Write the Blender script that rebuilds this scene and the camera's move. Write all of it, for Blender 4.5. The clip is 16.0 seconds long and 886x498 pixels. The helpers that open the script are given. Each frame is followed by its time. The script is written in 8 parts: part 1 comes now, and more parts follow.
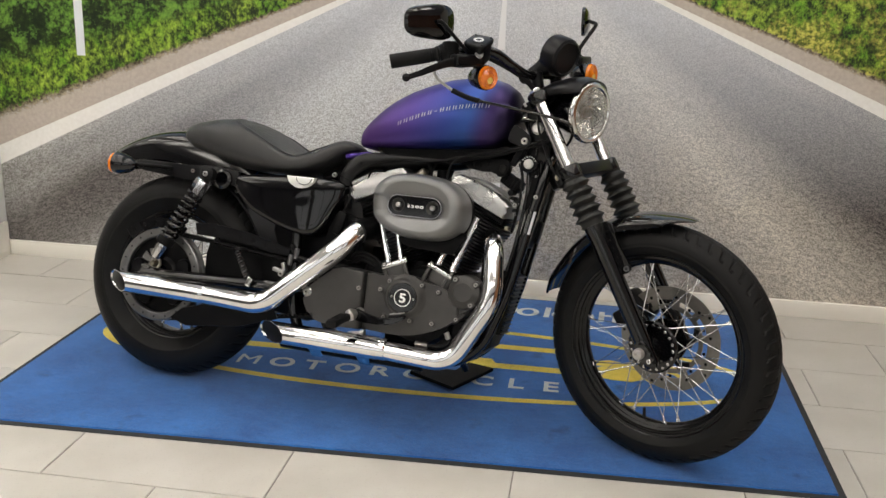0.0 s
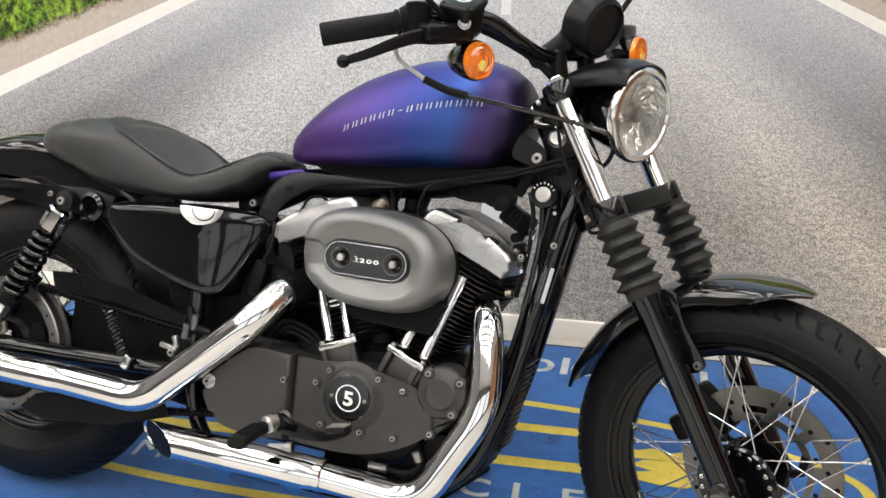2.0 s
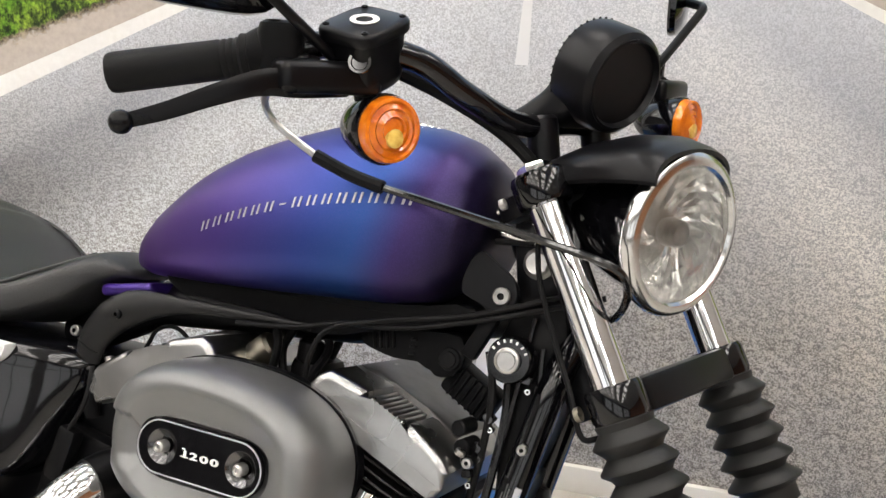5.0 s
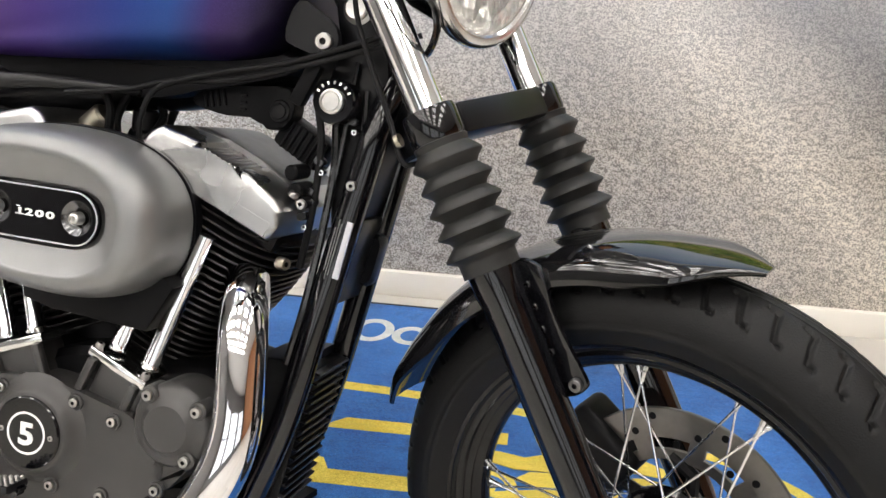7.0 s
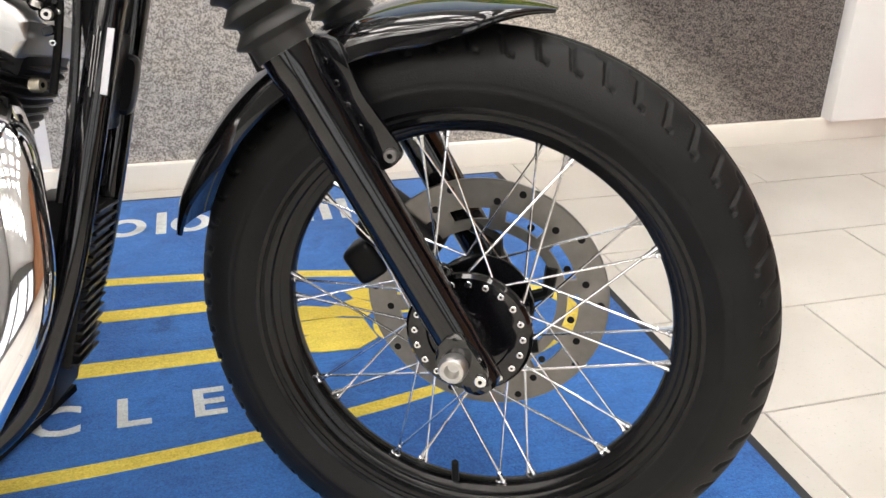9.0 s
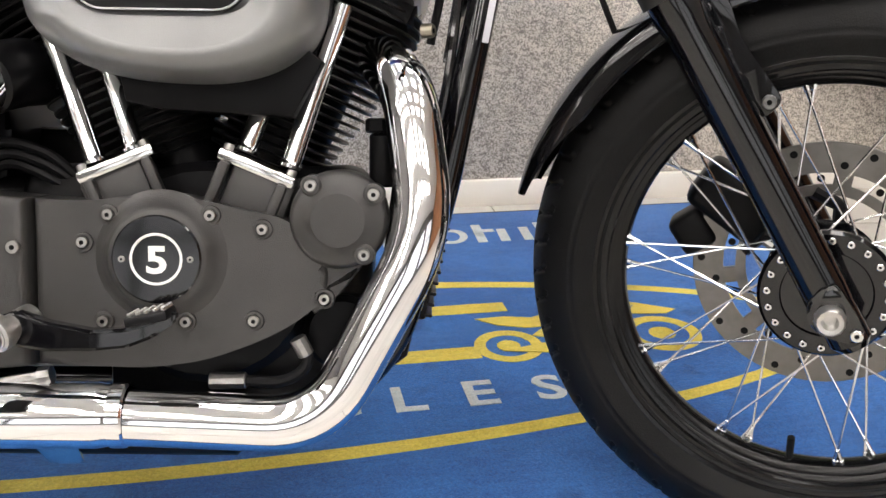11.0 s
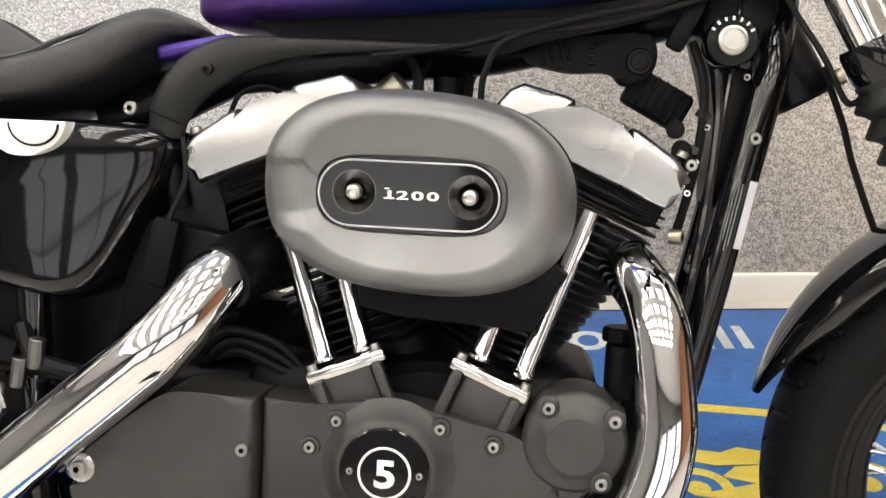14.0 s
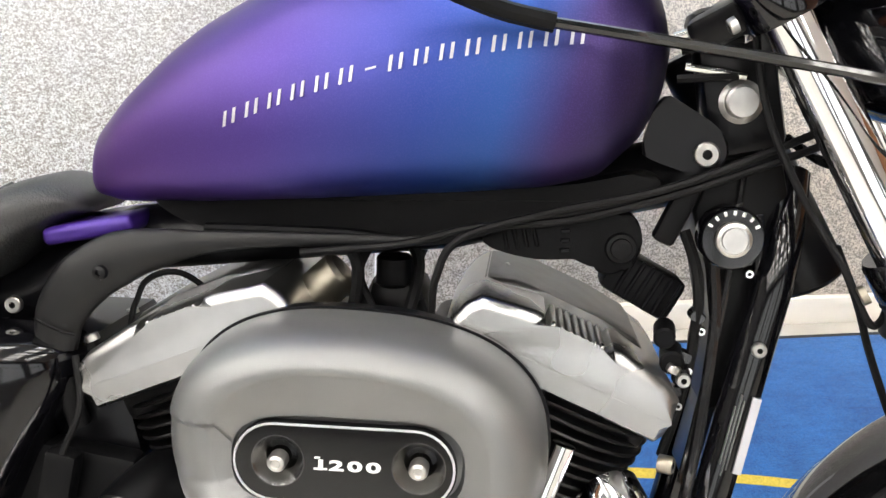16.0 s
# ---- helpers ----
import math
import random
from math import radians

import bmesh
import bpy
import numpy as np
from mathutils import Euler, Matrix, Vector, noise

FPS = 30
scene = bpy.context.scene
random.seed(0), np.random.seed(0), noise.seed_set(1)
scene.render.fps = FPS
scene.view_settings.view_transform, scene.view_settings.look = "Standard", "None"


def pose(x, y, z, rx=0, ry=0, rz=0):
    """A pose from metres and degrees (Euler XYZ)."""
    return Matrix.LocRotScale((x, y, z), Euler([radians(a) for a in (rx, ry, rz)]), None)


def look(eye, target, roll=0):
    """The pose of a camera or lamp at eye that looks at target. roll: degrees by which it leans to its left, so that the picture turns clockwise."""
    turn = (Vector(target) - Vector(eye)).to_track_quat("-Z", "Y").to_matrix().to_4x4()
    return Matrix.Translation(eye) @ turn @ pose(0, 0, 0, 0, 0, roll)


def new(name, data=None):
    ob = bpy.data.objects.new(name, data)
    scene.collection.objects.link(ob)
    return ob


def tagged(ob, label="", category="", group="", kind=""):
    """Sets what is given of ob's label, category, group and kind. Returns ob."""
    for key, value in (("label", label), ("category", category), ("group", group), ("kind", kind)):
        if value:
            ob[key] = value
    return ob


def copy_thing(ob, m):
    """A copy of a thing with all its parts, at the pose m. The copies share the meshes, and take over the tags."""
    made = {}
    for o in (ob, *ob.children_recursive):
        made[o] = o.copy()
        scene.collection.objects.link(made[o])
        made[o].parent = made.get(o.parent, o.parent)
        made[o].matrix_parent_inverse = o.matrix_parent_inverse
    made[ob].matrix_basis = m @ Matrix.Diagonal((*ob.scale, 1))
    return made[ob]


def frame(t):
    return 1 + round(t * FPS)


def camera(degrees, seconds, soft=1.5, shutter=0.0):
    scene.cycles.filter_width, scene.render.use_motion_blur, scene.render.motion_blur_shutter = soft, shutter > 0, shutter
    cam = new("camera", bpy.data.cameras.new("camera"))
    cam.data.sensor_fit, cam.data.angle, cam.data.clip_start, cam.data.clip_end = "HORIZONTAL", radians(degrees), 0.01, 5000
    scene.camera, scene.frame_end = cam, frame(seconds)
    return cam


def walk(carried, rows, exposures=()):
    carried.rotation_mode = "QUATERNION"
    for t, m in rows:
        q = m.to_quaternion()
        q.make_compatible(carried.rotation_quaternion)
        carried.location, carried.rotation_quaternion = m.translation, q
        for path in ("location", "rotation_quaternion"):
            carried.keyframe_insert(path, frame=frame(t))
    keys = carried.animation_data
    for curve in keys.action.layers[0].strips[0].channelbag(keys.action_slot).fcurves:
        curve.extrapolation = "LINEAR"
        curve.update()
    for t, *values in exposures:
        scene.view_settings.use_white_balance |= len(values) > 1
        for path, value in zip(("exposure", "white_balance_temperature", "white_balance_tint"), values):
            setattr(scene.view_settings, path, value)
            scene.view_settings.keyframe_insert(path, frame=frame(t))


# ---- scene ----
cam = camera(49.9, 16.0)
PATH = [
    (0, (1.416, -2.419, 1.297), (1.137, -0.52, 0.737), 1.9),
    (0.5, (1.383, -2.252, 1.281), (1.093, -0.361, 0.696), 1.4),
    (1, (1.422, -1.99, 1.267), (1.036, -0.124, 0.658), 1.4),
    (1.5, (1.395, -1.728, 1.249), (1.065, 0.143, 0.623), 2.3),
    (2, (1.346, -1.46, 1.227), (1.052, 0.416, 0.598), 1.9),
    (2.5, (1.368, -1.219, 1.216), (1.04, 0.662, 0.622), 1.3),
    (3, (1.389, -0.994, 1.26), (1.01, 0.876, 0.66), 2.1),
    (3.2, (1.433, -0.921, 1.226), (0.971, 0.948, 0.684), 1.4),
    (5.3, (1.399, -0.723, 1.152), (0.97, 1.158, 0.626), 3.8),
    (5.5, (1.406, -0.731, 1.145), (0.983, 1.143, 0.59), 3.8),
    (6, (1.433, -0.756, 1.106), (1.06, 1.107, 0.484), 3.6),
    (6.5, (1.471, -0.771, 1.074), (1.157, 1.075, 0.371), 2.8),
    (7, (1.484, -0.804, 1.038), (1.316, 1.04, 0.282), 2.9),
    (7.5, (1.512, -0.821, 0.992), (1.494, 1.0, 0.166), 2.2),
    (7.8, (1.502, -0.818, 0.958), (1.642, 0.976, 0.084), 2.0),
    (8, (1.483, -0.821, 0.947), (1.723, 0.957, 0.061), 2.1),
    (8.2, (1.431, -0.815, 0.939), (1.809, 0.936, 0.05), 2.3),
    (10.3, (1.192, -0.863, 0.758), (1.805, 0.896, 0.029), 1.4),
    (10.4, (1.164, -0.857, 0.752), (1.768, 0.911, 0.039), 1.5),
    (10.5, (1.146, -0.849, 0.759), (1.71, 0.929, 0.037), 1.4),
    (11, (1.039, -0.815, 0.751), (1.414, 1.015, 0.036), 1.0),
    (11.5, (0.965, -0.812, 0.745), (1.168, 1.05, 0.044), -0.0),
    (12, (0.912, -0.803, 0.744), (1.004, 1.073, 0.055), -0.6),
    (12.5, (0.903, -0.789, 0.75), (0.978, 1.088, 0.063), -0.3),
    (13, (0.916, -0.753, 0.796), (1.004, 1.13, 0.126), 0.3),
    (13.5, (0.943, -0.711, 0.861), (1.035, 1.176, 0.204), 0.4),
    (14, (0.945, -0.684, 0.915), (1.06, 1.185, 0.212), 1.0),
    (14.5, (0.908, -0.636, 1.015), (1.127, 1.164, 0.172), 2.3),
    (15, (0.916, -0.578, 1.051), (1.173, 1.19, 0.154), 0.9),
    (15.5, (0.967, -0.501, 1.065), (1.155, 1.277, 0.168), -0.1),
    (16, (0.982, -0.447, 1.096), (1.147, 1.352, 0.239), 0.3),
]
walk(cam, [(t, look(eye, target, roll)) for t, eye, target, roll in PATH], [(0, -0.52, 7000, 11), (1.0, -0.30, 6900, 11), (2.5, 0.02, 6750, 11), (5.5, -0.06, 6850, 12), (6.0, 0.00, 6900, 12), (7.0, 0.30, 6750, 12), (8.0, 0.45, 6900, 12), (10.5, 0.28, 6700, 14), (11.5, 0.17, 7000, 13), (12.5, 0.21, 7150, 12), (15.0, 0.35, 6850, 11), (16.0, 0.52, 6750, 10.5)])


# ---- world and light ----
def world_light():
    w = bpy.data.worlds.new("fill_daylight")
    scene.world = w
    w.use_nodes = True
    nt = w.node_tree
    sky = nt.nodes.new("ShaderNodeTexSky")
    sky.sky_type = "NISHITA"
    sky.sun_disc = False
    sky.sun_elevation = radians(40)
    sky.sun_rotation = radians(180)
    bg = nt.nodes["Background"]
    nt.links.new(sky.outputs[0], bg.inputs[0])
    bg.inputs[1].default_value = 0.12


world_light()
sun = new("sun", bpy.data.lights.new("sun", "SUN"))
sun.data.energy = 2.0
sun.data.angle = radians(0.6)
sun.data.color = (1.0, 0.95, 0.88)
sun.matrix_world = look((0, -10, 9), (0, 0, 0))
WALL_Y = 1.405
MURAL_X0, MURAL_X1 = -1.142, 3.185
ROOM = (-4.6, 6.4, -5.6, 2.85)  # x from, x to, back wall y, ceiling height


# ---- materials ----
def material(name, colour, rough=0.5, metal=0.0, spec=0.5, vary=0.12, scale=40.0, bump=0.0, bump_scale=200.0, coat=0.0, rough_vary=0.08, second=None, emit=0.0):
    m = bpy.data.materials.new(name)
    m.use_nodes = True
    nt = m.node_tree
    b = nt.nodes["Principled BSDF"]
    tc = nt.nodes.new("ShaderNodeTexCoord")
    n1 = nt.nodes.new("ShaderNodeTexNoise")
    n1.inputs["Scale"].default_value = scale
    n1.inputs["Detail"].default_value = 5
    nt.links.new(tc.outputs["Object"], n1.inputs["Vector"])
    n2 = nt.nodes.new("ShaderNodeTexNoise")
    n2.inputs["Scale"].default_value = scale * 0.13
    n2.inputs["Detail"].default_value = 3
    nt.links.new(tc.outputs["Object"], n2.inputs["Vector"])
    add = nt.nodes.new("ShaderNodeMath")
    add.operation = "ADD"
    nt.links.new(n1.outputs["Fac"], add.inputs[0])
    nt.links.new(n2.outputs["Fac"], add.inputs[1])
    ramp = nt.nodes.new("ShaderNodeMapRange")
    ramp.inputs["From Min"].default_value = 0.6
    ramp.inputs["From Max"].default_value = 1.4
    nt.links.new(add.outputs[0], ramp.inputs["Value"])
    mix = nt.nodes.new("ShaderNodeMix")
    mix.data_type = "RGBA"
    a = [max(0.0, c * (1 - vary)) for c in colour]
    z = second if second else [min(1.0, c * (1 + vary)) for c in colour]
    mix.inputs["A"].default_value = (*a, 1)
    mix.inputs["B"].default_value = (*z, 1)
    nt.links.new(ramp.outputs[0], mix.inputs["Factor"])
    nt.links.new(mix.outputs["Result"], b.inputs["Base Color"])
    rr = nt.nodes.new("ShaderNodeMapRange")
    rr.inputs["To Min"].default_value = max(0.0, rough - rough_vary)
    rr.inputs["To Max"].default_value = min(1.0, rough + rough_vary)
    nt.links.new(n2.outputs["Fac"], rr.inputs["Value"])
    nt.links.new(rr.outputs[0], b.inputs["Roughness"])
    b.inputs["Metallic"].default_value = metal
    b.inputs["Specular IOR Level"].default_value = spec
    b.inputs["Coat Weight"].default_value = coat
    b.inputs["Coat Roughness"].default_value = 0.05
    if bump:
        nb = nt.nodes.new("ShaderNodeTexNoise")
        nb.inputs["Scale"].default_value = bump_scale
        nb.inputs["Detail"].default_value = 4
        nt.links.new(tc.outputs["Object"], nb.inputs["Vector"])
        bn = nt.nodes.new("ShaderNodeBump")
        bn.inputs["Strength"].default_value = bump
        bn.inputs["Distance"].default_value = 0.002
        nt.links.new(nb.outputs["Fac"], bn.inputs["Height"])
        nt.links.new(bn.outputs[0], b.inputs["Normal"])
    if emit:
        b.inputs["Emission Color"].default_value = (*colour, 1)
        b.inputs["Emission Strength"].default_value = emit
    return m


def math_node(nt, op, a, b=None):
    n = nt.nodes.new("ShaderNodeMath")
    n.operation = op
    for i, v in enumerate((a, b)):
        if v is None:
            continue
        if isinstance(v, (int, float)):
            n.inputs[i].default_value = v
        else:
            nt.links.new(v, n.inputs[i])
    return n.outputs[0]


def mix_node(nt, fac, a, b):
    n = nt.nodes.new("ShaderNodeMix")
    n.data_type = "RGBA"
    for key, v in (("Factor", fac), ("A", a), ("B", b)):
        if isinstance(v, tuple):
            n.inputs[key].default_value = (*v, 1)
        elif isinstance(v, (int, float)):
            n.inputs[key].default_value = v
        else:
            nt.links.new(v, n.inputs[key])
    return n.outputs["Result"]


def noise_node(nt, vec, scale, detail=4.0, rough=0.5):
    n = nt.nodes.new("ShaderNodeTexNoise")
    n.inputs["Scale"].default_value = scale
    n.inputs["Detail"].default_value = detail
    n.inputs["Roughness"].default_value = rough
    nt.links.new(vec, n.inputs["Vector"])
    return n.outputs["Fac"]


def ramp_node(nt, v, lo, hi, a=0.0, b=1.0):
    n = nt.nodes.new("ShaderNodeMapRange")
    n.inputs["From Min"].default_value = lo
    n.inputs["From Max"].default_value = hi
    n.inputs["To Min"].default_value = a
    n.inputs["To Max"].default_value = b
    nt.links.new(v, n.inputs["Value"])
    return n.outputs[0]


def mural_material():
    """A printed road that runs to a vanishing point, with verges of grass."""
    m = bpy.data.materials.new("printed_mural")
    m.use_nodes = True
    nt = m.node_tree
    b = nt.nodes["Principled BSDF"]
    b.inputs["Roughness"].default_value = 0.42
    b.inputs["Specular IOR Level"].default_value = 0.35
    tc = nt.nodes.new("ShaderNodeTexCoord")
    sep = nt.nodes.new("ShaderNodeSeparateXYZ")
    nt.links.new(tc.outputs["Object"], sep.inputs[0])
    x, z = sep.outputs["X"], sep.outputs["Z"]
    dz = math_node(nt, "MAXIMUM", math_node(nt, "SUBTRACT", 1.47, z), 0.02)
    a = math_node(nt, "DIVIDE", math_node(nt, "SUBTRACT", x, 1.07), dz)
    depth = math_node(nt, "DIVIDE", 1.0, dz)
    # road coordinates: across the road, along the road
    comb = nt.nodes.new("ShaderNodeCombineXYZ")
    nt.links.new(a, comb.inputs[0])
    nt.links.new(math_node(nt, "MULTIPLY", depth, 1.9), comb.inputs[1])
    road_v = comb.outputs[0]
    obj_v = tc.outputs["Object"]
    # asphalt: chips of light and dark stone
    grain = noise_node(nt, obj_v, 285.0, 2.0, 0.65)
    chips = noise_node(nt, road_v, 46.0, 4.0, 0.8)
    mixed = math_node(nt, "ADD", math_node(nt, "MULTIPLY", grain, 0.62), math_node(nt, "MULTIPLY", chips, 0.38))
    speck = ramp_node(nt, mixed, 0.425, 0.575)
    broad = noise_node(nt, road_v, 1.3, 3.0)
    comb2 = nt.nodes.new("ShaderNodeCombineXYZ")
    nt.links.new(math_node(nt, "MULTIPLY", a, 2.2), comb2.inputs[0])
    nt.links.new(math_node(nt, "MULTIPLY", depth, 0.25), comb2.inputs[1])
    tracks = noise_node(nt, comb2.outputs[0], 1.6, 2.0)
    # worn lane centres are pale, the wheel tracks outside them dark
    lane = nt.nodes.new("ShaderNodeValToRGB")
    nt.links.new(math_node(nt, "DIVIDE", math_node(nt, "ABSOLUTE", math_node(nt, "SUBTRACT", a, 0.06)), 2.4), lane.inputs[0])
    stops = lane.color_ramp.elements
    stops[0].position, stops[0].color = 0.0, (0.58, 0.58, 0.58, 1)
    stops[1].position, stops[1].color = 1.0, (0.62, 0.62, 0.62, 1)
    for p, v in ((0.14, 0.60), (0.26, 0.74), (0.38, 0.96), (0.47, 0.70), (0.58, 0.14), (0.70, 0.02), (0.80, 0.36)):
        stops.new(p).color = (v, v, v, 1)
    lane_v = nt.nodes.new("ShaderNodeRGBToBW")
    nt.links.new(lane.outputs[0], lane_v.inputs[0])
    blotch = math_node(nt, "ADD", math_node(nt, "MULTIPLY", broad, 0.5), math_node(nt, "MULTIPLY", tracks, 0.5))
    tone = math_node(nt, "ADD", lane_v.outputs[0], math_node(nt, "MULTIPLY", math_node(nt, "SUBTRACT", blotch, 0.5), 0.9))
    left = math_node(nt, "MULTIPLY", a, -1.0)
    tone = math_node(nt, "ADD", tone, math_node(nt, "MULTIPLY", math_node(nt, "SUBTRACT", ramp_node(nt, left, 0.2, 0.6), ramp_node(nt, left, 1.1, 1.45)), 0.24))
    tone = math_node(nt, "SUBTRACT", tone, math_node(nt, "MULTIPLY", ramp_node(nt, a, 0.2, 0.6), 0.12))
    tone = math_node(nt, "SUBTRACT", tone, math_node(nt, "MULTIPLY", ramp_node(nt, a, 0.9, 1.4), 0.14))
    tone = math_node(nt, "MINIMUM", math_node(nt, "MAXIMUM", tone, 0.0), 1.0)
    far = ramp_node(nt, dz, 1.05, 0.30)
    dark = mix_node(nt, tone, (0.022, 0.019, 0.018), (0.31, 0.285, 0.25))
    worn = mix_node(nt, ramp_node(nt, a, -0.4, 0.8), (0.87, 0.885, 0.865), (0.94, 0.865, 0.75))
    light = mix_node(nt, tone, (0.20, 0.178, 0.168), worn)
    asphalt = mix_node(nt, speck, dark, light)
    pale = mix_node(nt, speck, (0.60, 0.62, 0.66), (0.80, 0.825, 0.87))
    asphalt = mix_node(nt, math_node(nt, "MULTIPLY", far, 0.75), asphalt, pale)
    ground = noise_node(nt, obj_v, 60.0, 4.0)
    shoulder = mix_node(nt, ground, (0.42, 0.36, 0.31), (0.64, 0.57, 0.50))
    wob = math_node(nt, "MULTIPLY", math_node(nt, "SUBTRACT", noise_node(nt, obj_v, 22.0, 5.0, 0.7), 0.5), 0.22)
    a0 = math_node(nt, "SUBTRACT", a, 0.06)
    aw = math_node(nt, "ADD", a0, wob)
    mag = math_node(nt, "ABSOLUTE", a0)
    magw = math_node(nt, "ABSOLUTE", aw)
    col = mix_node(nt, math_node(nt, "GREATER_THAN", mag, 2.26), asphalt, shoulder)
    line = math_node(nt, "MULTIPLY", math_node(nt, "GREATER_THAN", mag, 2.15), math_node(nt, "LESS_THAN", mag, 2.33))
    white = mix_node(nt, ground, (0.80, 0.78, 0.73), (0.95, 0.94, 0.90))
    col = mix_node(nt, line, col, white)
    # centre dashes
    dash = math_node(nt, "LESS_THAN", math_node(nt, "ABSOLUTE", math_node(nt, "ADD", a, 0.02)), 0.032)
    near = math_node(nt, "LESS_THAN", z, 0.47)
    rest = math_node(nt, "MULTIPLY", math_node(nt, "GREATER_THAN", z, 1.006), math_node(nt, "LESS_THAN", z, 1.27))
    col = mix_node(nt, math_node(nt, "MULTIPLY", dash, math_node(nt, "MAXIMUM", near, rest)), col, (0.82, 0.82, 0.82))
    # grass, with dry earth along its edge
    stretch = nt.nodes.new("ShaderNodeMapping")
    stretch.inputs["Scale"].default_value = (1.25, 1.0, 1.0)
    nt.links.new(obj_v, stretch.inputs["Vector"])
    blades = noise_node(nt, stretch.outputs[0], 30.0, 8.0, 0.78)
    clumps = noise_node(nt, obj_v, 9.0, 5.0, 0.65)
    g1 = mix_node(nt, ramp_node(nt, blades, 0.43, 0.60), (0.004, 0.012, 0.003), (0.15, 0.36, 0.025))
    g2 = mix_node(nt, ramp_node(nt, blades, 0.42, 0.60), (0.015, 0.04, 0.006), (0.44, 0.62, 0.08))
    grass = mix_node(nt, ramp_node(nt, clumps, 0.40, 0.62), g1, g2)
    shade = math_node(nt, "MULTIPLY", ramp_node(nt, noise_node(nt, obj_v, 4.2, 4.0, 0.6), 0.50, 0.60), ramp_node(nt, blades, 0.62, 0.46))
    grass = mix_node(nt, math_node(nt, "MULTIPLY", shade, 0.85), grass, (0.010, 0.022, 0.006))
    # bushes stand further out on the left, yellow flowers and dry grass on the right
    far_out = math_node(nt, "ADD", left, math_node(nt, "MULTIPLY", math_node(nt, "SUBTRACT", clumps, 0.5), 2.2))
    leaf = noise_node(nt, obj_v, 55.0, 5.0, 0.7)
    bush = mix_node(nt, ramp_node(nt, math_node(nt, "ADD", math_node(nt, "MULTIPLY", leaf, 0.5), math_node(nt, "MULTIPLY", noise_node(nt, obj_v, 13.0, 3.0, 0.5), 0.5)), 0.48, 0.60), (0.004, 0.012, 0.004), (0.16, 0.34, 0.05))
    grass = mix_node(nt, math_node(nt, "MULTIPLY", ramp_node(nt, far_out, 3.45, 3.75), 0.9), grass, bush)
    dry = mix_node(nt, ramp_node(nt, leaf, 0.44, 0.58), (0.11, 0.13, 0.02), (0.80, 0.72, 0.16))
    sunny = math_node(nt, "MULTIPLY", ramp_node(nt, a, 2.0, 2.4), ramp_node(nt, noise_node(nt, obj_v, 7.0, 4.0, 0.6), 0.46, 0.60))
    grass = mix_node(nt, math_node(nt, "MULTIPLY", sunny, 0.75), grass, dry)
    edge = mix_node(nt, ramp_node(nt, leaf, 0.42, 0.60), (0.05, 0.035, 0.022), (0.46, 0.37, 0.27))
    fray = math_node(nt, "ADD", magw, math_node(nt, "MULTIPLY", math_node(nt, "SUBTRACT", leaf, 0.5), 0.34))
    col = mix_node(nt, ramp_node(nt, fray, 2.61, 2.67), col, edge)
    col = mix_node(nt, ramp_node(nt, fray, 2.71, 2.76), col, grass)
    # marker post in the left verge
    post = math_node(nt, "MULTIPLY", math_node(nt, "LESS_THAN", math_node(nt, "ABSOLUTE", math_node(nt, "SUBTRACT", x, -0.722)), 0.019), math_node(nt, "GREATER_THAN", z, 0.905))
    col = mix_node(nt, post, col, (0.74, 0.77, 0.80))
    # sky over the horizon
    skyc = mix_node(nt, ramp_node(nt, z, 1.5, 2.6), (0.62, 0.74, 0.86), (0.25, 0.45, 0.78))
    col = mix_node(nt, math_node(nt, "GREATER_THAN", z, 1.46), col, skyc)
    nt.links.new(col, b.inputs["Base Color"])
    return m


def tile_material():
    m = bpy.data.materials.new("porcelain_tile")
    m.use_nodes = True
    nt = m.node_tree
    b = nt.nodes["Principled BSDF"]
    tc = nt.nodes.new("ShaderNodeTexCoord")
    oi = nt.nodes.new("ShaderNodeObjectInfo")
    vec = tc.outputs["Object"]
    cloud = noise_node(nt, vec, 3.5, 4.0)
    fine = noise_node(nt, vec, 160.0, 3.0)
    c = mix_node(nt, ramp_node(nt, cloud, 0.3, 0.7), (0.50, 0.475, 0.43), (0.60, 0.575, 0.53))
    c = mix_node(nt, ramp_node(nt, fine, 0.62, 0.72), c, (0.46, 0.44, 0.40))
    hsv = nt.nodes.new("ShaderNodeHueSaturation")
    nt.links.new(c, hsv.inputs["Color"])
    nt.links.new(ramp_node(nt, oi.outputs["Random"], 0, 1, 0.93, 1.05), hsv.inputs["Value"])
    nt.links.new(hsv.outputs[0], b.inputs["Base Color"])
    nt.links.new(ramp_node(nt, cloud, 0.3, 0.7, 0.28, 0.42), b.inputs["Roughness"])
    return m


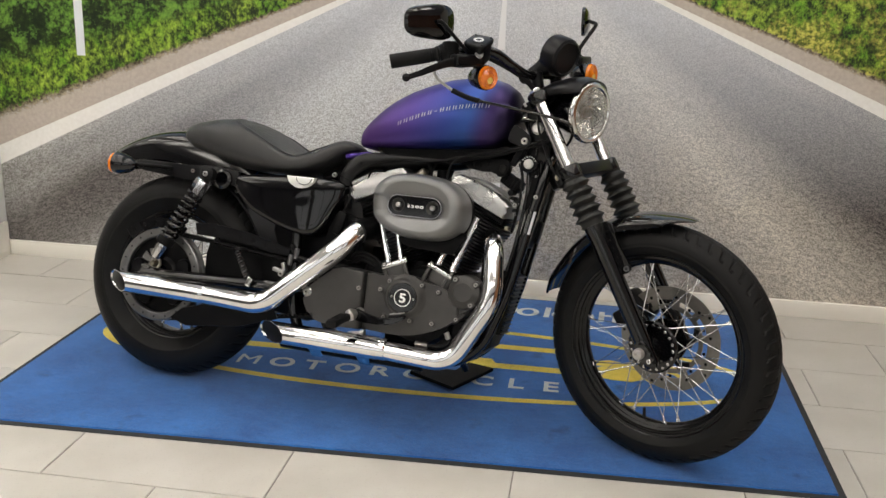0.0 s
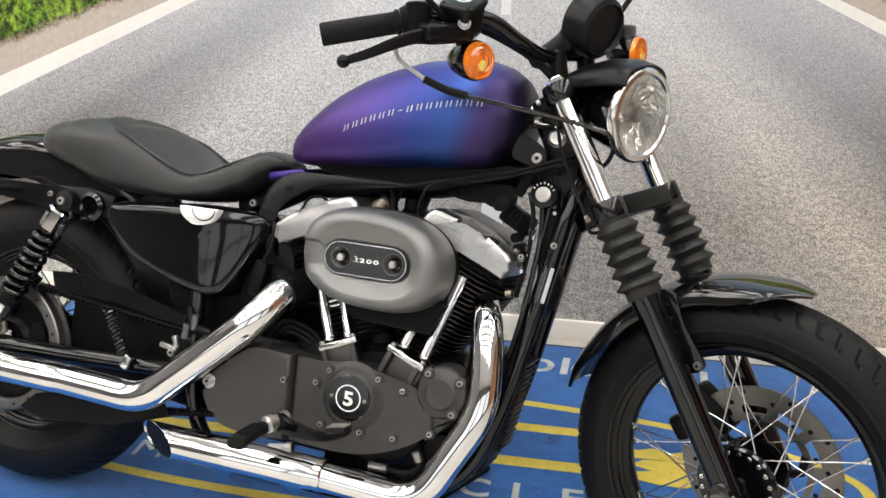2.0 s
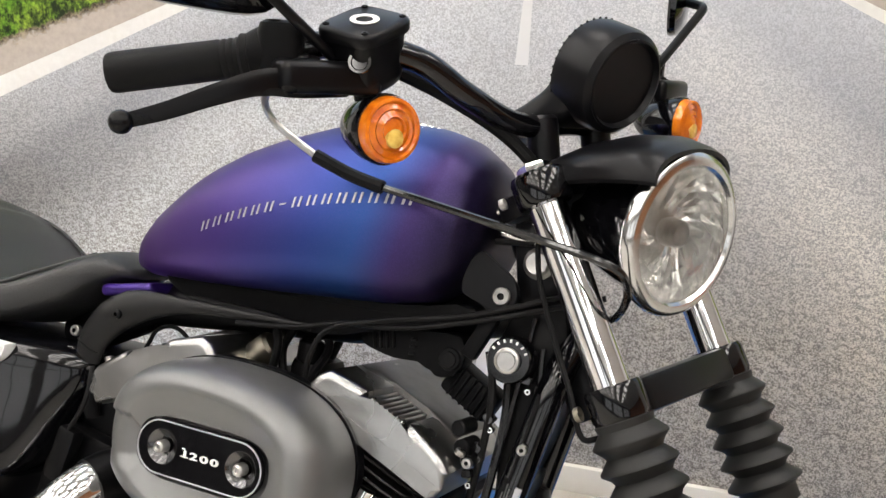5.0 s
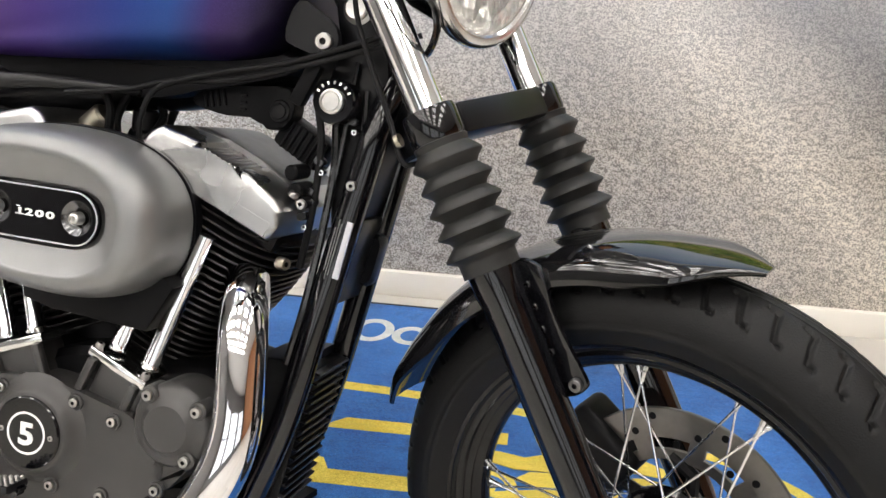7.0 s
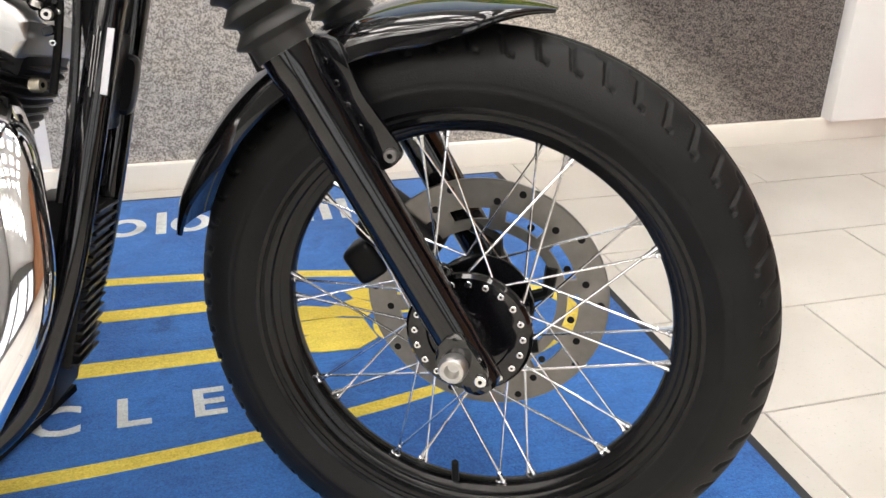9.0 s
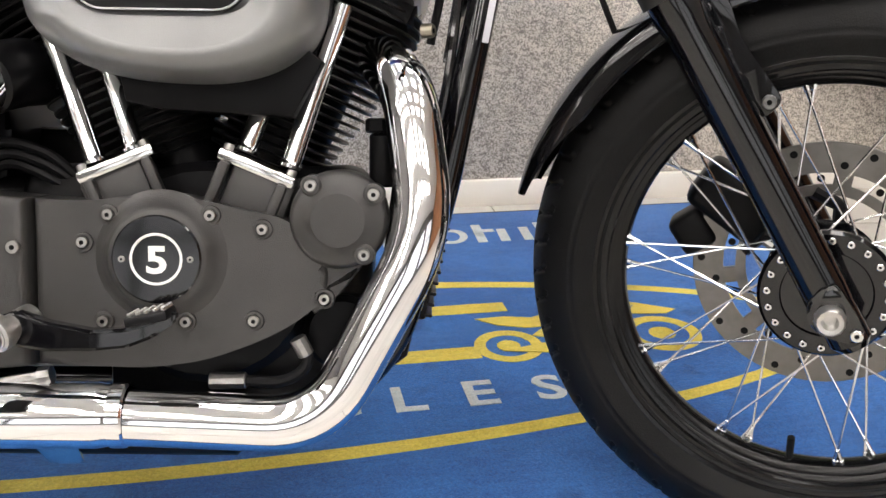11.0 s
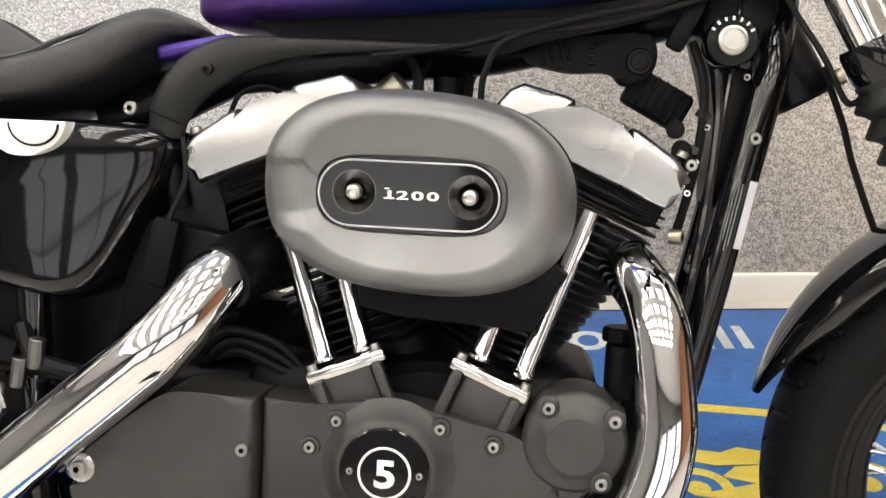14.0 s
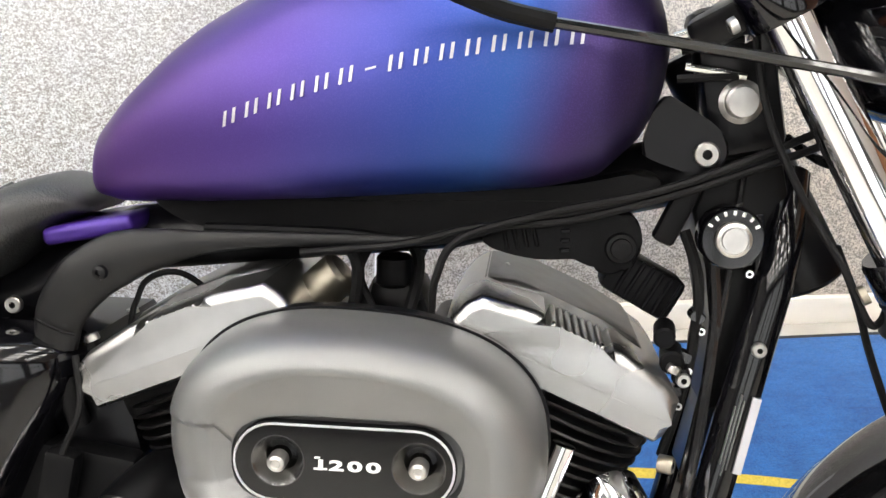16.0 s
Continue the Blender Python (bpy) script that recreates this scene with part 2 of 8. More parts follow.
def carpet_material(name, lo, hi):
    m = bpy.data.materials.new(name)
    m.use_nodes = True
    nt = m.node_tree
    b = nt.nodes["Principled BSDF"]
    b.inputs["Roughness"].default_value = 0.95
    b.inputs["Specular IOR Level"].default_value = 0.15
    b.inputs["Sheen Weight"].default_value = 0.25
    tc = nt.nodes.new("ShaderNodeTexCoord")
    vec = tc.outputs["Object"]
    tuft = noise_node(nt, vec, 300.0, 3.0, 0.7)
    streak = nt.nodes.new("ShaderNodeMapping")
    streak.inputs["Scale"].default_value = (7.0, 40.0, 1.0)
    nt.links.new(vec, streak.inputs["Vector"])
    nap = noise_node(nt, streak.outputs[0], 2.2, 5.0, 0.65)
    soil = noise_node(nt, vec, 4.5, 5.0, 0.6)
    v = math_node(nt, "ADD", math_node(nt, "MULTIPLY", tuft, 0.5), math_node(nt, "ADD", math_node(nt, "MULTIPLY", nap, 0.16), math_node(nt, "MULTIPLY", soil, 0.42)))
    col = mix_node(nt, ramp_node(nt, v, 0.44, 0.66), lo, hi)
    stain = math_node(nt, "MULTIPLY", ramp_node(nt, noise_node(nt, vec, 9.0, 4.0, 0.6), 0.60, 0.72), 0.6)
    col = mix_node(nt, stain, col, tuple(c * 0.45 for c in lo))
    nt.links.new(col, b.inputs["Base Color"])
    bn = nt.nodes.new("ShaderNodeBump")
    bn.inputs["Strength"].default_value = 0.5
    bn.inputs["Distance"].default_value = 0.003
    nt.links.new(tuft, bn.inputs["Height"])
    nt.links.new(bn.outputs[0], b.inputs["Normal"])
    return m


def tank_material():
    """Satin colour-shift paint; its change with view angle is painted along the tank: violet, blue, near black."""
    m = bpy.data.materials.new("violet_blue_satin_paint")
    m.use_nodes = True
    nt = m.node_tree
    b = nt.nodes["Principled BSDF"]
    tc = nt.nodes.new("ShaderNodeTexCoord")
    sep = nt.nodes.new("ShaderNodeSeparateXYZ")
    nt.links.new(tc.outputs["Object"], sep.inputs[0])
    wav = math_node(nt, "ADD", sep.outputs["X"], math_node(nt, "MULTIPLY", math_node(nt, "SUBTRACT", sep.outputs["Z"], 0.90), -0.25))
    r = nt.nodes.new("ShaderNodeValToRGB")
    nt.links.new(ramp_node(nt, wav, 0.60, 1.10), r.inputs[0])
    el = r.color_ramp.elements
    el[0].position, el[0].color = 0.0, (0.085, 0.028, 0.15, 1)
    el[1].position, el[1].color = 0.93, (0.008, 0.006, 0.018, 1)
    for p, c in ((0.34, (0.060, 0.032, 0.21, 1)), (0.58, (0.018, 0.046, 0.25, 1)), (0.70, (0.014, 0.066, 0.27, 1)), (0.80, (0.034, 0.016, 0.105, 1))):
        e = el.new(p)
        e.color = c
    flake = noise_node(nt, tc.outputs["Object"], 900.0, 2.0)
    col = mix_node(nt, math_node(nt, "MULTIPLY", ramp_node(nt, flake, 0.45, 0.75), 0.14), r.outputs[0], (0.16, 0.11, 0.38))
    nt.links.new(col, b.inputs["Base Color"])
    b.inputs["Metallic"].default_value = 0.7
    b.inputs["Roughness"].default_value = 0.40
    b.inputs["Coat Weight"].default_value = 0.15
    b.inputs["Coat Roughness"].default_value = 0.35
    return m


M = dict(
    mural=mural_material(),
    tile=tile_material(),
    grout=material("grout", (0.26, 0.24, 0.22), 0.9, vary=0.2),
    blue=carpet_material("blue_carpet", (0.011, 0.072, 0.250), (0.032, 0.178, 0.52)),
    yellow=carpet_material("yellow_carpet", (0.50, 0.37, 0.04), (0.85, 0.68, 0.12)),
    cream=carpet_material("cream_carpet", (0.42, 0.44, 0.42), (0.68, 0.70, 0.66)),
    matedge=material("black_rubber_border", (0.022, 0.022, 0.024), 0.75, bump=0.3),
    # for walls out of view, dark so that black paint reflects little
    lining=material("unseen_grey_wall", (0.175, 0.172, 0.168), 0.7, vary=0.1, scale=4),
    warm_wall=material("unseen_brown_wall", (0.42, 0.19, 0.09), 0.55, vary=0.35, scale=3),
    white=material("white_wall_paint", (0.80, 0.80, 0.79), 0.6, vary=0.03, scale=6, bump=0.05),
    skirt=material("cream_gloss_paint", (0.86, 0.83, 0.76), 0.38, vary=0.04, scale=9),
    ceiling=material("ceiling_paint", (0.82, 0.82, 0.81), 0.8, vary=0.03, scale=5),
    lamp=material("lit_panel", (1.0, 0.985, 0.965), 0.5, vary=0.0, emit=12.5),
    # glow of the added windows, a soft fill from behind the camera
    fill_daylight=material("window_fill_glow", (0.92, 0.96, 1.0), 0.5, vary=0.0, emit=0.8),
    red=material("red_paint", (0.60, 0.06, 0.04), 0.45, vary=0.08),
    darkwall=material("dark_display_panel", (0.05, 0.05, 0.055), 0.5, vary=0.2),
    chrome=material("chrome", (0.86, 0.86, 0.87), 0.045, 1.0, vary=0.03, rough_vary=0.025),
    alloy=material("brushed_alloy", (0.42, 0.42, 0.415), 0.28, 1.0, vary=0.07, scale=60, bump=0.04, bump_scale=500),
    spoke=material("spoke_steel", (0.78, 0.78, 0.77), 0.17, 1.0, vary=0.15, scale=60),
    steel=material("steel", (0.55, 0.54, 0.52), 0.32, 1.0, vary=0.2, scale=90),
    grey=material("grey_crinkle_paint", (0.052, 0.0505, 0.049), 0.40, 0.35, vary=0.16, scale=24, bump=0.25, bump_scale=900),
    aircl=material("grey_powder_coat", (0.205, 0.207, 0.207), 0.40, 0.6, vary=0.12, scale=14, bump=0.12, bump_scale=900),
    gloss=material("gloss_black_paint", (0.003, 0.003, 0.004), 0.07, 0.0, spec=0.45, vary=0.1, coat=0.2, rough_vary=0.02),
    satin=material("satin_black_paint", (0.004, 0.004, 0.005), 0.30, spec=0.22, vary=0.2, scale=20),
    black=material("black_engine_paint", (0.0035, 0.0035, 0.004), 0.38, spec=0.14, vary=0.3, scale=30),
    rubber=material("black_rubber", (0.006, 0.006, 0.0065), 0.55, spec=0.16, vary=0.25, scale=25, bump=0.15, bump_scale=700),
    tyre=material("tyre_rubber", (0.008, 0.008, 0.0082), 0.46, spec=0.15, vary=0.3, scale=18, bump=0.2, bump_scale=500),
    gaiter=material("grey_rubber", (0.016, 0.016, 0.0155), 0.5, spec=0.35, vary=0.25, scale=30, bump=0.1),
    duct=material("black_moulded_plastic", (0.007, 0.007, 0.0075), 0.42, spec=0.3, vary=0.2, scale=40, bump=0.1, bump_scale=800),
    leather=material("black_leather", (0.022, 0.0225, 0.023), 0.40, spec=0.5, vary=0.15, scale=30, bump=0.35, bump_scale=420),
    plastic=material("black_plastic", (0.004, 0.004, 0.0045), 0.46, spec=0.10, vary=0.15, scale=60, bump=0.15, bump_scale=900),
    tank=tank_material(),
    violet=material("violet_paint", (0.050, 0.020, 0.20), 0.35, 0.4, vary=0.2),
    silver=material("silver_print", (0.50, 0.50, 0.53), 0.35, 0.4, vary=0.05),
    whiteprint=material("white_print", (0.78, 0.78, 0.77), 0.5, vary=0.06),
    disc=material("brake_steel", (0.20, 0.193, 0.18), 0.36, 1.0, vary=0.2, scale=60),
    fastener=material("dull_steel", (0.40, 0.39, 0.37), 0.38, 1.0, vary=0.3, scale=120),
    bezel=material("polished_bezel", (0.72, 0.72, 0.71), 0.17, 1.0, vary=0.05),
    reflector=material("bright_reflector", (0.96, 0.94, 0.90), 0.10, 0.78, vary=0.05, bump=0.15, bump_scale=40),
    # yellow of the highlight painted on the indicator lenses
    bulb=material("amber_lens_highlight", (1.0, 0.42, 0.02), 0.2, vary=0.4, scale=160, second=(1.0, 0.78, 0.22)),
    lid=material("dull_cast_alloy", (0.20, 0.20, 0.20), 0.42, 1.0, vary=0.3, scale=40, bump=0.1, bump_scale=400),
    cup=material("dark_turned_cup", (0.15, 0.15, 0.153), 0.16, 1.0, vary=0.2),
    brass=material("yellowed_steel", (0.34, 0.31, 0.25), 0.40, 1.0, vary=0.2),
    rimblack=material("black_rim_enamel", (0.004, 0.004, 0.0045), 0.16, spec=0.3, vary=0.1, rough_vary=0.04),
    lacquer=material("black_lacquer", (0.004, 0.004, 0.0045), 0.06, spec=0.5, vary=0.1, coat=0.5, rough_vary=0.02),
    fin=material("black_fin_paint", (0.006, 0.006, 0.006), 0.34, spec=0.42, vary=0.3, scale=30),
    spring=material("glossy_spring", (0.012, 0.012, 0.013), 0.15, vary=0.1, coat=0.4),
)


def glass_material(name, colour, rough=0.02):
    m = bpy.data.materials.new(name)
    m.use_nodes = True
    b = m.node_tree.nodes["Principled BSDF"]
    b.inputs["Base Color"].default_value = (*colour, 1)
    b.inputs["Transmission Weight"].default_value = 1.0
    b.inputs["Roughness"].default_value = rough
    b.inputs["IOR"].default_value = 1.35
    return m


M["glass"] = glass_material("clear_glass", (0.96, 0.97, 0.98))
# brighter orange patches put the lens's sparkle into its colour
M["amberglass"] = material("amber_lens", (0.95, 0.12, 0.004), 0.14, spec=0.6, vary=0.45, scale=95, second=(1.0, 0.30, 0.012), coat=0.6)


# ---- building helpers ----
def mesh_of(name, bm, mat, smooth=True, sharp=35):
    me = bpy.data.meshes.new(name)
    bmesh.ops.recalc_face_normals(bm, faces=bm.faces)
    if smooth:
        for f in bm.faces:
            f.smooth = True
        for e in bm.edges:
            if len(e.link_faces) == 2 and e.calc_face_angle(0) > radians(sharp):
                e.smooth = False
    bm.to_mesh(me)
    bm.free()
    me.materials.append(mat)
    return me


def part(name, bm, mat, parent=None, label="", smooth=True, sharp=35):
    ob = new(name, mesh_of(name, bm, mat, smooth, sharp))
    if parent:
        ob.parent = parent
    return tagged(ob, label) if label else ob


def spline(pts, n=6):
    p = [Vector(q) for q in pts]
    p = [2 * p[0] - p[1]] + p + [2 * p[-1] - p[-2]]
    out = []
    for i in range(1, len(p) - 2):
        for k in range(n):
            t = k / n
            a, b, c, d = p[i - 1], p[i], p[i + 1], p[i + 2]
            out.append(0.5 * (2 * b + (c - a) * t + (2 * a - 5 * b + 4 * c - d) * t * t + (3 * b - a - 3 * c + d) * t ** 3))
    return out + [p[-2]]


def rounded(pts, radius, n=6):
    """A path of straight runs with rounded corners."""
    p = [Vector(q) for q in pts]
    out = [p[0]]
    for a, b, c in zip(p, p[1:], p[2:]):
        k = min(radius, (a - b).length * 0.48, (c - b).length * 0.48)
        s, e = b + (a - b).normalized() * k, b + (c - b).normalized() * k
        for i in range(n + 1):
            t = i / n
            out.append((1 - t) ** 2 * s + 2 * t * (1 - t) * b + t * t * e)
    return out + [p[-1]]


def tube(bm, pts, r, seg=14, caps=True):
    pts = [Vector(q) for q in pts]
    n = len(pts)
    rs = r if isinstance(r, (list, tuple)) else [r] * n
    rings, up = [], None
    for i in range(n):
        d = (pts[min(i + 1, n - 1)] - pts[max(i - 1, 0)]).normalized()
        if up is None:
            up = d.orthogonal().normalized()
        up = (up - d * up.dot(d)).normalized()
        side = d.cross(up)
        rings.append([bm.verts.new(pts[i] + rs[i] * (math.cos(2 * math.pi * k / seg) * up + math.sin(2 * math.pi * k / seg) * side)) for k in range(seg)])
    for a, b in zip(rings, rings[1:]):
        for k in range(seg):
            bm.faces.new((a[k], a[(k + 1) % seg], b[(k + 1) % seg], b[k]))
    if caps:
        bm.faces.new(rings[0])
        bm.faces.new(rings[-1][::-1])
    return bm


def lathe(bm, prof, origin, axis, seg=32, closed=False):
    """prof: (along the axis, radius). closed: the profile is a loop."""
    o, a = Vector(origin), Vector(axis).normalized()
    u = a.orthogonal().normalized()
    v = a.cross(u)
    rings = []
    for h, r in prof:
        if r < 1e-6:
            rings.append([bm.verts.new(o + a * h)])
        else:
            rings.append([bm.verts.new(o + a * h + r * (math.cos(2 * math.pi * k / seg) * u + math.sin(2 * math.pi * k / seg) * v)) for k in range(seg)])
    pairs = list(zip(rings, rings[1:])) + ([(rings[-1], rings[0])] if closed else [])
    for p, q in pairs:
        for k in range(seg):
            j = (k + 1) % seg
            if len(p) == 1 and len(q) == 1:
                continue
            if len(p) == 1:
                bm.faces.new((p[0], q[j], q[k]))
            elif len(q) == 1:
                bm.faces.new((p[k], p[j], q[0]))
            else:
                bm.faces.new((p[k], p[j], q[j], q[k]))
    return bm


def rod(bm, p, q, r, seg=12, chamfer=0.0):
    p, q = Vector(p), Vector(q)
    L = (q - p).length
    c = chamfer
    prof = [(0, 0), (0, r - c), (c, r), (L - c, r), (L, r - c), (L, 0)] if c else [(0, 0), (0, r), (L, r), (L, 0)]
    return lathe(bm, prof, p, q - p, seg)


def block(bm, centre, size, rot=(0, 0, 0), bevel=0.0, seg=2):
    m = Matrix.LocRotScale(Vector(centre), Euler([radians(a) for a in rot]), Vector(size))
    made = bmesh.ops.create_cube(bm, size=1.0, matrix=m)
    if bevel:
        edges = {e for v in made["verts"] for e in v.link_edges}
        bmesh.ops.bevel(bm, geom=list(edges), offset=bevel, segments=seg, affect="EDGES", profile=0.5)
    return bm


def plate(bm, outline, y0, y1, bevel=0.0, seg=2):
    """An outline in x and z, from y0 (the near face, rounded) to y1."""
    a = [bm.verts.new((x, y0, z)) for x, z in outline]
    b = [bm.verts.new((x, y1, z)) for x, z in outline]
    front = bm.faces.new(a)
    bm.faces.new(b[::-1])
    n = len(a)
    for k in range(n):
        bm.faces.new((a[k], b[k], b[(k + 1) % n], a[(k + 1) % n]))
    if bevel:
        bmesh.ops.bevel(bm, geom=list(front.edges), offset=bevel, segments=seg, affect="EDGES", profile=0.5)
    return bm


def smooth_outline(pts, n=5):
    p = [Vector((x, 0, z)) for x, z in pts]
    m = len(p)
    out = []
    for i in range(m):
        a, b, c, d = p[i - 1], p[i], p[(i + 1) % m], p[(i + 2) % m]
        for k in range(n):
            t = k / n
            v = 0.5 * (2 * b + (c - a) * t + (2 * a - 5 * b + 4 * c - d) * t * t + (3 * b - a - 3 * c + d) * t ** 3)
            out.append((v.x, v.z))
    return out


def rounded_xz(pts, k=0.25, sharp=()):
    """The outline with each corner cut twice, but for the sharp ones."""
    pts = [(x, z, i in sharp) for i, (x, z) in enumerate(pts)]
    for _ in range(2):
        out = []
        n = len(pts)
        for i in range(n):
            (px, pz, _a), (x, z, keep), (nx, nz, _b) = pts[i - 1], pts[i], pts[(i + 1) % n]
            out += [(x, z, True)] if keep else [(x + (px - x) * k, z + (pz - z) * k, False), (x + (nx - x) * k, z + (nz - z) * k, False)]
        pts = out
    return [(x, z) for x, z, _a in pts]


def stadium(cx, cz, hx, hz, n=12, tilt=0.0):
    out = []
    for s, c in ((1, cx + hx - hz), (-1, cx - hx + hz)):
        for k in range(n + 1):
            t = -math.pi / 2 + math.pi * k / n
            out.append((c + s * hz * math.cos(t), cz + s * hz * math.sin(t)))
    ct, st = math.cos(radians(tilt)), math.sin(radians(tilt))
    return [(cx + (x - cx) * ct - (z - cz) * st, cz + (x - cx) * st + (z - cz) * ct) for x, z in out]


def loft(bm, rings, caps=True):
    vs = [[bm.verts.new(p) for p in r] for r in rings]
    n = len(vs[0])
    for a, b in zip(vs, vs[1:]):
        for k in range(n):
            bm.faces.new((a[k], a[(k + 1) % n], b[(k + 1) % n], b[k]))
    if caps:
        bm.faces.new(vs[0][::-1])
        bm.faces.new(vs[-1])
    return bm


def cushion(bm, centre, rot, sx, sy, levels, n=40, square=0.45):
    """A rounded block: superellipse rings at (height, scale) levels, turned by rot and set at centre."""
    m = Matrix.LocRotScale(Vector(centre), Euler([radians(a) for a in rot]), Vector((1, 1, 1)))
    rings = []
    for z, k in levels:
        ring = []
        for j in range(n):
            t = 2 * math.pi * j / n
            c, d = math.cos(t), math.sin(t)
            ring.append(m @ Vector((sx * k * math.copysign(abs(c) ** square, c), sy * k * math.copysign(abs(d) ** square, d), z)))
        rings.append(ring)
    return loft(bm, rings)


def interp(x, xs, ys):
    return float(np.interp(x, xs, ys))


def words(text, size, depth=0.002, bold=0.0, spacing=1.0):
    """A bmesh with the text, its baseline on x from 0, up along y, depth along z. Also its width."""
    cu = bpy.data.curves.new("text", "FONT")
    cu.body, cu.size, cu.extrude, cu.offset, cu.space_character, cu.resolution_u = text, size, depth / 2, bold, spacing, 3
    ob = new("text", cu)
    me = bpy.data.meshes.new_from_object(ob.evaluated_get(bpy.context.evaluated_depsgraph_get()))
    bpy.data.objects.remove(ob)
    bm = bmesh.new()
    bm.from_mesh(me)
    bpy.data.meshes.remove(me)
    return bm, max(v.co.x for v in bm.verts)


# ---- the room ----
def slab(name, lo, hi, mat, label, category, bevel=0.0):
    bm = bmesh.new()
    block(bm, [(a + b) / 2 for a, b in zip(lo, hi)], [b - a for a, b in zip(lo, hi)], bevel=bevel)
    return tagged(part(name, bm, mat, None, "", smooth=bevel > 0), label, category, kind="structure")


X0, X1, Y0, HIGH = ROOM
floor = slab("floor", (X0, Y0, -0.12), (X1, WALL_Y + 0.01, -0.004), M["grout"], "pale grey-beige porcelain tiled floor with dark joints", "floor")
slab("wall_north", (X0, WALL_Y + 0.004, -0.12), (X1, WALL_Y + 0.16, HIGH), M["white"], "white painted showroom wall behind the mural", "wall")
# unseen wall, coloured brown to put warm reflections into the chrome
slab("wall_east", (X1, Y0, -0.12), (X1 + 0.15, WALL_Y + 0.16, HIGH), M["warm_wall"], "unseen side wall, brown to give the chrome warm reflections", "wall")
slab("wall_west", (X0 - 0.15, Y0, -0.12), (X0, WALL_Y + 0.16, HIGH), M["lining"], "unseen side wall, dark grey to keep reflections dark", "wall")
slab("ceiling", (X0, Y0, HIGH), (X1, WALL_Y + 0.16, HIGH + 0.1), M["ceiling"], "white painted ceiling with square light panels", "ceiling")


def south_wall():
    """The unseen wall behind the camera, with three windows added as fill light."""
    bm = bmesh.new()
    y, t = Y0 - 0.08, 0.16
    xs = [X0, -3.4, -0.6, 0.0, 2.8, 3.4, 5.6, X1]
    for i in range(0, 8, 2):
        block(bm, ((xs[i] + xs[i + 1]) / 2, y, HIGH / 2), (xs[i + 1] - xs[i], t, HIGH))
    for a, b in ((-3.4, -0.6), (0.0, 2.8), (3.4, 5.6)):
        block(bm, ((a + b) / 2, y, 0.2), (b - a, t, 0.4))
        block(bm, ((a + b) / 2, y, 2.65), (b - a, t, 0.4))
    tagged(part("wall_south", bm, M["lining"], smooth=False), "unseen dark grey wall with added windows", "wall", kind="structure")
    for n, (a, b) in enumerate(((-3.4, -0.6), (0.0, 2.8), (3.4, 5.6))):
        w = new("window_%d" % (n + 1))
        tagged(w, "tall unseen window in a dark frame, added as fill light", "window", kind="structure")
        for i in range(3):
            bm = bmesh.new()
            block(bm, (a + (b - a) * i / 2, y, 1.425), (0.05, 0.06, 2.05), bevel=0.004)
            part("window_frame", bm, M["darkwall"], w)
        for z in (0.42, 1.5, 2.43):
            bm = bmesh.new()
            block(bm, ((a + b) / 2, y + 0.004, z), (b - a, 0.05, 0.05), bevel=0.004)
            part("window_frame", bm, M["darkwall"], w)
        # the sheet that glows as fill light, no real view outside
        bm = bmesh.new()
        block(bm, ((a + b) / 2, y - 0.14, 1.42), (b - a + 0.1, 0.01, 2.2))
        tagged(part("backdrop", bm, M["fill_daylight"], smooth=False), "glowing sheet behind an added window, for fill light", "backdrop", kind="structure")


south_wall()


def light_panel(x, y):
    lamp = new("ceiling_light")
    tagged(lamp, "square recessed light panel in a white frame", "ceiling light", group="ceiling light panels")
    lamp.location = (x, y, HIGH)
    for dx, dy, sx, sy in ((0, 0.28, 0.62, 0.06), (0, -0.28, 0.62, 0.06), (0.28, 0, 0.06, 0.50), (-0.28, 0, 0.06, 0.50)):
        bm = bmesh.new()
        block(bm, (dx, dy, -0.012), (sx, sy, 0.024), bevel=0.003)
        part("frame", bm, M["white"], lamp)
    bm = bmesh.new()
    block(bm, (0, 0, -0.004), (0.50, 0.50, 0.008))
    part("tray", bm, M["white"], lamp, smooth=False)
    for k in range(4):
        bm = bmesh.new()
        block(bm, (-0.189 + 0.126 * k, 0, -0.010), (0.080, 0.50, 0.010))
        part("diffuser", bm, M["lamp"], lamp, "glowing white diffuser strip", smooth=False)
    return lamp


first = light_panel(-3.5, -3.7)
for i in range(7):
    for j in range(6):
        if i or j:
            copy_thing(first, pose(-3.5 + 1.05 * i, -3.7 + 0.87 * j, HIGH))


def mural():
    bm = bmesh.new()
    block(bm, ((MURAL_X0 + MURAL_X1) / 2, WALL_Y, (0.066 + 2.5) / 2), (MURAL_X1 - MURAL_X0, 0.006, 2.5 - 0.066))
    tagged(part("wall_mural", bm, M["mural"], smooth=False), "printed wall mural of an empty grey road between grass verges", "mural")


mural()


def skirting(name, lo, hi):
    bm = bmesh.new()
    block(bm, [(a + b) / 2 for a, b in zip(lo, hi)], [b - a for a, b in zip(lo, hi)], bevel=0.004)
    return tagged(part(name, bm, M["skirt"]), "cream painted skirting board along the wall", "baseboard", kind="structure")


skirting("baseboard", (MURAL_X0, WALL_Y - 0.018, -0.004), (MURAL_X1 + 0.3, WALL_Y + 0.004, 0.066))
# white returns at both ends of the mural
slab("wall_return_west", (MURAL_X0 - 0.30, WALL_Y - 0.20, -0.004), (MURAL_X0, WALL_Y + 0.004, 2.5), M["white"], "white painted wall return beside the mural", "wall", 0.003)
skirting("baseboard_west", (MURAL_X0 - 0.30, WALL_Y - 0.215, -0.004), (MURAL_X0 + 0.016, WALL_Y - 0.018, 0.155))
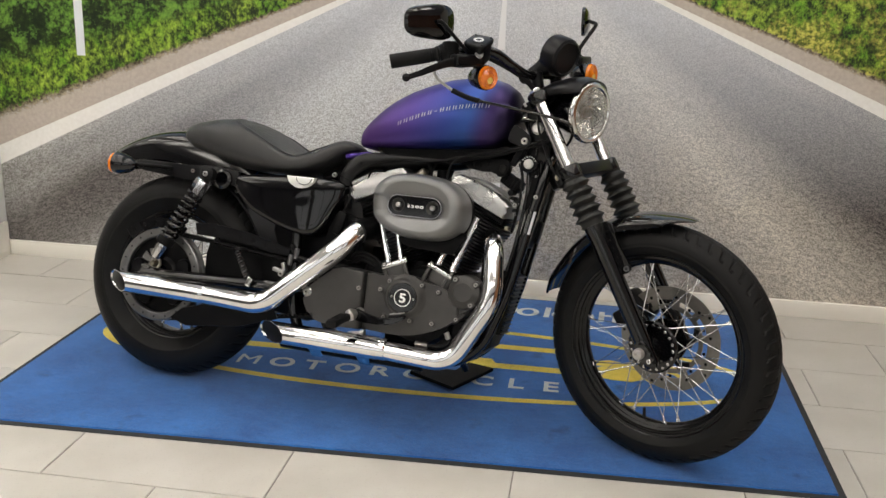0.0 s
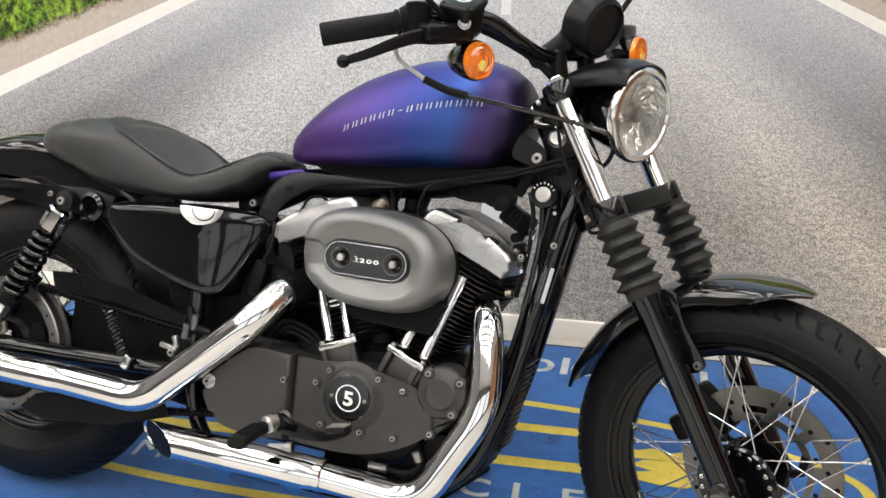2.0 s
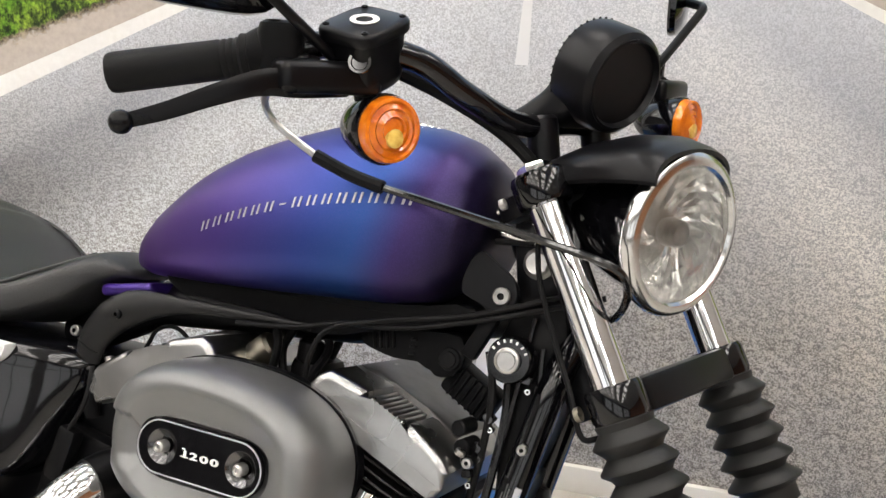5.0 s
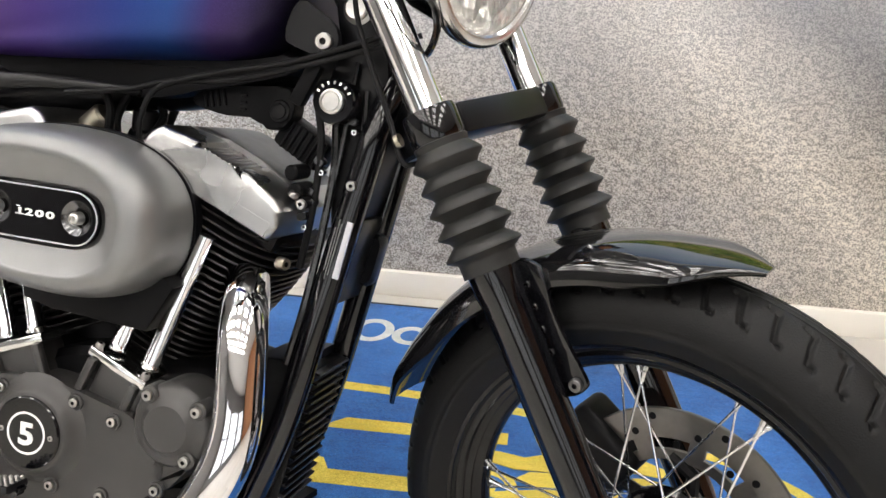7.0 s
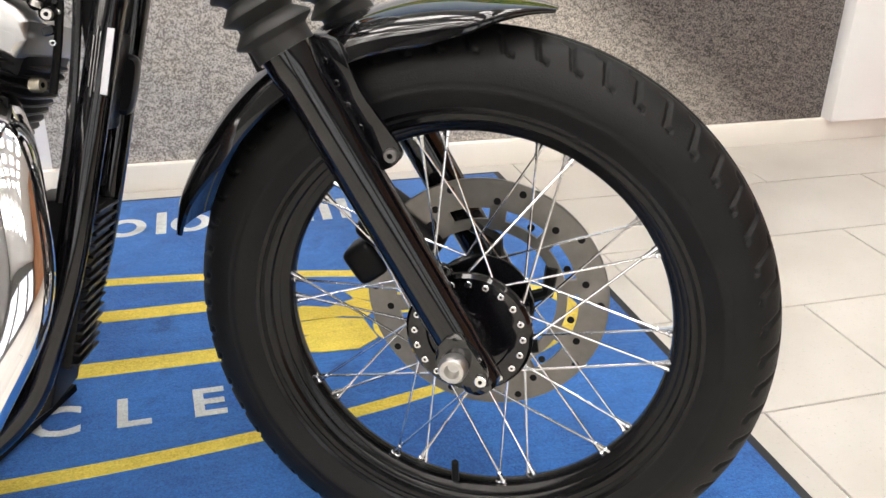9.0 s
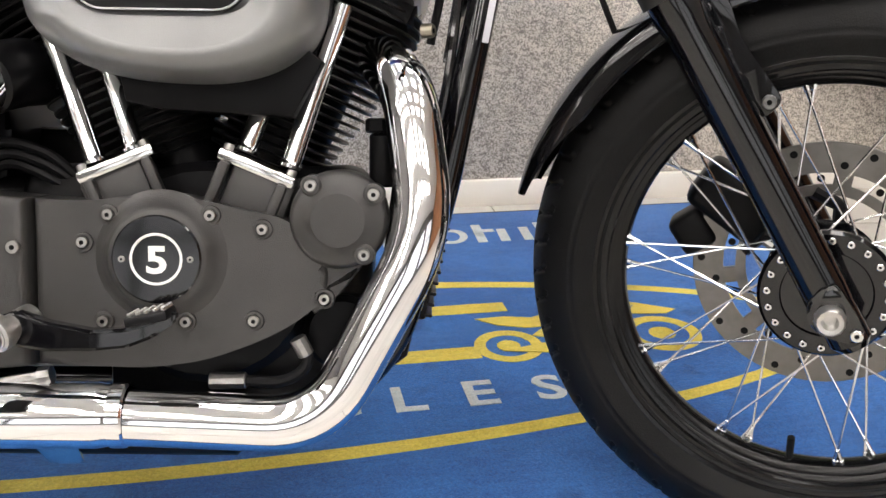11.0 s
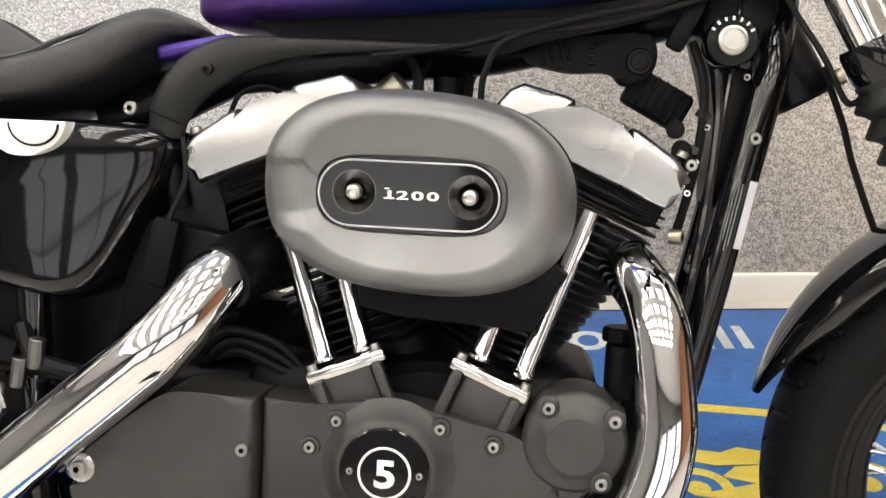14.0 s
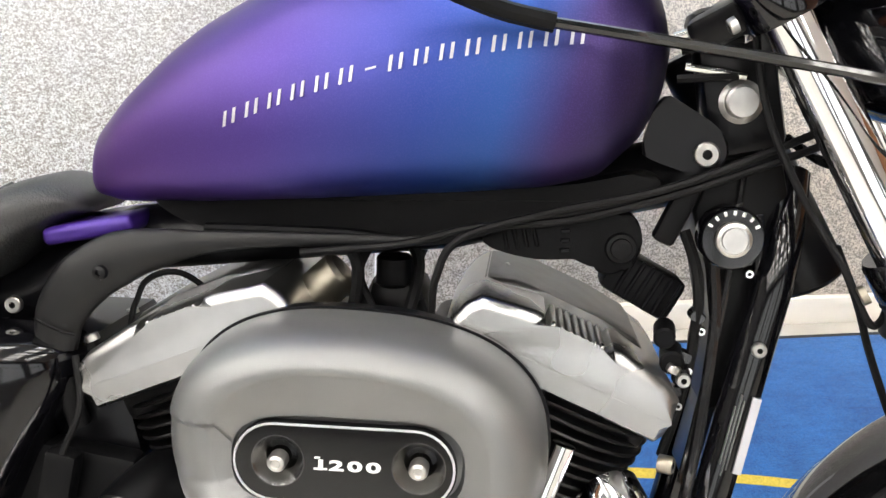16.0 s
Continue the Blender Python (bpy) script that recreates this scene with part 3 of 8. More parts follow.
slab("wall_return_east", (MURAL_X1, WALL_Y - 0.05, 0.066), (MURAL_X1 + 0.9, WALL_Y + 0.004, 2.5), M["white"], "white painted wall panel beside the mural", "wall", 0.003)


def red_stand():
    st = new("display_stand")
    tagged(st, "low red painted display plinth on the tiled floor", "display stand")
    st.location = (3.75, 1.15, 0)
    bm = bmesh.new()
    block(bm, (0, 0, 0.05), (0.62, 0.36, 0.10), bevel=0.006)
    part("plinth", bm, M["red"], st)
    bm = bmesh.new()
    block(bm, (0.02, 0.03, 0.55), (0.55, 0.28, 0.90), bevel=0.006)
    part("cabinet", bm, M["white"], st, "plain white cabinet body")


red_stand()


def mat_y(x):
    """The mat's front edge runs slightly askew."""
    return -0.138 + 0.030 * x


MAT_X0, MAT_X1, MAT_Y1 = -0.372, 2.165, 1.335


def floor_mat():
    mat = new("floor_mat")
    tagged(mat, "worn blue carpet mat with yellow stripes, lettering and black rubber border", "floor mat")

    def outline(inset):
        return [(MAT_X0 + inset, mat_y(MAT_X0) + inset), (MAT_X1 - inset, mat_y(MAT_X1) + inset), (MAT_X1 - inset, MAT_Y1 - inset), (MAT_X0 + inset, MAT_Y1 - inset)]

    bm = bmesh.new()
    lo = [bm.verts.new((x, y, 0.0005)) for x, y in outline(0)]
    mid = [bm.verts.new((x, y, 0.003)) for x, y in outline(0.003)]
    hi = [bm.verts.new((x, y, 0.004)) for x, y in outline(0.035)]
    for a, b in ((lo, mid), (mid, hi)):
        for k in range(4):
            bm.faces.new((a[k], a[(k + 1) % 4], b[(k + 1) % 4], b[k]))
    bm.faces.new(hi)
    bm.faces.new(lo[::-1])
    part("border", bm, M["matedge"], mat, "black rubber border")
    bm = bmesh.new()
    lo = [bm.verts.new((x, y, 0.003)) for x, y in outline(0.020)]
    hi = [bm.verts.new((x, y, 0.008)) for x, y in outline(0.023)]
    for k in range(4):
        bm.faces.new((lo[k], lo[(k + 1) % 4], hi[(k + 1) % 4], hi[k]))
    bm.faces.new(hi)
    part("carpet", bm, M["blue"], mat, "blue carpet pile", smooth=False)
    top = 0.0086

    def flat(name, pts, colour, z=top):
        bm = bmesh.new()
        hi = [bm.verts.new((x, y, z)) for x, y in pts]
        lo = [bm.verts.new((x, y, z - 0.0012)) for x, y in pts]
        for k in range(len(pts)):
            j = (k + 1) % len(pts)
            bm.faces.new((hi[k], lo[k], lo[j], hi[j]))
        bm.faces.new(hi)
        return part(name, bm, M[colour], mat, smooth=False)

    def band(name, cx, cy, a, b, t0, t1, w, colour, n=48):
        """A curved stripe laid as a strip of short quads."""
        ts = [radians(t0 + (t1 - t0) * k / n) for k in range(n + 1)]
        bm = bmesh.new()
        rows = []
        for t in ts:
            o, i = (cx + a * math.cos(t), cy + b * math.sin(t)), (cx + (a - w) * math.cos(t), cy + (b - w) * math.sin(t))
            rows.append([bm.verts.new((*o, top - 0.0012)), bm.verts.new((*o, top)), bm.verts.new((*i, top)), bm.verts.new((*i, top - 0.0012))])
        for p, q in zip(rows, rows[1:]):
            for k in range(3):
                bm.faces.new((p[k], q[k], q[k + 1], p[k + 1]))
        return part(name, bm, M[colour], mat, smooth=False)

    # the oval stripe, in an upper and a lower half
    band("stripe", 0.90, 0.618, 1.165, 0.315, -4, 180, 0.030, "yellow", 72)
    band("stripe", 0.90, 0.618, 1.165, 0.315, 180, 356, 0.030, "yellow", 72)
    flat("stripe", [(0.22, 0.573), (1.395, 0.573), (1.395, 0.616), (0.22, 0.616)], "yellow")
    flat("stripe", [(1.120, 0.750), (1.485, 0.750), (1.485, 0.790), (1.165, 0.790)], "yellow")
    flat("stripe", [(1.060, 0.6165), (1.165, 0.6165), (1.150, 0.650), (1.095, 0.650)], "yellow")

    def ring(cx, cy, r, w):
        band("emblem_wheel", cx, cy, r, r, 0, 360, w, "yellow", 32)
        flat("emblem_wheel", [(cx + r * 0.35 * math.cos(radians(t)), cy + r * 0.35 * math.sin(radians(t))) for t in range(0, 360, 30)], "yellow")

    # a plain two-wheeled emblem
    ring(1.450, 0.610, 0.060, 0.020)
    ring(1.735, 0.615, 0.070, 0.022)
    for shape in (((1.435, 0.590), (1.50, 0.575), (1.56, 0.560), (1.625, 0.556), (1.665, 0.585), (1.655, 0.655), (1.60, 0.672), (1.53, 0.668), (1.50, 0.640), (1.55, 0.618), (1.50, 0.606)), ((1.415, 0.722), (1.45, 0.690), (1.50, 0.672), (1.62, 0.674), (1.60, 0.712), (1.555, 0.728), (1.52, 0.712), (1.47, 0.724)), ((1.62, 0.674), (1.66, 0.660), (1.70, 0.700), (1.655, 0.735), (1.60, 0.712)), ((1.70, 0.700), (1.775, 0.690), (1.80, 0.705), (1.735, 0.745)), ((1.655, 0.735), (1.70, 0.712), (1.735, 0.745), (1.675, 0.775), (1.64, 0.770))):
        flat("emblem_body", shape, "yellow", top + 0.0016)
    # lettering along the near side of the oval
    letters = "MOTORCYCLES"
    for i, ch in enumerate(letters):
        bm, w = words(ch, 0.104, 0.0012, 0.0 if ch == "M" else 0.0022)
        bm.transform(Matrix.Translation((0.290 + 0.1135 * i + (0.036 if ch != "M" else 0.03) - w / 2 + 0.012, 0.424, top)) @ Matrix.Diagonal((1.08, 1.0, 1.0, 1.0)))
        part("letter", bm, M["cream"], mat, "cream carpet letter", smooth=False)
    # a shop name on the far side: plain oval rings and upright bars
    def oval(cx, cy, a, b, w):
        bm = bmesh.new()
        rows = []
        for k in range(28):
            t = 2 * math.pi * k / 28
            c, sn = math.cos(t), math.sin(t)
            rows.append([bm.verts.new((cx + q * c + 0.10 * r * sn, cy + r * sn, z)) for q, r, z in ((a, b, top - 0.0012), (a, b, top), (a - w, b - w * 0.9, top), (a - w, b - w * 0.9, top - 0.0012))])
        for k in range(28):
            p, q = rows[k], rows[(k + 1) % 28]
            for m in range(3):
                bm.faces.new((p[m], q[m], q[m + 1], p[m + 1]))
        return part("name_ring", bm, M["cream"], mat, smooth=False)

    oval(1.148, 1.172, 0.050, 0.058, 0.021)
    oval(1.240, 1.160, 0.044, 0.046, 0.020)
    oval(1.378, 1.160, 0.043, 0.046, 0.020)
    oval(1.462, 1.160, 0.038, 0.046, 0.018)
    for x, w, h in ((1.302, 0.022, 0.115), (1.515, 0.022, 0.115), (1.568, 0.022, 0.080), (1.622, 0.022, 0.085), (1.664, 0.022, 0.112), (1.708, 0.022, 0.112)):
        flat("name_block", [(x, 1.114), (x + w, 1.114), (x + w + 0.006, 1.114 + h), (x + 0.006, 1.114 + h)], "cream")
    flat("name_block", [(1.537, 1.178), (1.568, 1.178), (1.568, 1.197), (1.537, 1.197)], "cream")


floor_mat()


# ---- the motorcycle ----
YAW, LEAN, STEER, RAKE = -10.19, 15.14, -22.85, 30.0
GROUND = 0.323  # the rear axle's height over the ground along the leaning bike
BIKE_M = Matrix.Translation((0.153, 0.363, 0.328)) @ pose(0, 0, 0, 0, 0, YAW) @ pose(0, 0, 0, -LEAN, 0, 0)
bike = tagged(new("motorcycle"), "black cruiser motorcycle with violet-blue tank, leaning on its side stand", "motorcycle")
bike.matrix_world = BIKE_M @ Matrix.Translation((0, 0, -GROUND))
UP = Matrix.Translation((0, 0, GROUND))
PIVOT = Vector((1.462, 0, -0.0275))
FORK = Vector((-math.sin(radians(RAKE)), 0, math.cos(radians(RAKE))))
AHEAD = Vector((math.cos(radians(RAKE)), 0, math.sin(radians(RAKE))))
STEERED = Matrix.Translation(PIVOT) @ Matrix.Rotation(radians(STEER), 4, FORK) @ Matrix.Translation(-PIVOT)
AXLE_F = Vector((1.537, 0, 0.010))
FORK_BASE = PIVOT + AHEAD * 0.0890 - FORK * 0.0270 + Vector((0, 0.017, 0))


def piece(name, bm, mat, parent=None, label="", front=False, smooth=True, sharp=35):
    """A part of the motorcycle; coordinates from the rear axle: x ahead, y to the left, z up. front: it turns with the fork."""
    bm.transform(UP @ STEERED if front else UP)
    return part(name, bm, M[mat], parent or bike, label, smooth, sharp)


def bolt(x, y, z, r=0.006, parent=None, front=False, mat="fastener", depth=0.006, axis=(0, -1, 0), name="bolt", socket="black"):
    bm = bmesh.new()
    lathe(bm, [(0, r), (depth * 0.8, r), (depth, r * 0.85), (depth, r * 0.40), (depth * 0.45, r * 0.36), (depth * 0.45, 0)], (x, y, z), axis, 12)
    ob = piece(name, bm, mat, parent, "", front)
    # the socket in its head, its shade painted black
    ob.data.materials.append(M[socket])
    for k, p in enumerate(ob.data.polygons):
        p.material_index = 1 if k // 12 >= 3 else 0
    return ob


def tyre_mesh(bm, centre, outer, width, bead, seg=1176, period=28, tread=0.0036, reach=1.0):
    """Tyre about an axle along y, with zigzag grooves in the shoulders."""
    c = Vector(centre)
    half = width / 2
    hgt = outer - bead
    prof = []
    n = 92
    for k in range(n + 1):
        t = -1 + 2 * k / n
        ang = t * radians(118)
        y = half * math.sin(ang) if abs(ang) < radians(90) else half * math.copysign(1, ang) * (1 - 0.35 * (abs(ang) - radians(90)) / radians(28))
        prof.append((y, outer - hgt * (1 - math.cos(ang)) / (1 - math.cos(radians(118))), t))
    # groove lines of one pitch: along the tyre, across it (both in metres)
    pitch, across = 2 * math.pi * outer / period, half * radians(118)
    lines = []
    for run in (((-0.10, 0.56), (0.02, 0.53), (0.10, 0.36), (0.14, 0.20), (0.28, 0.17)), ((0.40, 0.56), (0.52, 0.53), (0.60, 0.36), (0.64, 0.20), (0.78, 0.17))):
        for p, q in zip(run, run[1:]):
            lines.append((p[0] * pitch, p[1] * across, q[0] * pitch, q[1] * across))
    step = seg // period
    depth = []
    for s in range(step):
        row = []
        for y, rr, t in prof:
            u, v = s / step * pitch, abs(t) * across / reach
            if t < 0:
                u = (u + 0.5 * pitch) % pitch
            best = 1.0
            for x0, y0, x1, y1 in lines:
                dx, dy = x1 - x0, y1 - y0
                for w in (u - pitch, u, u + pitch):
                    k = max(0.0, min(1.0, ((w - x0) * dx + (v - y0) * dy) / (dx * dx + dy * dy)))
                    best = min(best, math.hypot(w - x0 - k * dx, v - y0 - k * dy))
            d = tread * max(0.0, min(1.0, (0.0034 - best) / 0.0020))
            if abs(abs(t) - 0.045) < 0.02:
                d = max(d, tread * 0.5)
            if 0.70 < abs(t) < 0.725:
                d = 0.0012
            row.append(d)
        depth.append(row)
    rings = []
    for s in range(seg):
        phi = 2 * math.pi * s / seg
        cs, sn = math.cos(phi), math.sin(phi)
        ring = []
        for (y, rr, t), d in zip(prof, depth[s % step]):
            ang = min(1.0, abs(t) * 1.15) * radians(90)
            r2 = rr - d * math.cos(ang)
            ring.append(bm.verts.new((c.x + r2 * cs, c.y + y - math.copysign(d * math.sin(ang), y), c.z + r2 * sn)))
        rings.append(ring)
    for s in range(seg):
        a, b = rings[s], rings[(s + 1) % seg]
        for k in range(n):
            bm.faces.new((a[k], b[k], b[k + 1], a[k + 1]))
    return bm


def wheel(name, centre, outer, width, bead, rim_w, front, spokes, hub_r):
    w = new(name)
    w.parent = bike
    c = Vector(centre)
    bm = tyre_mesh(bmesh.new(), c, outer, width, bead, reach=0.76 if front else 0.62)
    piece("tyre", bm, "tyre", w, "black tyre with zigzag tread", front, sharp=50)
    h = rim_w / 2
    bm = bmesh.new()
    side = [(-h, 0.014), (-h - 0.005, 0.012), (-h - 0.006, 0.008), (-h - 0.004, 0.004), (-h + 0.001, 0.002), (-h + 0.003, -0.002), (-h + 0.003, -0.006), (-h + 0.006, -0.008), (-h + 0.009, -0.007), (-h + 0.011, -0.012), (-h + 0.013, -0.014), (-h + 0.017, -0.013), (-h + 0.020, -0.020), (-h + 0.024, -0.0235)]
    prof = [(y, bead + r) for y, r in side] + [(0.0, bead - 0.0255)] + [(-y, bead + r) for y, r in reversed(side)]
    lathe(bm, prof, c, (0, 1, 0), 96, closed=True)
    piece("rim", bm, "rimblack", w, "glossy black wheel rim", front)
    bm = bmesh.new()
    k = hub_r
    lathe(bm, [(-0.055, 0), (-0.055, 0.018), (-0.042, 0.022), (-0.042, k), (-0.036, k + 0.001), (-0.030, k - 0.004), (-0.026, k * 0.55), (0.026, k * 0.55), (0.030, k - 0.004), (0.036, k + 0.001), (0.042, k), (0.042, 0.022), (0.055, 0.018), (0.055, 0)], c, (0, 1, 0), 40)
    piece("hub", bm, "gloss", w, "black wheel hub", front)
    nip_r = bead - 0.0245
    for i in range(spokes):
        side = -1 if i % 2 else 1
        turn = (i // 2) * 4 * math.pi / spokes + (0.5 * 4 * math.pi / spokes if side > 0 else 0)
        lead = radians(46) * (1 if (i // 2) % 2 else -1)
        a = Vector((c.x + (k - 0.006) * math.cos(turn), c.y + side * 0.039, c.z + (k - 0.006) * math.sin(turn)))
        b = Vector((c.x + nip_r * math.cos(turn + lead), c.y + side * 0.007, c.z + nip_r * math.sin(turn + lead)))
        bm = bmesh.new()
        tube(bm, [a, a.lerp(b, 0.5), b], 0.0015, 8)
        d = (b - a).normalized()
        lathe(bm, [(0, 0.0015), (0.001, 0.0026), (0.015, 0.0028), (0.016, 0.0036), (0.024, 0.0036)], b - d * 0.020, d, 8)
        piece("spoke", bm, "spoke", w, "", front)
    return w


# -- wheels
front_wheel = wheel("front_wheel", AXLE_F, 0.332, 0.102, 0.245, 0.066, True, 40, 0.062)
rear_wheel = wheel("rear_wheel", (0, 0, 0), 0.322, 0.150, 0.205, 0.090, False, 40, 0.060)


def drilled_ring(name, centre, r0, r1, y, t, holes, hole_r, mat, parent, front, label, seg=96):
    """A flat ring about y with drilled holes shown as short dark sleeves."""
    bm = bmesh.new()
    lathe(bm, [(y - t / 2, r0), (y - t / 2, r1 - 0.001), (y - t / 2 + 0.001, r1), (y + t / 2 - 0.001, r1), (y + t / 2, r1 - 0.001), (y + t / 2, r0)], (centre[0], centre[1], centre[2]), (0, 1, 0), seg, closed=True)
    ring = piece(name, bm, mat, parent, label, front)
    for i in range(holes):
        a = 2 * math.pi * i / holes
        rr = r1 - (0.010 + 0.016 * (i % 3)) if holes > 20 else (r0 + r1) / 2
        bm = bmesh.new()
        p = Vector((centre[0] + rr * math.cos(a), centre[1] + y - t / 2 - 0.0006, centre[2] + rr * math.sin(a)))
        lathe(bm, [(0, 0), (0, hole_r), (0.0012, hole_r), (0.0012, 0)], p, (0, 1, 0), 10)
        piece("hole", bm, "black", ring, "", front)
    return ring


# front brake disc, on the far side, and its caliper
drilled_ring("brake_disc", AXLE_F, 0.112, 0.1475, 0.062, 0.005, 30, 0.0045, "disc", front_wheel, True, "worn drilled steel brake disc")
bm = bmesh.new()
lathe(bm, [(0.0595, 0.086), (0.0595, 0.098), (0.0645, 0.098), (0.0645, 0.086)], AXLE_F, (0, 1, 0), 72, closed=True)
for i in range(10):
    a = 2 * math.pi * (i + 0.3) / 10
    block(bm, AXLE_F + Vector((0.105 * math.cos(a), 0.062, 0.105 * math.sin(a))), (0.022, 0.005, 0.020), (0, -math.degrees(a), 0), 0.001, 1)
piece("disc_inner_ring", bm, "disc", front_wheel, "worn steel inner ring with open slots", True)
bm = bmesh.new()
for i in range(5):
    a = 2 * math.pi * i / 5
    d = Vector((math.cos(a), 0, math.sin(a)))
    e = Vector((math.cos(a + 0.5), 0, math.sin(a + 0.5)))
    tube(bm, [AXLE_F + Vector((0, 0.058, 0)) + d * 0.045, AXLE_F + Vector((0, 0.060, 0)) + (d * 0.7 + e * 0.3).normalized() * 0.075, AXLE_F + Vector((0, 0.062, 0)) + e * 0.090], 0.0085, 8)
piece("disc_carrier", bm, "black", front_wheel, "black disc carrier", True)
bm = bmesh.new()
block(bm, AXLE_F + Vector((-0.105, 0.075, 0.070)), (0.10, 0.062, 0.062), (0, 35, 0), 0.012, 3)
block(bm, AXLE_F + Vector((-0.150, 0.078, 0.030)), (0.05, 0.05, 0.045), (0, 55, 0), 0.010, 3)
piece("brake_caliper", bm, "black", front_wheel, "black brake caliper", True)
# hub cap with a ring of bolts on the near side
bm = bmesh.new()
lathe(bm, [(0.020, 0.020), (-0.002, 0.024), (0.010, 0.030), (0.010, 0.042), (-0.003, 0.048), (-0.004, 0.068), (0.0, 0.0715), (0.006, 0.0715), (0.008, 0.040), (0.020, 0.026)], AXLE_F + Vector((0, -0.042, 0)), (0, 1, 0), 48, closed=True)
piece("hub_ring", bm, "gloss", front_wheel, "glossy black hub flange", True)
for i in range(20):
    a = 2 * math.pi * i / 20
    bolt(AXLE_F.x + 0.0610 * math.cos(a), -0.0455, AXLE_F.z + 0.0610 * math.sin(a), 0.0040, front_wheel, True, "bezel", 0.0022, name="spoke_head")
bm = bmesh.new()
rod(bm, AXLE_F + Vector((0, -0.121, 0)), AXLE_F + Vector((0, 0.130, 0)), 0.0095, 16, 0.001)
piece("axle", bm, "steel", front_wheel, "steel axle", True)
bm = bmesh.new()
lathe(bm, [(-0.120, 0.006), (-0.131, 0.0085), (-0.132, 0.0130), (-0.129, 0.0150), (-0.118, 0.0155), (-0.112, 0.0125), (-0.112, 0.006)], AXLE_F, (0, 1, 0), 12, closed=True)
piece("axle_nut", bm, "steel", front_wheel, "plated axle nut", True)
bm = bmesh.new()
p = AXLE_F + Vector((-0.02, -0.02, -0.213))
rod(bm, p, p + Vector((0, -0.004, 0.030)), 0.0045, 10, 0.001)
piece("valve", bm, "rubber", front_wheel, "black valve cap", True)

# rear pulley, belt and belt guards
bm = bmesh.new()
lathe(bm, [(-0.125, 0.118), (-0.128, 0.122), (-0.128, 0.140), (-0.125, 0.144), (-0.120, 0.144), (-0.118, 0.136), (-0.096, 0.136), (-0.094, 0.144), (-0.090, 0.144), (-0.090, 0.118)], (0, 0, 0), (0, 1, 0), 96, closed=True)
piece("pulley_rim", bm, "lid", rear_wheel, "cast alloy belt pulley rim")
for i in range(20):
    a = 2 * math.pi * i / 20
    bolt(0.131 * math.cos(a), -0.128, 0.131 * math.sin(a), 0.0028, rear_wheel, False, "black", 0.0015, name="pulley_hole")
bm = bmesh.new()
lathe(bm, [(-0.120, 0.030), (-0.122, 0.050), (-0.112, 0.060), (-0.108, 0.118), (-0.098, 0.118), (-0.098, 0.030)], (0, 0, 0), (0, 1, 0), 48, closed=True)
piece("pulley_disc", bm, "black", rear_wheel, "black pulley disc")
for i in range(5):
    a = 2 * math.pi * i / 5 + 0.4
    bm = bmesh.new()
    lathe(bm, [(-0.1225, 0), (-0.1225, 0.022), (-0.118, 0.024), (-0.110, 0.024)], (0.086 * math.cos(a), 0, 0.086 * math.sin(a)), (0, 1, 0), 20)
    piece("pulley_boss", bm, "satin", rear_wheel)


def belt():
    bm = bmesh.new()
    pts = []
    for k in range(15):
        a = radians(88 + 184 * k / 14)
        pts.append((0.139 * math.cos(a), 0.139 * math.sin(a)))
    for k in range(11):
        a = radians(-92 + 184 * k / 10)
        pts.append((0.640 + 0.058 * math.cos(a), 0.020 + 0.058 * math.sin(a)))
    n = len(pts)
    inner, outer = [], []
    for i in range(n):
        p, q = Vector((*pts[i - 1], 0)), Vector((*pts[(i + 1) % n], 0))
        d = (q - p).normalized()
        nrm = Vector((-d.y, d.x, 0))
        for lst, off in ((inner, 0.0), (outer, -0.006)):
            x, z = pts[i][0] + nrm.x * off, pts[i][1] + nrm.y * off
            lst.append([bm.verts.new((x, y, z)) for y in (-0.121, -0.096)])
    for i in range(n):
        j = (i + 1) % n
        for a in (inner, outer):
            bm.faces.new((a[i][0], a[j][0], a[j][1], a[i][1]))
        for s in (0, 1):
            bm.faces.new((inner[i][s], inner[j][s], outer[j][s], outer[i][s]))
    piece("drive_belt", bm, "rubber", None, "black toothed drive belt")
    # teeth along the two straight runs
    for (x0, z0), (x1, z1), s in (((0.010, 0.137), (0.635, 0.078), 1), ((0.0, -0.138), (0.635, -0.038), -1)):
        bm = bmesh.new()
        for k in range(46):
            t = (k + 0.5) / 46
            block(bm, (x0 + (x1 - x0) * t, -0.1085, z0 + (z1 - z0) * t - s * 0.003), (0.007, 0.025, 0.006), bevel=0.0015, seg=1)
        tagged(piece("belt_teeth", bm, "rubber", None, "rubber belt teeth"), kind="stuff")


belt()
# curved guard plate with holes behind the shock, and the long upper guard
bm = bmesh.new()
out = []
for k in range(13):
    a = radians(135 - 75 * k / 12)
    out.append((0.178 * math.cos(a), 0.178 * math.sin(a)))
for k in range(13):
    a = radians(60 + 75 * k / 12)
    out.append((0.146 * math.cos(a), 0.146 * math.sin(a)))
plate(bm, out, -0.134, -0.130, 0.001, 1)
guard = piece("pulley_guard", bm, "satin", None, "black drilled pulley guard")
for k in range(5):
    a = radians(127 - 14 * k)
    bolt(0.163 * math.cos(a), -0.1345, 0.163 * math.sin(a), 0.006, guard, False, "black", 0.001, name="hole")
bm = bmesh.new()
plate(bm, [(0.120, 0.176), (0.184, 0.180), (0.300, 0.168), (0.452, 0.134), (0.446, 0.112), (0.380, 0.118), (0.300, 0.132), (0.184, 0.140), (0.130, 0.140)], -0.142, -0.138, 0.0015, 1)
guard = piece("belt_guard", bm, "satin", None, "black belt guard plate")
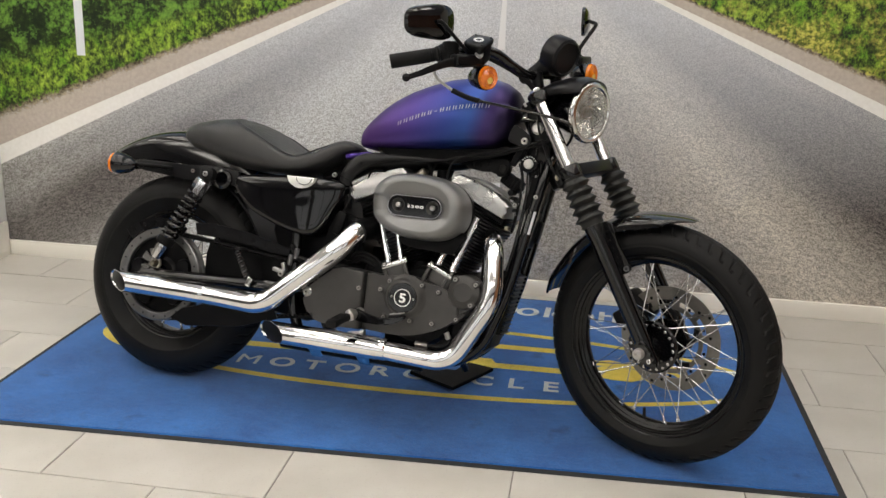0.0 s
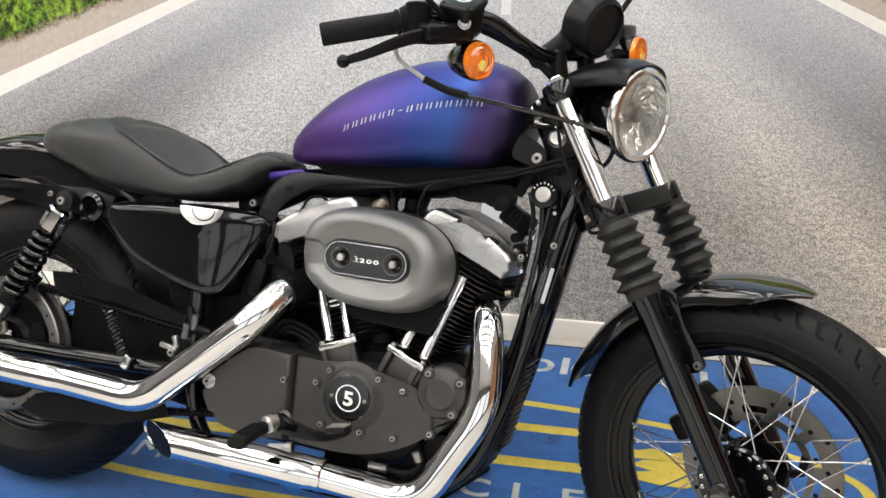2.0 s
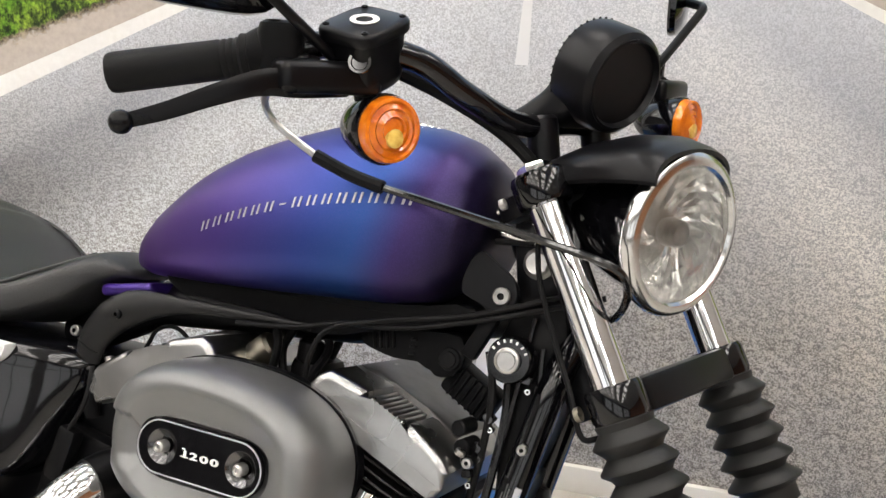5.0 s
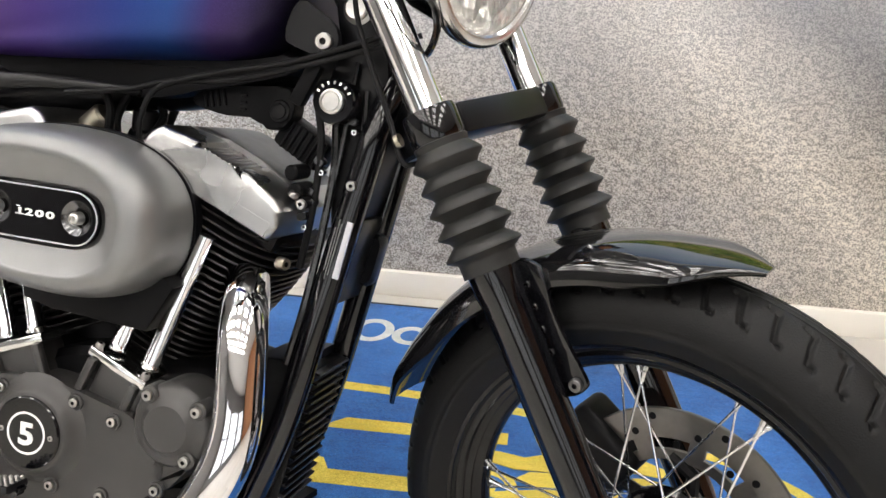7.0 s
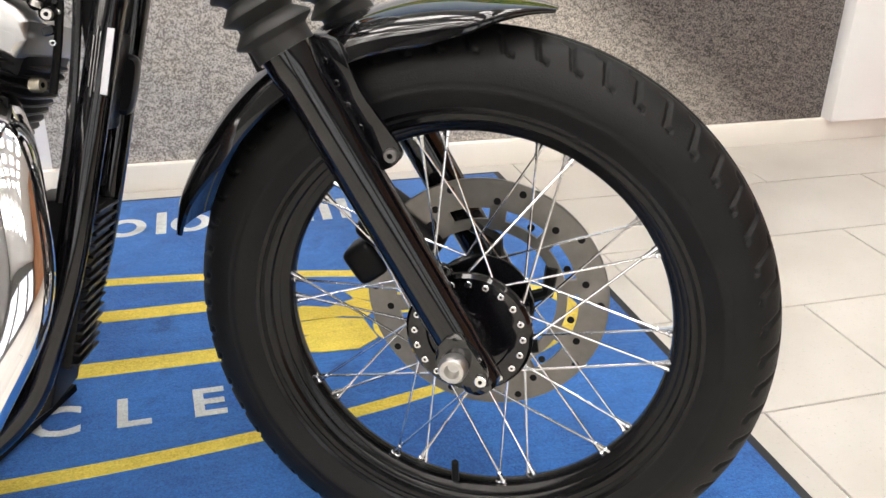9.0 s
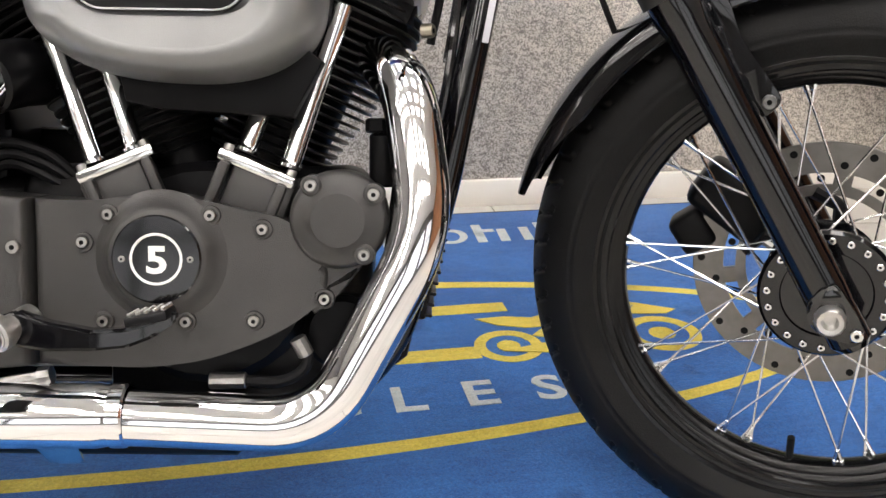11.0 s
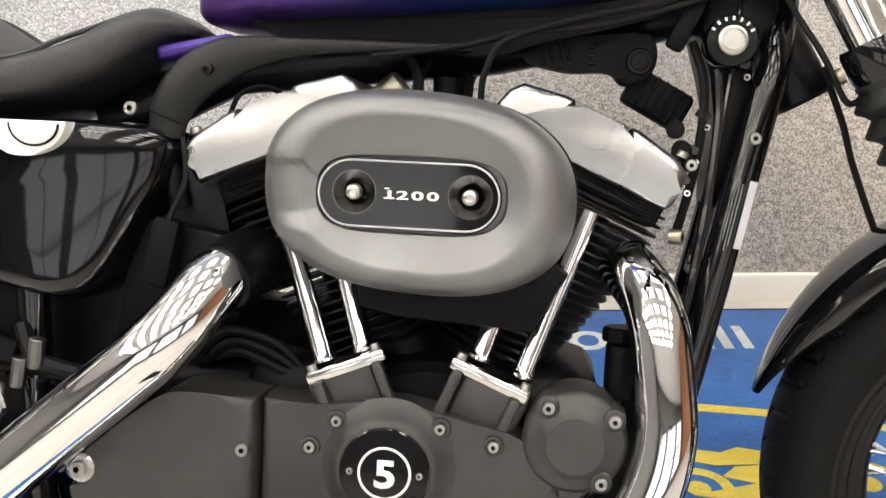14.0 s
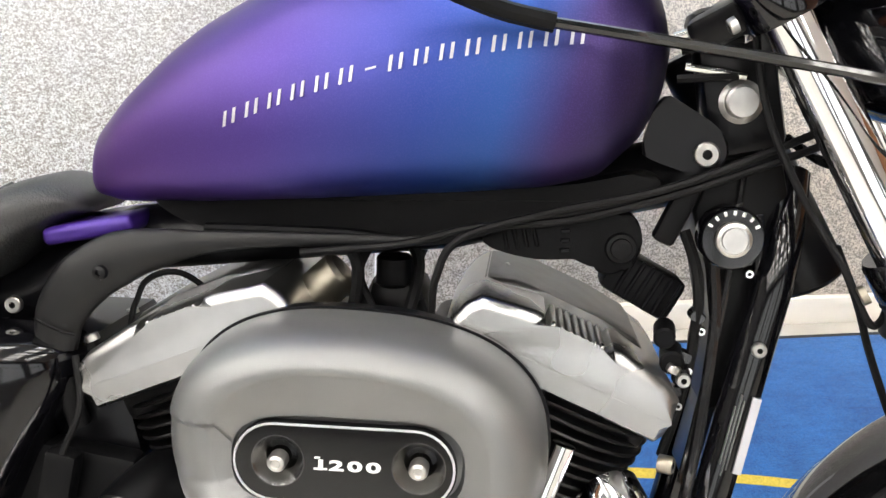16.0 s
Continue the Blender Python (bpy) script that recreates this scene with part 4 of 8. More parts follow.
for x, z in ((0.19, 0.160), (0.235, 0.158), (0.28, 0.152), (0.325, 0.145), (0.37, 0.136), (0.41, 0.127)):
    bolt(x, -0.1425, z, 0.007, guard, False, "black", 0.001, name="hole")

# dark plate added so that no background shows beside the rear wheel
bm = bmesh.new()
plate(bm, rounded_xz([(0.150, 0.150), (0.440, 0.120), (0.460, 0.020), (0.300, -0.055), (0.150, -0.050), (0.135, 0.060)]), -0.088, -0.082, 0.002, 1)
piece("inner_belt_guard", bm, "black", None, "black plate added to keep the gap by the wheel dark")
# lower guard under the upper pipe, and the inner mudguard ahead of the rear tyre
bm = bmesh.new()
plate(bm, [(0.06, -0.125), (0.12, -0.143), (0.30, -0.120), (0.43, -0.078), (0.41, -0.050), (0.20, -0.060), (0.10, -0.090)], -0.134, -0.128, 0.002, 1)
piece("lower_belt_guard", bm, "satin", None, "black lower belt guard")
bm = bmesh.new()
loft(bm, [[(R * math.cos(radians(a)), y, R * math.sin(radians(a))) for R, y in ((0.350, -0.088), (0.350, 0.088), (0.344, 0.088), (0.344, -0.088))] for a in range(-14, 62, 4)])
piece("inner_mudguard", bm, "satin", None, "black inner mudguard", sharp=50)

# swingarm, axle end, shocks
bm = bmesh.new()
tube(bm, rounded([(-0.05, -0.135, 0.0), (0.12, -0.135, 0.005), (0.40, -0.125, 0.015), (0.50, -0.10, 0.02)], 0.06), [0.020] * 16, 12)
tube(bm, rounded([(-0.05, 0.125, 0.0), (0.12, 0.125, 0.005), (0.40, 0.115, 0.015), (0.50, 0.10, 0.02)], 0.06), [0.020] * 16, 12)
rod(bm, (0.49, -0.12, 0.02), (0.49, 0.12, 0.02), 0.026, 16, 0.003)
piece("swingarm", bm, "gloss", None, "black tubular swingarm")
bm = bmesh.new()
lathe(bm, [(-0.160, 0), (-0.160, 0.007), (-0.152, 0.0125), (-0.140, 0.0125), (-0.138, 0.019), (-0.132, 0.019)], (-0.006, 0, 0.035), (0, 1, 0), 6)
rod(bm, (0, -0.135, 0), (0, 0.135, 0), 0.011, 12)
piece("rear_axle", bm, "brass", None, "plated rear axle nut")
bm = bmesh.new()
for a in (100, 150, 205, 255):
    p = Vector((-0.006, -0.148, 0.035))
    d = Vector((math.cos(radians(a)), 0, math.sin(radians(a))))
    e = Vector((-d.z, 0, d.x))
    vs = [p + d * 0.012 - e * 0.005, p + d * 0.046 - e * 0.013, p + d * 0.046 + e * 0.013, p + d * 0.012 + e * 0.005]
    f = [bm.verts.new(v) for v in vs]
    g = [bm.verts.new(v + Vector((0, 0.006, 0))) for v in vs]
    bm.faces.new(f)
    bm.faces.new(g[::-1])
    for k in range(4):
        bm.faces.new((f[k], g[k], g[(k + 1) % 4], f[(k + 1) % 4]))
piece("adjuster_star", bm, "alloy", None, "bright star-shaped axle plate", smooth=False)


def shock(y):
    s = new("shock_absorber")
    s.parent = bike
    top, bot = Vector((0.166, y, 0.327)), Vector((0.012, y, 0.062))
    d = (bot - top).normalized()
    L = (bot - top).length
    bm = bmesh.new()
    lathe(bm, [(-0.018, 0), (-0.018, 0.012), (-0.012, 0.021), (0.012, 0.021), (0.018, 0.012), (0.018, 0)], top, (0, 1, 0), 20)
    piece("eye", bm, "rubber", s, "black rubber shock eye")
    bolt(top.x, y - 0.018, top.z, 0.008, s, mat="steel")
    bm = bmesh.new()
    lathe(bm, [(0.022, 0), (0.022, 0.021), (0.026, 0.026), (0.068, 0.026), (0.072, 0.022), (0.072, 0)], top, d, 8)
    piece("upper_cap", bm, "chrome", s, "chrome hexagonal spring cap")
    bm = bmesh.new()
    rod(bm, top + d * 0.06, bot - d * 0.02, 0.0125, 16)
    piece("damper", bm, "gloss", s, "black damper tube")
    bm = bmesh.new()
    u = d.orthogonal().normalized()
    v = d.cross(u)
    turns, n = 9, 150
    pts = []
    for k in range(n + 1):
        t = k / n
        a = 2 * math.pi * turns * t
        pts.append(top + d * (0.074 + (L - 0.074 - 0.056) * t) + 0.0225 * (math.cos(a) * u + math.sin(a) * v))
    tube(bm, pts, 0.0052, 10)
    piece("spring", bm, "lacquer", s, "glossy black coil spring")
    bm = bmesh.new()
    lathe(bm, [(L - 0.075, 0), (L - 0.075, 0.022), (L - 0.062, 0.028), (L - 0.048, 0.027), (L - 0.046, 0.014)], top, d, 20)
    piece("lower_collar", bm, "black", s)
    bm = bmesh.new()
    lathe(bm, [(L - 0.047, 0), (L - 0.047, 0.016), (L - 0.030, 0.018), (L + 0.004, 0.015), (L + 0.004, 0)], top, d, 8)
    piece("lower_clevis", bm, "bezel", s, "bright alloy clevis")


shock(-0.168)
shock(0.160)


# -- rear fender, struts, tail
def rear_fender():
    bm = bmesh.new()
    rings = []
    n = 34
    for k in range(n + 1):
        t = k / n
        a = radians(52 + (134 - 52) * t)
        R = 0.468 - 0.006 * math.sin(math.pi * t)
        half = 0.083 - 0.030 * max(0, (t - 0.6) / 0.4) ** 1.6
        drop = 0.115 * (1 - 0.55 * max(0, (t - 0.35) / 0.65) ** 1.3)
        if t > 0.93:
            half *= 1 - 0.5 * ((t - 0.93) / 0.07)
            drop *= 1 - 0.6 * ((t - 0.93) / 0.07)
        ca, sa = math.cos(a), math.sin(a)
        ring = []
        shape = []
        m = 16
        for j in range(m + 1):
            s = -1 + 2 * j / m
            b = s * radians(90)
            shape.append((half * math.sin(b) ** 1 if abs(s) < 1 else half * s, -0.045 * (1 - math.cos(b))))
        outer = [(half, -drop)] + [(y, dz) for y, dz in reversed(shape)] + [(-half, -drop)]
        inner = [(y * 0.965, dz - 0.004 if abs(y) < half * 0.99 else dz) for y, dz in reversed(outer)]
        for y, dr in outer + inner:
            rr = R + dr
            ring.append((rr * ca, y, rr * sa))
        rings.append(ring)
    loft(bm, rings)
    piece("rear_fender", bm, "gloss", None, "glossy black bobbed rear fender")
    for s in (-1, 1):
        bm = bmesh.new()
        plate(bm, [(0.235, 0.345), (0.225, 0.300), (0.150, 0.300), (0.05, 0.305), (-0.10, 0.318), (-0.145, 0.328), (-0.148, 0.342), (-0.10, 0.352), (0.05, 0.350), (0.16, 0.356)], -0.112 if s < 0 else 0.100, -0.100 if s < 0 else 0.112, 0.003, 2)
        st = piece("fender_strut", bm, "satin", None, "black fender strut")
        if s < 0:
            bolt(0.075, -0.112, 0.333, 0.006, st)
            bm = bmesh.new()
            lathe(bm, [(0, 0.030), (-0.010, 0.030), (-0.016, 0.022), (-0.016, 0)], (0.185, -0.112, 0.318), (0, 1, 0), 24)
            piece("shock_mount", bm, "gloss", st)


rear_fender()


def blinker(name, at, face, stalk, front, r=0.034):
    """Bullet indicator: body behind, lens ahead along face."""
    b = new(name)
    b.parent = bike
    at, face = Vector(at), Vector(face).normalized()
    bm = bmesh.new()
    lathe(bm, [(-0.062, 0), (-0.060, 0.008), (-0.050, 0.017), (-0.034, 0.026), (-0.012, r - 0.002), (0.004, r), (0.008, r - 0.001), (0.008, r - 0.004), (0.0, r - 0.006)], at, face, 28)
    piece("housing", bm, "gloss", b, "black bullet housing", front)
    bm = bmesh.new()
    lathe(bm, [(0.004, r - 0.003), (0.012, r - 0.002), (0.018, r - 0.004), (0.019, r - 0.007), (0.0165, r - 0.009), (0.0195, r * 0.60), (0.0175, r * 0.54), (0.0205, r * 0.38), (0.0185, r * 0.33), (0.0215, r * 0.15), (0.022, 0)], at, face, 32)
    piece("lens", bm, "amberglass", b, "amber indicator lens", front)
    # the lens's yellow highlight, set on as a small coloured dome
    bm = bmesh.new()
    lathe(bm, [(0.018, 0.0095), (0.0222, 0.0090), (0.0235, 0.005), (0.0238, 0)], at + Vector((0, 0, -0.007)), face, 14)
    piece("bulb", bm, "bulb", b, "yellow dome on the lens, a painted highlight", front)
    bm = bmesh.new()
    tube(bm, stalk, 0.0065, 10)
    piece("stalk", bm, "black", b, "", front)


blinker("rear_indicator", (-0.112, -0.228, 0.329), (-1, -0.05, 0.02), [(-0.075, -0.218, 0.331), (-0.03, -0.16, 0.334), (0.0, -0.105, 0.334)], False)
blinker("rear_indicator", (-0.112, 0.228, 0.329), (-1, 0.05, 0.02), [(-0.075, 0.218, 0.331), (-0.03, 0.16, 0.334), (0.0, 0.105, 0.334)], False)


# -- seat
def seat():
    xs = [0.012, 0.03, 0.055, 0.12, 0.20, 0.255, 0.305, 0.352, 0.390, 0.418, 0.464, 0.516, 0.545, 0.570, 0.590]
    top = [0.466, 0.484, 0.492, 0.505, 0.513, 0.506, 0.478, 0.446, 0.425, 0.421, 0.442, 0.470, 0.4775, 0.469, 0.454]
    bot = [0.428, 0.415, 0.402, 0.388, 0.358, 0.354, 0.352, 0.353, 0.354, 0.357, 0.365, 0.392, 0.424, 0.442, 0.446]
    wid = [0.078, 0.096, 0.111, 0.138, 0.158, 0.164, 0.161, 0.154, 0.145, 0.137, 0.121, 0.094, 0.076, 0.058, 0.036]
    bm = bmesh.new()
    rings = []
    for k in range(71):
        x = 0.012 + 0.578 * k / 70
        zt, zb, w = (interp(x, xs, c) for c in (top, bot, wid))
        ring = []
        m = 72
        for j in range(m):
            a = 2 * math.pi * j / m
            ca, sa = math.cos(a), math.sin(a)
            y = w * math.copysign(abs(ca) ** 0.72, ca)
            mid = zb + 0.42 * (zt - zb)
            if sa >= 0:
                z = mid + (zt - mid) * sa ** 0.72
                dish = 0.016 * math.exp(-((x - 0.31) / 0.09) ** 2)
                z += dish * (abs(ca) ** 2) * (1 if sa > 0.1 else 0)
                # the bucket lies a little lower inside its seam
                inside = max(0.0, min(1.0, (x - 0.190 - 0.075 * abs(ca) ** 1.5) / 0.025)) * max(0.0, min(1.0, (0.52 - x) / 0.06)) * max(0.0, min(1.0, (sa - 0.42) / 0.18))
                z -= 0.0100 * inside
            else:
                z = mid + (mid - zb) * -abs(sa) ** 0.6
            ring.append((x, y, z))
        rings.append(ring)
    loft(bm, rings)
    bmesh.ops.smooth_vert(bm, verts=bm.verts, factor=0.5, use_axis_x=True, use_axis_y=True, use_axis_z=True)
    ob = piece("seat", bm, "leather", None, "black leather solo seat with a raised back", sharp=70)

    def on_seat(x, a, s):
        zt, zb, w = (interp(x, xs, c) for c in (top, bot, wid))
        mid = zb + 0.42 * (zt - zb)
        ca, sa = math.cos(radians(a)), math.sin(radians(a))
        dish = 0.016 * math.exp(-((x - 0.31) / 0.09) ** 2) * ca * ca
        return (x, s * (w * ca ** 0.72 - 0.002), mid + (zt - mid) * sa ** 0.72 + dish - 0.001)

    # seam round the bucket, over both shoulders
    for s in (-1, 1):
        bm = bmesh.new()
        tube(bm, spline([on_seat(x, a, s) for x, a in ((0.188, 86), (0.192, 68), (0.206, 52), (0.232, 40), (0.278, 31), (0.345, 29), (0.415, 33), (0.475, 48), (0.520, 72))], 5), 0.0030, 8)
        piece("seam", bm, "leather", ob, "raised leather seam")


seat()


# -- tank
TANK_X = [0.584, 0.597, 0.622, 0.66, 0.69, 0.74, 0.79, 0.86, 0.93, 0.98, 1.02, 1.050, 1.066, 1.074]
TANK_T = [0.490, 0.522, 0.552, 0.588, 0.611, 0.640, 0.661, 0.684, 0.694, 0.694, 0.684, 0.664, 0.640, 0.610]
TANK_B = [0.472, 0.461, 0.457, 0.458, 0.460, 0.464, 0.468, 0.474, 0.480, 0.485, 0.495, 0.524, 0.555, 0.590]
TANK_W = [0.020, 0.050, 0.068, 0.084, 0.094, 0.108, 0.118, 0.128, 0.132, 0.130, 0.121, 0.104, 0.078, 0.040]


def tank_ring(x, m=48):
    zt, zb, w = (interp(x, TANK_X, c) for c in (TANK_T, TANK_B, TANK_W))
    mid = zb + 0.40 * (zt - zb)
    ring = []
    for j in range(m):
        a = 2 * math.pi * j / m
        ca, sa = math.cos(a), math.sin(a)
        if sa >= 0:
            y, z = w * math.copysign(abs(ca) ** 0.90, ca), mid + (zt - mid) * sa ** 0.92
        else:
            y, z = w * math.copysign(abs(ca) ** 0.46, ca), mid - (mid - zb) * abs(sa) ** 0.66
        ring.append((x, y, z))
    return ring


def tank_side(x, z):
    """How far out the tank's skin lies at x and z."""
    zt, zb, w = (interp(x, TANK_X, c) for c in (TANK_T, TANK_B, TANK_W))
    mid = zb + 0.40 * (zt - zb)
    if z >= mid:
        s = min(1.0, (z - mid) / (zt - mid)) ** (1 / 0.92)
        return w * math.cos(math.asin(s)) ** 0.90
    s = min(1.0, (mid - z) / (mid - zb)) ** (1 / 0.66)
    return w * math.cos(math.asin(s)) ** 0.46


def tank():
    bm = bmesh.new()
    xs = [0.584 + 0.490 * (0.5 - 0.5 * math.cos(math.pi * k / 56)) for k in range(57)]
    loft(bm, [tank_ring(x) for x in xs])
    bmesh.ops.smooth_vert(bm, verts=bm.verts, factor=0.5, use_axis_x=True, use_axis_y=True, use_axis_z=True)
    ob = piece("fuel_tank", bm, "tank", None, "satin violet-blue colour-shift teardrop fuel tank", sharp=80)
    bm = bmesh.new()
    lathe(bm, [(-0.01, 0), (-0.01, 0.030), (0.006, 0.032), (0.014, 0.028), (0.017, 0.020), (0.018, 0)], (0.945, 0.012, 0.680), (0.05, 0.08, 1), 28)
    piece("fuel_cap", bm, "chrome", ob, "chrome fuel cap")
    # the maker's name: a row of plain silver bars
    n = 15
    for i in range(n):
        t = i / (n - 1)
        x = 0.734 + 0.262 * t
        z = 0.536 + 0.0665 * t + 0.046 * t * (1 - t)
        slope = 0.254 + 0.176 * (1 - 2 * t)
        h = 0.0118 if i != 6 else 0.0016
        bm = bmesh.new()
        # two plain strokes to a letter's place
        strokes = ((-0.0038, 0.0012), (0.0038, 0.0012)) if i != 6 else ((0.0, 0.0040),)
        for off, hw in strokes:
            vs = []
            for dx, dz in ((off - hw, -h / 2), (off + hw, -h / 2), (off + hw, h / 2), (off - hw, h / 2)):
                zz = z + dz + slope * dx
                vs.append((x + dx + 0.10 * dz, -tank_side(x + dx, zz) - 0.0008, zz))
            f = [bm.verts.new(v) for v in vs]
            g = [bm.verts.new((v[0], v[1] + 0.004, v[2])) for v in vs]
            bm.faces.new(f)
            for k in range(4):
                bm.faces.new((f[k], g[k], g[(k + 1) % 4], f[(k + 1) % 4]))
        piece("name_bar", bm, "silver", ob, "", smooth=False)
    # painted tongue between tank and seat
    bm = bmesh.new()
    block(bm, (0.594, 0, 0.4340), (0.082, 0.12, 0.016), (0, -11, 0), 0.006, 3)
    piece("tank_tongue", bm, "violet", None, "violet painted tank tail")


tank()

# -- frame
bm = bmesh.new()
tube(bm, [(1.150, 0, 0.512), (0.90, 0, 0.452), (0.62, 0, 0.420), (0.48, 0, 0.350)], 0.030, 14)
piece("backbone", bm, "satin", None, "black frame backbone")
bm = bmesh.new()
rod(bm, PIVOT + FORK * 0.50, PIVOT + FORK * 0.725, 0.033, 24, 0.004)
piece("steering_head", bm, "satin", None, "black steering head")
for y in (-0.060, 0.060):
    bm = bmesh.new()
    tube(bm, rounded([(1.180, y * 0.4, 0.50), (1.170, y, 0.44), (1.098, y * 1.15, 0.08), (1.048, y * 1.2, -0.070), (0.975, y * 1.3, -0.132), (0.50, y * 1.6, -0.135), (0.46, y * 1.7, -0.05), (0.44, y * 1.8, 0.34)], 0.06, 6), 0.0165, 14)
    piece("frame_tube", bm, "gloss", None, "glossy black frame tube")
bm = bmesh.new()
plate(bm, rounded_xz([(1.064, 0.566), (1.050, 0.518), (1.060, 0.511), (1.097, 0.500), (1.113, 0.503), (1.121, 0.520), (1.113, 0.537), (1.085, 0.554)]), -0.075, -0.069, 0.002, 1)
mount = piece("tank_mount", bm, "satin", None, "black tank mounting bracket")
bolt(1.1015, -0.076, 0.5175, 0.010, mount)
bm = bmesh.new()
plate(bm, smooth_outline([(0.665, 0.470), (0.80, 0.474), (0.98, 0.486), (1.060, 0.500), (1.066, 0.482), (1.00, 0.462), (0.95, 0.450), (0.91, 0.438), (0.86, 0.433), (0.76, 0.437), (0.70, 0.442), (0.665, 0.455)], 4), -0.062, 0.02, 0.004, 2)
cover = piece("wiring_tray", bm, "plastic", None, "black plastic wiring tray under the tank")
bm = bmesh.new()
tube(bm, spline([(0.70, -0.064, 0.442), (0.74, -0.065, 0.4425), (0.82, -0.065, 0.442), (0.87, -0.063, 0.436)], 5), 0.0045, 8)
piece("rib", bm, "plastic", cover)
# ribbed coil bracket ahead of it, with its round bushing
bm = bmesh.new()
plate(bm, smooth_outline([(0.930, 0.441), (0.960, 0.455), (1.020, 0.462), (1.050, 0.464), (1.060, 0.450), (1.059, 0.430), (1.045, 0.416), (1.028, 0.414), (1.014, 0.425), (0.975, 0.424), (0.940, 0.431)], 4), -0.048, -0.020, 0.003, 2)
coil = piece("coil_bracket", bm, "plastic", None, "black plastic coil bracket")
for k in range(4):
    bm = bmesh.new()
    block(bm, (0.949 + 0.008 * k, -0.049, 0.440 + 0.0015 * k), (0.0035, 0.004, 0.020), (0, -14, 0), 0.001, 1)
    piece("rib", bm, "plastic", coil)
for z in (0.449, 0.441, 0.433):
    bm = bmesh.new()
    block(bm, (0.998, -0.0495, z), (0.008, 0.003, 0.0035), (0, -8, 0), 0.0008, 1)
    piece("clip", bm, "satin", coil)
bm = bmesh.new()
lathe(bm, [(0, 0), (0, 0.0135), (0.003, 0.012), (0.0035, 0.009), (0.006, 0.0085), (0.007, 0.006), (0.007, 0)], (1.044, -0.048, 0.436), (0, -1, 0), 24)
piece("bushing", bm, "rubber", coil)
bm = bmesh.new()
block(bm, (1.066, -0.012, 0.402), (0.066, 0.040, 0.038), (0, 28, 0), 0.006, 2)
conn = piece("coil_pack", bm, "plastic", None, "black ribbed coil pack")
for k in range(6):
    bm = bmesh.new()
    block(bm, (1.050 + 0.0080 * k, -0.0335, 0.411 - 0.0043 * k), (0.0034, 0.005, 0.036), (0, 28, 0), 0.001, 1)
    piece("rib", bm, "plastic", conn)
bm = bmesh.new()
block(bm, (1.083, -0.070, 0.470), (0.018, 0.016, 0.052), (0, 24, 0), 0.004, 2)
piece("plug", bm, "plastic", None, "black wiring plug")
# gusset that fills the steering neck between the tubes
bm = bmesh.new()
plate(bm, [(1.110, 0.505), (1.165, 0.520), (1.180, 0.458), (1.158, 0.365), (1.142, 0.312), (1.122, 0.300), (1.120, 0.340), (1.124, 0.372), (1.112, 0.425), (1.098, 0.470)], -0.052, 0.045, 0.004, 2)
piece("neck_gusset", bm, "black", None, "black steering neck gusset")
for x, z, r in ((1.090, 0.352, 0.010), (1.098, 0.340, 0.0075), (1.083, 0.372, 0.009)):
    bm = bmesh.new()
    rod(bm, (x, -0.050, z), (x - 0.004, -0.082, z - 0.002), r, 12, 0.002)
    piece("connector", bm, "plastic", None, "black wiring connector")
bolt(1.096, -0.080, 0.337, 0.006, None, mat="steel")
bolt(1.153, -0.080, 0.365, 0.006, None)
bm = bmesh.new()
tube(bm, spline([(1.092, -0.060, 0.455), (1.104, -0.066, 0.420), (1.106, -0.066, 0.380), (1.100, -0.060, 0.320), (1.088, -0.05, 0.26)], 5), 0.0045, 8)
piece("cable", bm, "rubber", None, "black wire beside the neck")
for pts, r in (((1.118, -0.058, 0.430), (1.122, -0.060, 0.380), (1.116, -0.064, 0.300), (1.106, -0.068, 0.220), (1.092, -0.070, 0.150)), 0.0050), (((1.150, -0.058, 0.470), (1.152, -0.060, 0.400), (1.134, -0.060, 0.300), (1.116, -0.058, 0.210)), 0.0042), (((1.136, -0.056, 0.500), (1.128, -0.060, 0.400), (1.118, -0.060, 0.330), (1.104, -0.058, 0.240)), 0.0030):
    bm = bmesh.new()
    tube(bm, spline(pts, 5), r, 8)
    piece("wire", bm, "spring", None, "glossy black wire along the down tube")
for x, z, a in ((1.098, 0.352, 20), (1.092, 0.322, -15), (1.106, 0.386, 35), (1.140, 0.435, 10), (1.125, 0.262, -8)):
    bm = bmesh.new()
    cushion(bm, (x, -0.062, z), (90, a, 0), 0.007, 0.005, ((-0.006, 0.9), (0.004, 1.0), (0.008, 0.8)), 16, 0.5)
    piece("clip", bm, "spring", None, "black wiring clip")
    bolt(x + 0.004, -0.060, z - 0.012, 0.0038, None, mat="bezel", depth=0.009)
# two added black blocks that keep the space behind the hoses dark
bm = bmesh.new()
plate(bm, [(0.350, 0.345), (0.600, 0.345), (0.640, 0.290), (0.640, 0.215), (0.655, 0.165), (0.640, 0.060), (0.420, 0.030), (0.380, 0.110), (0.350, 0.180)], -0.072, 0.070, 0.008, 2)
piece("battery_box", bm, "satin", None, "black filler block behind the hoses")
bm = bmesh.new()
block(bm, (0.430, 0, 0.010), (0.17, 0.14, 0.17), (0, 6, 0), 0.02, 2)
piece("swingarm_pivot", bm, "black", None, "black filler block ahead of the rear wheel")
# curved plastic duct over the rear cylinder
bm = bmesh.new()
run = spline([(0.88, -0.066, 0.440), (0.80, -0.072, 0.4385), (0.742, -0.080, 0.4365), (0.703, -0.086, 0.4330), (0.668, -0.090, 0.4275), (0.636, -0.092, 0.4180), (0.606, -0.094, 0.3990), (0.586, -0.095, 0.3710), (0.580, -0.095, 0.3420)], 8)
